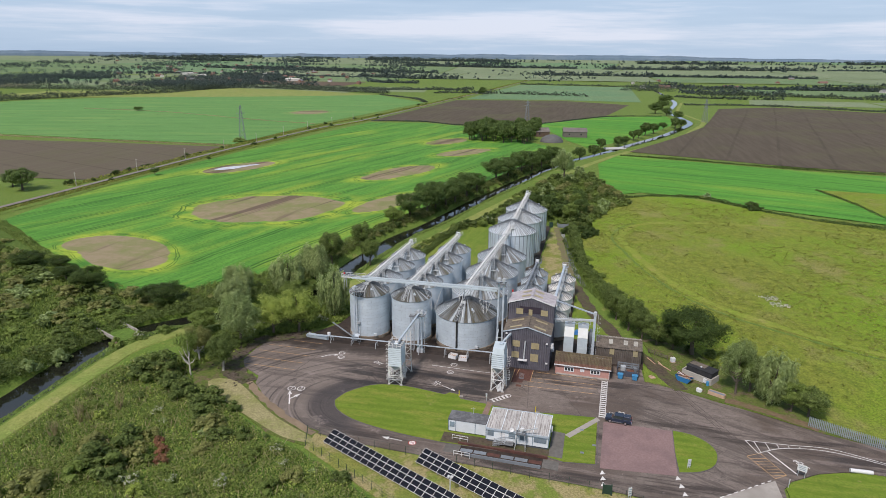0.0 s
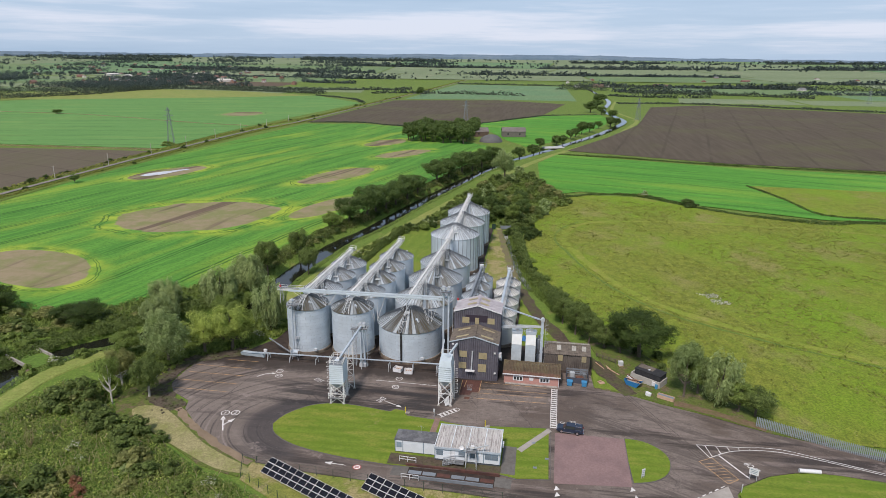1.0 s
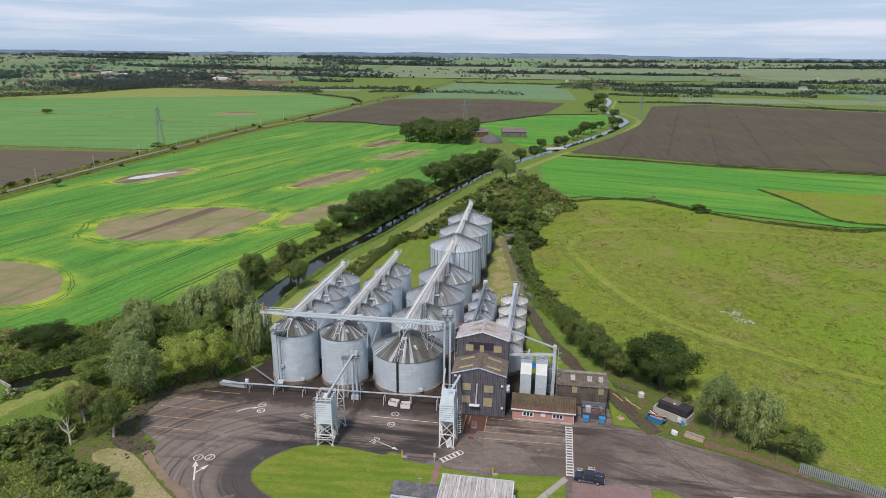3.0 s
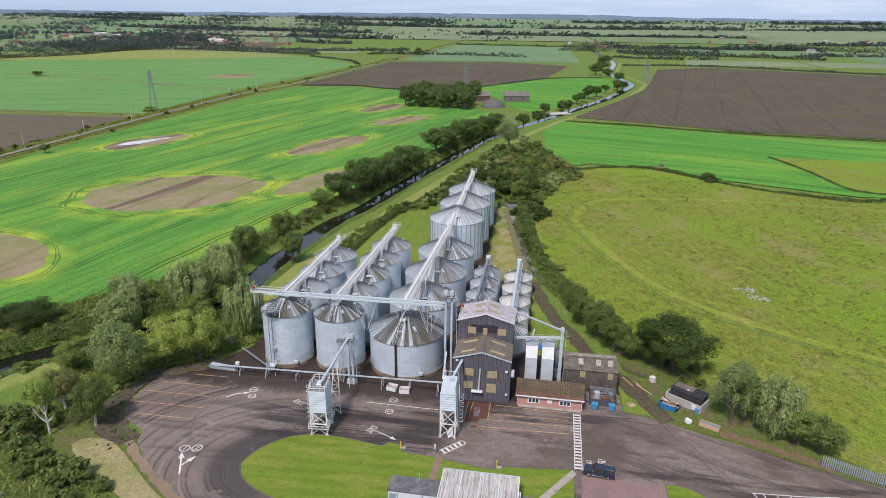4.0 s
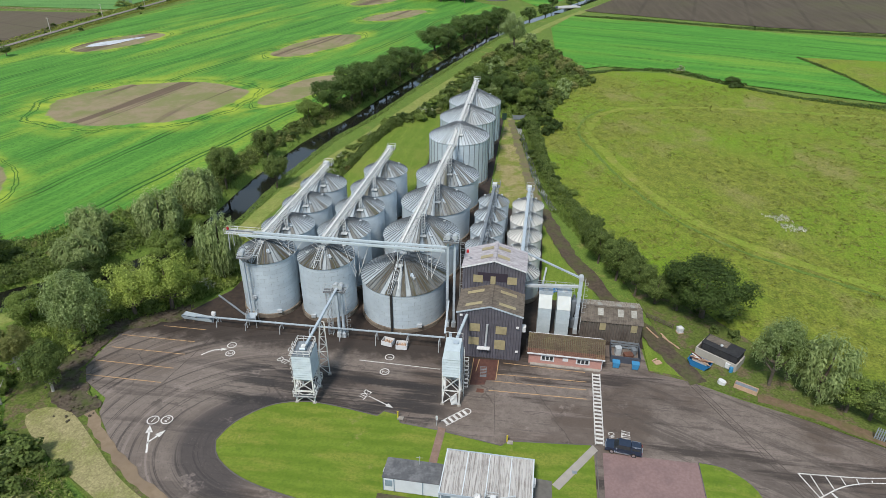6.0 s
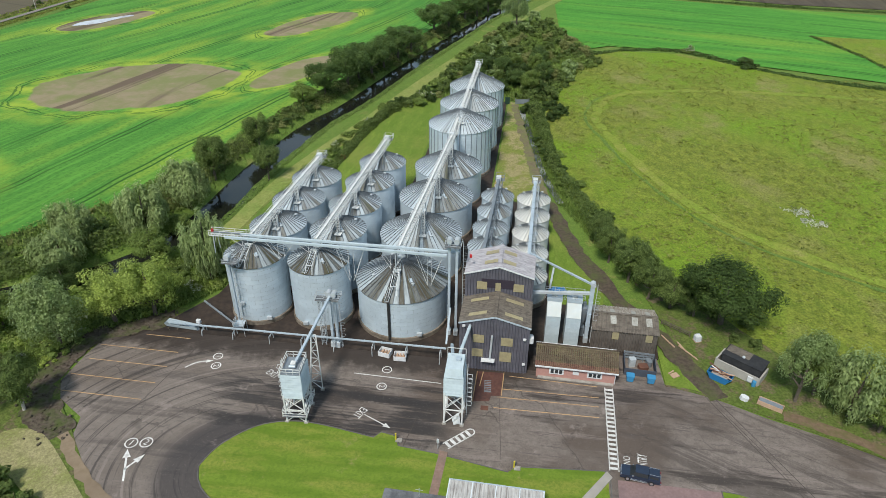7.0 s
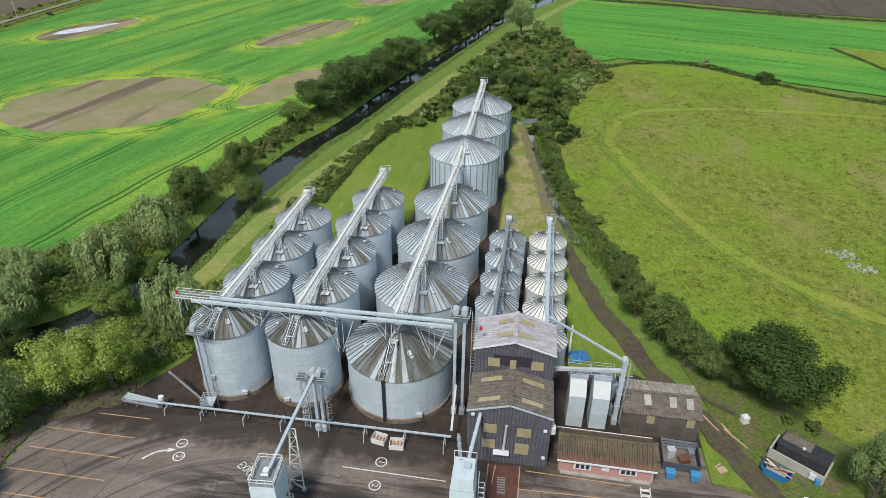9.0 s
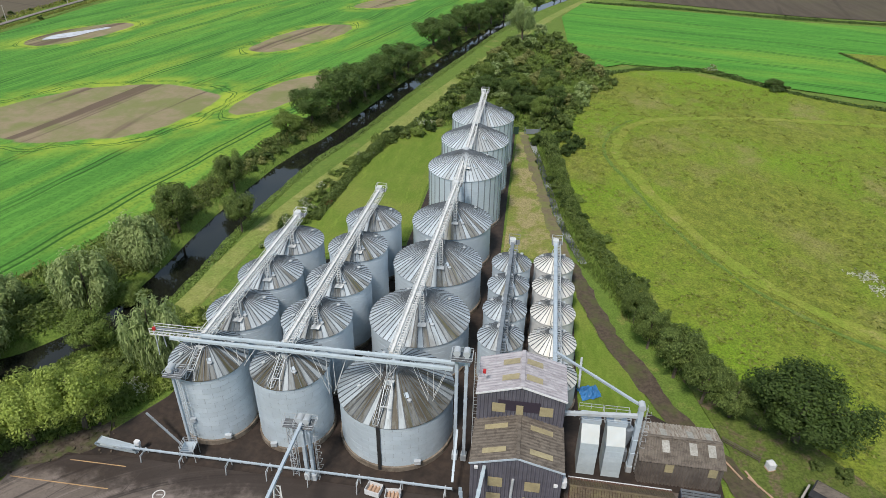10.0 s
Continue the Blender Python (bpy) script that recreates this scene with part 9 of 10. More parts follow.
part("aerial", Mesh().tube((0.6, 1.2, 2.8), (0.6, 1.2, 4.4), 0.03, n=6).tube((0.1, 1.2, 4.1), (1.1, 1.2, 4.1), 0.02, n=6), galv_bright, sc)
wb = thing("weighbridge", -15.7, 104.6, 0.06, -1.5, "long steel lorry weighbridge with low side rails", "weighbridge")
part("deck", Mesh().box((0, 0.6, 0.06), (16, 3.0, 0.12)), silo_apron, wb)
part("side_rail", Mesh().box((0, 2.4, 0.28), (17.5, 0.35, 0.55), bevel=0.05), rust_pad, wb)
part("side_rail", Mesh().box((0.6, -1.1, 0.38), (14.5, 0.18, 0.6)), galv_dark, wb)
for i in range(6):
    part("deck_plate", Mesh().box((-6.6 + 2.65 * i, 0.6, 0.13), (2.4, 1.0, 0.03)), rust_pad if i % 3 == 2 else galv_dark, wb)
for s in (-1, 1):
    part("ramp", Mesh().add([(s * 8, -0.8, 0.12), (s * 8, 2.0, 0.12), (s * 11, 2.0, 0.02), (s * 11, -0.8, 0.02)], [(0, 1, 2, 3)] if s < 0 else [(3, 2, 1, 0)]), asphalt_grey, wb)
br = thing("barrier_rail", -24.2, 108.2, 0.2, -3, "pale tubular barrier rail beside the road", "barrier")
for x in (-1.6, 0, 1.6):
    part("post", Mesh().tube((x, 0, 0), (x, 0, 1.1), 0.05, n=8), white_trim, br)
for z in (0.55, 1.1):
    part("rail", Mesh().tube((-1.6, 0, z), (1.6, 0, z), 0.05, n=8), white_trim, br)
copy_thing(br, pose(-22.8, 103.2, 0.1, 0, 0, -3))

# ---- solar panels ----
pv = Nodes("solar_cell")
pv_x, pv_y, _ = pv.xyz(pv.obj)
cell = pv.step(pv.math("ABSOLUTE", pv.math("SUBTRACT", pv.math("FRACT", pv.math("MULTIPLY", pv_x, 6.0)), 0.5)), 0.46, 0.49)
pv_mat = pv.done(pv.mix(pv.math("MULTIPLY", cell, 0.4), (0.006, 0.007, 0.012), (0.06, 0.065, 0.075)), 0.28, 0.0, 0.25)
pv_panel = Mesh().box((0, 0, 0), (1.57, 0.95, 0.04)).data("solar_panel", pv_mat)
pv_frame = Mesh().box((0, 0, -0.03), (1.68, 1.06, 0.03)).data("panel_frame", galv_pale)
for (x, y, n) in ((-49.8, 100.2, 22), (-30.6, 98.6, 15)):
    ob = thing("solar_array", x, y, 0.12, -25.5, "long tilted row of dark framed solar panels", "solar panels", "solar rows on the slope")
    tilt = pose(0, 0, 0, 26, 0, 0)
    for i in range(n):
        for j in range(3):
            m = Matrix.Translation((0.85 + 1.70 * i, 0, 0.7)) @ tilt @ Matrix.Translation((0, 0.55 + 1.08 * j, 0.03))
            p = part("solar_panel", pv_panel, None, ob, m=m)
            part("panel_frame", pv_frame, None, ob, m=m)
    for i in range(0, n + 1, 3):
        part("post", Mesh().beam((1.7 * i, 0.4, -0.2), (1.7 * i, 0.4, 0.85), 0.1).beam((1.7 * i, 2.6, -0.2), (1.7 * i, 2.6, 1.95), 0.1), galv_dark, ob)


# ---- fences, signs and lamp ----
green_steel = plain("dark_green_steel", (0.025, 0.055, 0.040), 0.5)


def post_fence(pts, gap, H, label, mat=green_steel, wires=3):
    ob = thing("fence", *pts[0], 0.1, 0, label, "fence")
    o = Vector(pts[0])
    post = Mesh().box((0, 0, H / 2), (0.08, 0.08, H)).data("post", mat)
    for p, q in zip(pts[:-1], pts[1:]):
        p, q = Vector(p) - o, Vector(q) - o
        n = max(1, round((q - p).length / gap))
        for i in range(n):
            a = p + (q - p) * i / n
            part("post", post, None, ob, m=Matrix.Translation((a.x, a.y, 0)))
        for k in range(wires):
            part("wire", Mesh().beam((*p, H * (k + 1) / wires - 0.05), (*q, H * (k + 1) / wires - 0.05), 0.02), mat, ob)
    return ob


post_fence([(-54.5, 103.2), (-43, 101.9), (-30, 101.0), (-13, 100.4), (4.5, 99.2), (10, 97.6), (15, 92)], 3.2, 1.9, "thin dark green post and wire fence")
post_fence([(-54.5, 103.2), (-53, 99), (-44, 94.2), (-36, 89.8), (-26, 84)], 2.6, 1.9, "thin dark green fence beside solar panels")
gate = thing("gate_posts", 3.4, 98.9, 0.1, 0, "dark green steel gate posts", "gate")
for dx in (0, 1.4):
    part("post", Mesh().box((dx, 0, 1.1), (0.22, 0.22, 2.2)), green_steel, gate)
part("panel", Mesh().box((0.7, 0, 1.1), (1.2, 0.06, 1.8)), green_steel, gate)
palisade = thing("palisade_fence", 44.6, 132.0, 0.1, 0, "galvanised steel palisade fence along the meadow", "fence")
pale = Mesh().add([(-0.09, 0, 0), (0, -0.03, 0), (0.09, 0, 0), (-0.09, 0, 2.1), (0, -0.03, 2.3), (0.09, 0, 2.1)], [(0, 1, 4, 3), (1, 2, 5, 4)]).data("pale", seam_grey)
PF = [(0, 0), (13, -6.2), (24, -10.6), (48, -17.6), (75, -25)]
for p, q in zip(PF[:-1], PF[1:]):
    p, q = Vector(p), Vector(q)
    n = int((q - p).length / 0.31)
    rz = math.degrees(math.atan2((q - p).y, (q - p).x))
    for i in range(n):
        a = p + (q - p) * i / n
        part("pale", pale, None, palisade, m=pose(a.x, a.y, 0.05, 0, 0, rz))
    for z in (0.5, 1.7):
        part("rail", Mesh().beam((p.x, p.y + 0.06, z), (q.x, q.y + 0.06, z), 0.08), galv_dark, palisade)


def sign(x, y, w, h, z, rz, label, posts=2):
    ob = thing("sign_board", x, y, 0.12, rz, label, "sign", "signs in the yard")
    part("board", Mesh().box((0, 0, z + h / 2), (w, 0.06, h), bevel=0.02), white_trim, ob)
    for i in range(posts):
        dx = (i - (posts - 1) / 2) * w * 0.7
        part("post", Mesh().box((dx, 0.06, (z + h) / 2), (0.08, 0.08, z + h)), galv_bright, ob)
    for i in range(3):
        part("text_bar", Mesh().box((0, -0.04, z + h * (0.25 + 0.25 * i)), (w * 0.7, 0.02, h * 0.08)), cabin_blue, ob)
    return ob


sign(18.8, 110.4, 0.7, 1.5, 0.5, 30, "white upright sign panel on the lawn")
sign(7.9, 99.0, 0.7, 1.6, 0.5, 30, "white upright sign panel by the fence")
sign(38.4, 113.0, 1.6, 1.3, 1.2, -25, "white sign board on two posts")
sign(35.4, 109.0, 0.4, 1.1, 0.6, 60, "narrow white sign beside the road", 1)
sign(-21.9, 124.5, 0.35, 0.8, 1.2, 0, "small white fingerpost on the lawn edge", 1)
bar = thing("barrier_block", 49.5, 117.0, 0.16, 2, "white rounded concrete barrier on the verge", "barrier")
part("block", Mesh().tube((-1.9, 0, 0.35), (1.9, 0, 0.35), 0.38, n=14), white_trim, bar, smooth=True)
lp = thing("flood_lamp", -22.4, 92.2, 0.12, 0, "white post with twin security cameras", "lamp post")
part("post", Mesh().tube((0, 0, 0), (0, 0, 3.6), 0.09, n=10), white_trim, lp)
for s in (-1, 1):
    part("head", Mesh().box((s * 0.3, 0, 3.5), (0.35, 0.45, 0.28), bevel=0.06), white_trim, lp)
yellow = plain("yellow_bollard", (0.60, 0.50, 0.05), 0.5)
for x, y in ((-28.2, 125.2), (-10.9, 122.7)):
    b = thing("bollard", x, y, 0.2, 0, "yellow bollard on a small concrete base", "bollard", "bollards at the lawn edge")
    part("post", Mesh().tube((0, 0, 0), (0, 0, 1.3), 0.12, n=12), yellow, b)
    part("base", Mesh().box((0.45, -0.1, 0.06), (0.9, 0.7, 0.12)), concrete, b)
for x, y in ((1.6, 113.4), (-1.0, 118.3), (-0.6, 110.3)):
    solid("drain_cover", Mesh().box((0, 0, 0.02), (0.7, 0.55, 0.06)), galv_dark, "small grey cover in the lawn", "drain cover", m=pose(x, y, 0.2))


# ---- pickup ----
def pickup(x, y, rz):
    body_c = plain("dark_blue_car_paint", (0.035, 0.050, 0.085), 0.25, 0.3, 0.5)
    tyre_c, chrome = plain("tyre_rubber", (0.02, 0.02, 0.02), 0.8), plain("silver_trim", (0.62, 0.63, 0.65), 0.25, 0.8)
    glass = plain("car_glass", (0.03, 0.035, 0.04), 0.06, 0.0, 0.6)
    ob = thing("pickup_truck", x, y, 0.085, rz, "dark blue double-cab pickup with hard canopy", "car")
    prof = [(-2.6, 0.45), (-2.6, 0.85), (-2.5, 1.0), (-1.5, 1.12), (2.55, 1.15), (2.6, 0.95), (2.62, 0.5)]
    b = Mesh()
    n = len(prof)
    for yy, k in ((-0.91, 1), (0.91, 1)):
        b.v += [(px, yy, pz) for px, pz in prof]
    b.f = [tuple(range(n)), tuple(range(2 * n - 1, n - 1, -1))] + [(i + n, (i + 1) % n + n, (i + 1) % n, i) for i in range(n)]
    part("body", b, body_c, ob)

    def tub(x0, x1, x2, x3, z0, z1, w0, w1):
        return Mesh().add([(x0, -w0, z0), (x1, -w0, z0), (x1, w0, z0), (x0, w0, z0), (x2, -w1, z1), (x3, -w1, z1), (x3, w1, z1), (x2, w1, z1)], [(0, 1, 5, 4), (1, 2, 6, 5), (2, 3, 7, 6), (3, 0, 4, 7), (4, 5, 6, 7)])
    part("cab", tub(-1.45, 0.95, -0.75, 0.9, 1.1, 1.72, 0.86, 0.70), glass, ob)
    part("roof", Mesh().box((0.08, 0, 1.74), (1.75, 1.44, 0.06), bevel=0.1), body_c, ob)
    part("canopy", tub(1.0, 2.55, 1.0, 2.35, 1.12, 1.74, 0.86, 0.72), body_c, ob)
    for s in (-1, 1):
        part("canopy_window", Mesh().add([(1.15, s * 0.85, 1.25), (2.3, s * 0.85, 1.25), (2.2, s * 0.77, 1.6), (1.15, s * 0.77, 1.6)], [(0, 1, 2, 3) if s < 0 else (3, 2, 1, 0)]), glass, ob)
        part("side_step", Mesh().box((-0.2, s * 0.95, 0.4), (2.2, 0.14, 0.08)), chrome, ob)
        part("headlight", Mesh().box((-2.58, s * 0.65, 0.85), (0.12, 0.4, 0.2)), chrome, ob)
        part("tail_light", Mesh().box((2.62, s * 0.8, 0.95), (0.06, 0.2, 0.35)), plain("red_lens", (0.3, 0.02, 0.02), 0.3), ob)
        part("roof_rail", Mesh().beam((1.05, s * 0.62, 1.79), (2.3, s * 0.62, 1.79), 0.05), chrome, ob)
        part("mirror", Mesh().box((-1.05, s * 1.0, 1.2), (0.14, 0.2, 0.16)), chrome, ob)
        for wx in (-1.65, 1.5):
            wh = part("wheel", Mesh().tube((wx, s * 0.95, 0.38), (wx, s * 0.70, 0.38), 0.38, n=20), tyre_c, ob)
            part("rim", Mesh().tube((wx, s * 0.965, 0.38), (wx, s * 0.90, 0.38), 0.24, n=14), chrome, wh)
    part("bumper", Mesh().box((-2.63, 0, 0.55), (0.14, 1.75, 0.25), bevel=0.05), body_c, ob)
    part("bumper", Mesh().box((2.66, 0, 0.5), (0.14, 1.7, 0.2)), chrome, ob)
    part("grille", Mesh().box((-2.62, 0, 0.82), (0.08, 0.8, 0.2)), chrome, ob)
    return ob


pickup(6.3, 123.6, -8)

# ---- bins, skips and small stores east of the office ----
bin_blue = plain("bright_blue_plastic", (0.06, 0.26, 0.48), 0.45)
for x, y in ((6.9, 143.3), (10.2, 143.3)):
    b = thing("wheeled_bin", x, y, 0.06, -4, "bright blue wheeled waste bin with lid", "bin", "blue bins by the shed")
    part("body", Mesh().add([(-0.5, -0.42, 0.15), (0.5, -0.42, 0.15), (0.5, 0.42, 0.15), (-0.5, 0.42, 0.15), (-0.6, -0.5, 1.15), (0.6, -0.5, 1.15), (0.6, 0.5, 1.15), (-0.6, 0.5, 1.15)], [(0, 1, 5, 4), (1, 2, 6, 5), (2, 3, 7, 6), (3, 0, 4, 7), (3, 2, 1, 0)]), bin_blue, b)
    part("lid", Mesh().box((0, 0.02, 1.22), (1.3, 1.1, 0.14), bevel=0.1), bin_blue, b)
    for dx in (-0.45, 0.45):
        part("wheel", Mesh().tube((dx, -0.3, 0.1), (dx, -0.2, 0.1), 0.1, n=10), black_pipe, b)
en = thing("bin_enclosure", 8.7, 146.6, 0.06, -3, "dark panelled enclosure full of scrap parts", "enclosure")
slate_blue = plain("dark_slate_panel", (0.075, 0.085, 0.11), 0.7)
part("front_panel", Mesh().box((0, -2.0, 0.7), (5.0, 0.1, 1.4)), slate_blue, en)
for s in (-1, 1):
    part("side_panel", Mesh().box((s * 2.5, 0, 0.8), (0.1, 4.0, 1.6)), slate_blue, en)
for i in range(3):
    part("back_slat", Mesh().box((0, 2.0, 0.5 + 0.55 * i), (5.0, 0.08, 0.35)), galv_dark, en)
for i in range(4):
    part("back_post", Mesh().box((-2.4 + 1.6 * i, 1.9, 0.95), (0.12, 0.12, 1.9)), galv_dark, en)
for x, y, sx, sy, sz, mt, nm, lb in ((7.6, 147.2, 1.1, 1.0, 1.5, galv_bright, "machine_part", "pale steel machine part in the enclosure"), (9.4, 146.6, 1.6, 1.2, 0.7, rust, "scrap_crate", "rusty crate of scrap"), (10.4, 147.6, 0.8, 1.2, 1.1, galv_dark, "motor", "grey electric motor housing in the enclosure")):
    solid(nm, Mesh().box((0, 0, sz / 2), (sx, sy, sz), bevel=0.15), mt, lb, "scrap", m=pose(x, y, 0.06, 0, 0, 12))
blk = thing("storage_shed", 25.4, 148.6, 0.05, -36, "black timber shed within a block wall", "shed")
grey_block = surf("pale_blockwork", (0.38, 0.36, 0.33), (0.46, 0.44, 0.40), (0.25, 0.23, 0.20), 2.0, 0.5)
tar = surf("black_tarred_sheet", (0.022, 0.023, 0.026), (0.035, 0.036, 0.040), (0.05, 0.05, 0.05), 2.0, 0.6)
part("wall", Mesh().box((0, -1.8, 0.8), (7.2, 0.25, 1.6)), grey_block, blk)
for s in (-1, 1):
    part("wall", Mesh().box((s * 3.6, 0, 0.8), (0.25, 3.6, 1.6)), grey_block, blk)
part("body", Mesh().box((0.2, 0.3, 1.35), (6.4, 3.2, 2.7), bevel=0.1), tar, blk)
part("roof", Mesh().box((0.2, 0.3, 2.76), (6.6, 3.4, 0.12)), tar, blk)
part("roof_moss", Mesh().box((-1.0, 0.9, 2.83), (3.8, 2.0, 0.03)), roof_brown, blk)
part("roof_vent", Mesh().lathe([(0.25, 2.8), (0.25, 3.0), (0.1, 3.1)], 12, True), galv_bright, blk)
part("meter_box", Mesh().box((2.3, -2.05, 0.9), (0.8, 0.4, 0.9), bevel=0.04), white_trim, blk)
solid("water_butt", Mesh().lathe([(0.32, 0), (0.36, 0.5), (0.32, 1.0)], 16, True), bin_blue, "blue plastic barrel against a wall", "barrel", smooth=True, m=pose(26.6, 145.0, 0.05))
sk = thing("waste_skip", 21.5, 145.9, 0.05, -32, "blue skip piled with timber offcuts", "skip")
skip_blue = plain("skip_blue_paint", (0.03, 0.17, 0.38), 0.5)
part("body", Mesh().add([(-1.2, -0.85, 0), (1.2, -0.85, 0), (1.2, 0.85, 0), (-1.2, 0.85, 0), (-1.9, -0.9, 1.2), (1.9, -0.9, 1.2), (1.9, 0.9, 1.2), (-1.9, 0.9, 1.2)], [(0, 1, 5, 4), (1, 2, 6, 5), (2, 3, 7, 6), (3, 0, 4, 7), (3, 2, 1, 0)]), skip_blue, sk)
part("rim", Mesh().beam((-1.9, -0.9, 1.2), (1.9, -0.9, 1.2), 0.1).beam((-1.9, 0.9, 1.2), (1.9, 0.9, 1.2), 0.1).beam((-1.9, -0.9, 1.2), (-1.9, 0.9, 1.2), 0.1).beam((1.9, -0.9, 1.2), (1.9, 0.9, 1.2), 0.1), skip_blue, sk)
random.seed(3)
part("rubble", Mesh().box((0, 0, 0.75), (2.6, 1.5, 0.8), bevel=0.2), surf("rubble", (0.30, 0.27, 0.24), (0.45, 0.42, 0.40), (0.15, 0.12, 0.1), 4.0, 1.5), sk)
for i in range(14):
    a = random.uniform(-0.5, 0.5)
    c = Vector((random.uniform(-1.1, 1.1), random.uniform(-0.5, 0.5), 1.25 + 0.04 * i))
    d = Vector((math.cos(a), math.sin(a), random.uniform(-0.15, 0.2))) * random.uniform(0.6, 1.3)
    part("plank", Mesh().beam(c - d, c + d, random.uniform(0.12, 0.3), 0.06), random.choice([wood, wood, white_trim, rust]), sk)
ibc = thing("water_tank", 19.8, 155.6, 0.05, 20, "white caged plastic tank under the trees", "tank")
part("tank", Mesh().box((0, 0, 0.65), (1.0, 1.0, 1.0), bevel=0.12), white_trim, ibc)
part("pallet", Mesh().box((0, 0, 0.08), (1.15, 1.05, 0.16)), wood, ibc)
for z in (0.3, 0.6, 0.9, 1.18):
    for a, b in (((-0.53, -0.53), (0.53, -0.53)), ((0.53, -0.53), (0.53, 0.53)), ((0.53, 0.53), (-0.53, 0.53)), ((-0.53, 0.53), (-0.53, -0.53))):
        part("cage_bar", Mesh().beam((*a, z), (*b, z), 0.03), galv_bright, ibc)

pl = thing("timber_trough", 28.0, 140.6, 0.06, -28, "long raw timber crate on the grass", "crate")
for s in (-1, 1):
    part("side", Mesh().box((0, s * 0.55, 0.4), (3.6, 0.08, 0.8)), wood, pl)
    part("end", Mesh().box((s * 1.8, 0, 0.4), (0.08, 1.1, 0.8)), wood, pl)
part("contents", Mesh().box((0, 0, 0.45), (3.4, 1.0, 0.5), bevel=0.1), galv_dark, pl)
solid("feed_bag", Mesh().box((0, 0, 0.35), (1.3, 0.9, 0.7), bevel=0.3), white_trim, "white bulk bag lying on the grass", "bag", m=pose(24.3, 141.6, 0.06, 0, 8, -30))
for x, y, l, a in ((14.6, 154.5, 3.6, 120), (17.6, 151.8, 4.2, 128), (16.8, 153.2, 2.8, 115), (13.9, 146.2, 1.2, 40)):
    solid("timber_pole", Mesh().beam((-l / 2, 0, 0.15), (l / 2, 0, 0.2), 0.2, 0.16), wood, "weathered timber pole lying on the verge", "timber", m=pose(x, y, 0.08, 0, 0, a))
solid("pallet_scrap", Mesh().box((0, 0, 0.08), (1.3, 1.0, 0.16), bevel=0.05), wood, "broken pallet on scruffy grass", "pallet", m=pose(14.4, 145.6, 0.1, 0, 0, 30))
for x, y, rz in ((-33.9, 143.6, -12), (-31.2, 143.0, 4)):
    c = thing("potato_crate", x, y, 0.1, rz, "white open crate with broken boards", "crate", "white crates by the silo")
    for s in (-1, 1):
        part("side", Mesh().box((0, s * 0.75, 0.5), (2.0, 0.08, 0.9)), white_trim, c)
        part("end", Mesh().box((s * 1.0, 0, 0.5), (0.08, 1.5, 0.9)), white_trim, c)
    part("base", Mesh().box((0, 0, 0.1), (2.0, 1.5, 0.12)), wood, c)
    for i in range(3):
        part("slat", Mesh().box((-0.5 + 0.5 * i, 0.1, 0.45), (0.2, 1.2, 0.08)), wood, c)
ho = thing("intake_hopper", -71.5, 145.4, 0.1, -6, "low galvanised intake trough at the pipe end", "hopper")
part("trough", Mesh().add([(-3.4, -0.8, 0.9), (3.0, -0.5, 0.9), (3.0, 0.5, 0.9), (-3.4, 0.8, 0.9), (-3.2, -0.5, 0.1), (2.9, -0.3, 0.1), (2.9, 0.3, 0.1), (-3.2, 0.5, 0.1)], [(0, 4, 5, 1), (1, 5, 6, 2), (2, 6, 7, 3), (3, 7, 4, 0), (4, 7, 6, 5)]), blue_steel, ho)
part("lid", Mesh().box((-0.3, 0, 0.93), (5.8, 1.0, 0.06)), galv, ho)
part("motor", Mesh().box((3.2, 0.2, 1.9), (0.8, 0.6, 0.6), bevel=0.1), white_trim, ho)
part("stand", Mesh().beam((3.0, 0, 0), (3.2, 0.2, 1.8), 0.14).beam((3.8, 0.4, 0), (3.2, 0.2, 1.8), 0.14), galv_bright, ho)
# roof stairs and black seam on the front silos
for x, y, R, h, rise in ((-59.65, 153.5, 5.33, 12.2, 2.65), (-47.84, 153.8, 5.34, 11.95, 2.62), (-33.1, 155.5, 8.15, 8.3, 4.4)):
    st = thing("roof_ladder", x, y, 0.1, -8, "pale steel ladder and hoop up the silo roof", "ladder", "roof ladders")
    y0, y1 = -R - 0.1, -0.9
    f = lambda yy: h + rise * (1 - (-yy) / R) + 0.25
    for s in (-0.35, 0.35):
        part("stringer", Mesh().beam((s, y0, f(y0)), (s, y1, f(y1)), 0.08), galv_bright, st)
        part("handrail", Mesh().beam((s, y0, f(y0) + 0.9), (s, y0 * 0.35, f(y0 * 0.35) + 0.9), 0.05), galv_bright, st)
        for k in range(4):
            yy = y0 * (1 - 0.2 * k)
            part("rail_post", Mesh().beam((s, yy, f(yy)), (s, yy, f(yy) + 0.9), 0.05), galv_bright, st)
    for k in range(10):
        yy = y0 + (y1 - y0) * k / 10
        part("rung", Mesh().beam((-0.35, yy, f(yy)), (0.35, yy, f(yy)), 0.06), galv_bright, st)
solid("silo_downpipe", Mesh().box((0, 0, 4.2), (0.45, 0.25, 8.0)).beam((0, 0, 8.2), (0.25, 7.0, 12.6), 0.5, 0.2), black_pipe, "black cable duct down the front silo", "duct", m=pose(-33.9, 147.2, 0.15, 0, 0, 4))
for x, y, z in ((-56.5, 148.9, 1.4), (-49.5, 148.4, 1.4), (-28.8, 148.2, 1.5), (-60.8, 148.0, 4.8)):
    solid("silo_hatch", Mesh().box((0, 0, 0), (0.9, 0.5, 0.6), bevel=0.08), galv_bright, "small galvanised hatch on a silo wall", "hatch", m=pose(x, y, z, 0, 0, 10))
red_lamp = plain("red_lamp", (0.5, 0.03, 0.03), 0.4)
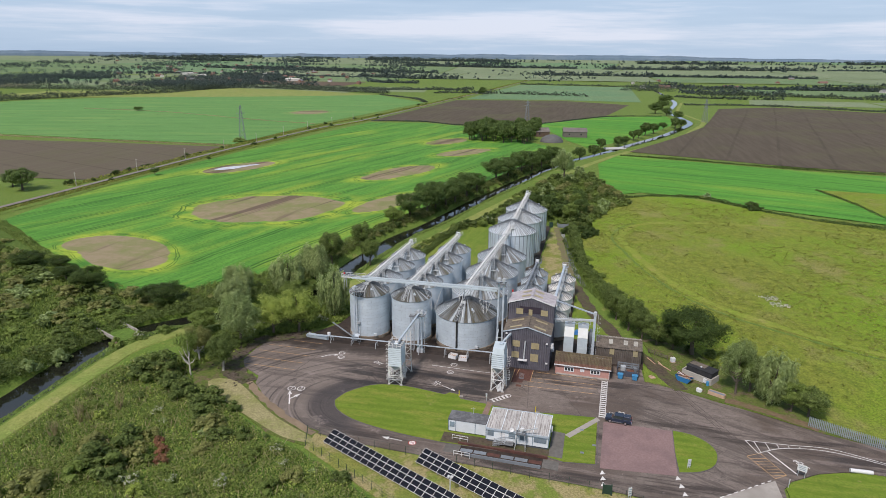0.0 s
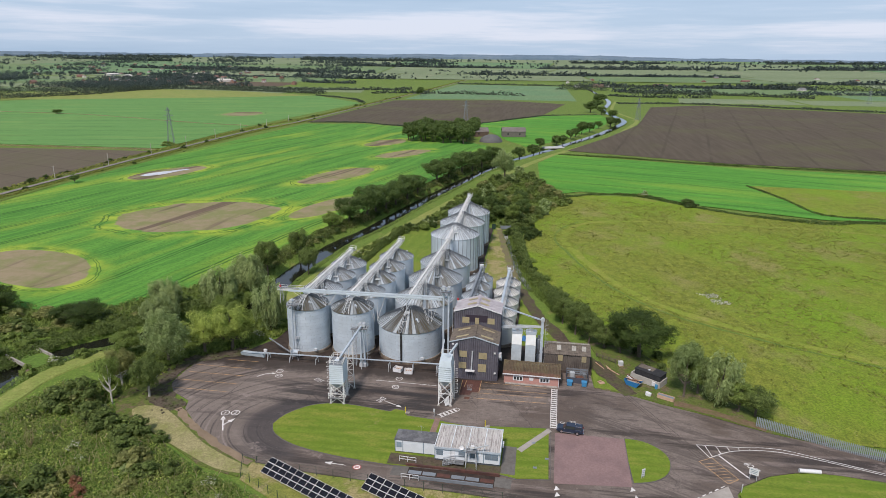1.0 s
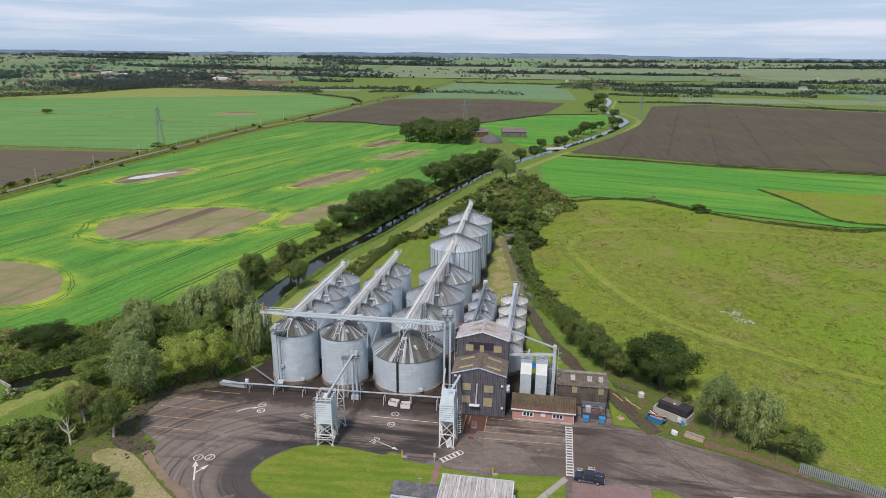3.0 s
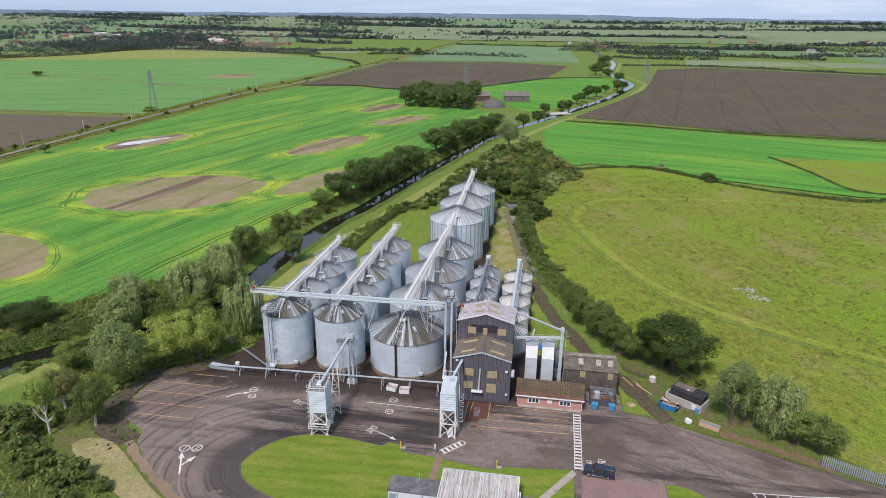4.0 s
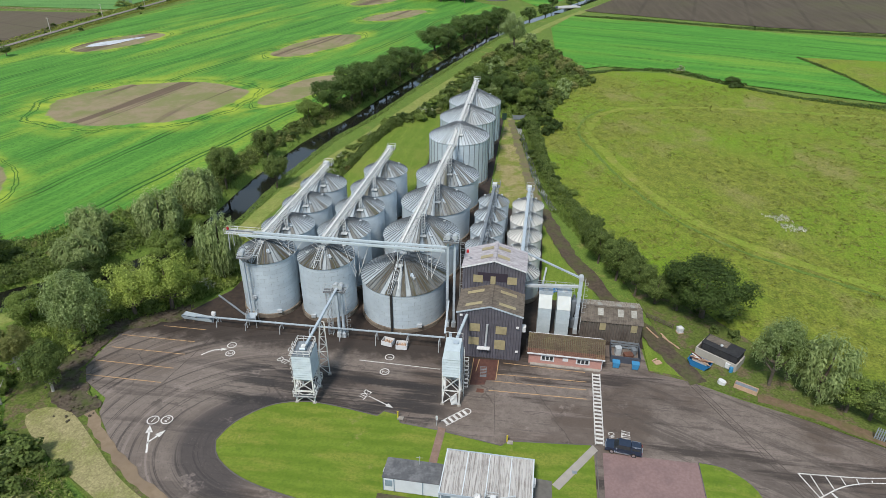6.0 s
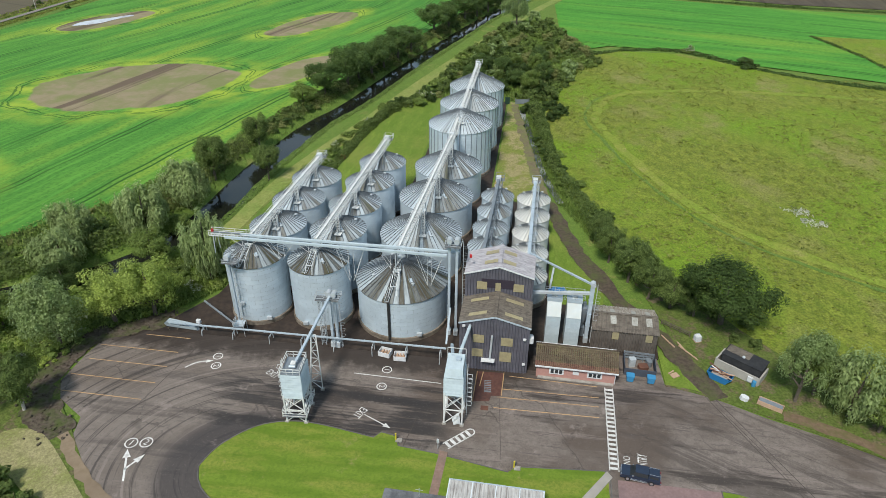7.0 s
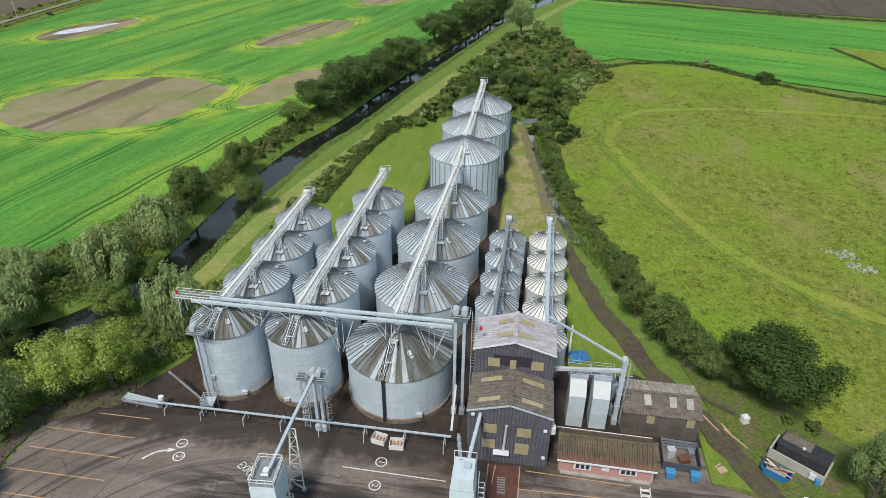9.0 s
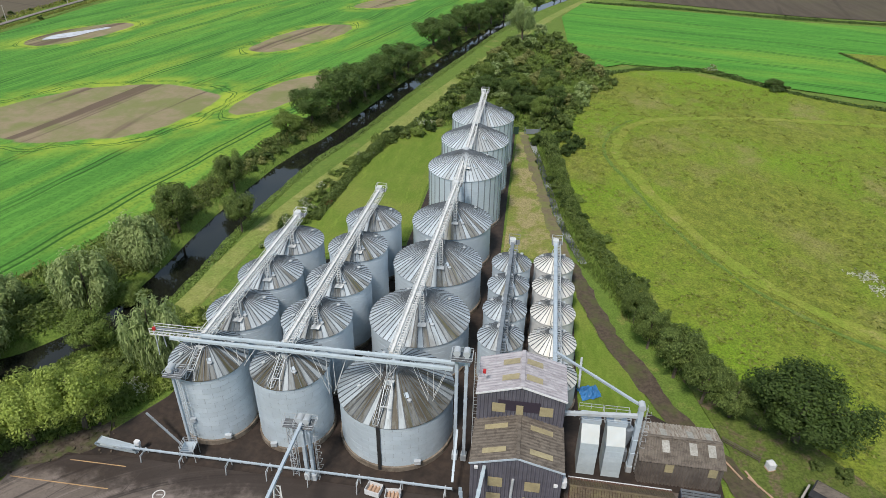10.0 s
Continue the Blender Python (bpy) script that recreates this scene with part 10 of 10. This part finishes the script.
for x, y, z in ((-66.4, 152.6, 16.6), (-20.4, 150.6, 16.8)):
    b = thing("warning_beacon", x, y, z - 0.9, 0, "red warning beacon on a short post", "beacon", "red beacons")
    part("post", Mesh().tube((0, 0, 0), (0, 0, 0.9), 0.04, n=8), galv_bright, b)
    part("lamp", Mesh().box((0, 0, 1.05), (0.4, 0.4, 0.45), bevel=0.08), red_lamp, b)
tarp_mesh, rng = Mesh(), np.random.default_rng(8)
for i in range(9):
    for j in range(9):
        tarp_mesh.v.append((0.42 * (i - 4) + rng.normal(0, 0.08), 0.36 * (j - 4) + rng.normal(0, 0.08), max(0.03, 0.95 * math.exp(-((i - 4) ** 2 + (j - 4) ** 2) / 9) + rng.normal(0, 0.11))))
tarp_mesh.f = [(9 * i + j, 9 * i + 9 + j, 9 * i + 10 + j, 9 * i + j + 1) for i in range(8) for j in range(8)]
solid("tarpaulin", tarp_mesh, plain("blue_tarpaulin", (0.05, 0.20, 0.46), 0.4), "crumpled bright blue tarpaulin on the grass", "tarpaulin", m=pose(-4.4, 167.0, 0.12, 0, 0, 20))
conveyor((-5.3, 175.0, 0.55), (-6.1, 167.5, 0.55), 0.34, "grey auger tube lying behind the driers", rails=False, walkway=False, head=False, name="auger", mat=galv_bright)
for x, y, w in ((-65.0, 225.5, 1.3), (-65.2, 226.0, 1.0)):
    solid("clay_heap", Mesh().lathe([(w, -0.05), (w * 0.85, 0.35), (w * 0.45, 0.75), (w * 0.08, 0.9)], 9, True), plain("orange_clay", (0.32, 0.13, 0.07), 0.95), "small heap of orange clay by the hedge", "heap", "clay heaps", m=pose(x, y, 0.1, 0, 0, 30 * w))
gr = thing("compound_gate", -17.8, 281.5, 0.1, 8, "dark green compound gate and panel", "gate")
part("panel", Mesh().box((-3.4, 0, 1.2), (1.6, 0.08, 2.4)), green_steel, gr)
part("gate_leaf", Mesh().box((1.8, 0, 0.9), (4.2, 0.06, 1.6)), galv_dark, gr)
for x in (-0.6, 4.1):
    part("post", Mesh().box((x, 0, 1.1), (0.2, 0.2, 2.2)), galv_dark, gr)
fg = thing("field_gate", 14.2, 159.6, 0.05, -35, "weathered timber post and rail fence", "fence")
for i in range(4):
    part("post", Mesh().box((1.8 * i, 0, 0.6), (0.14, 0.14, 1.2)), bark, fg)
for z in (0.4, 0.75, 1.05):
    part("rail", Mesh().beam((0, 0, z), (5.4, 0, z), 0.08, 0.12), bark, fg)
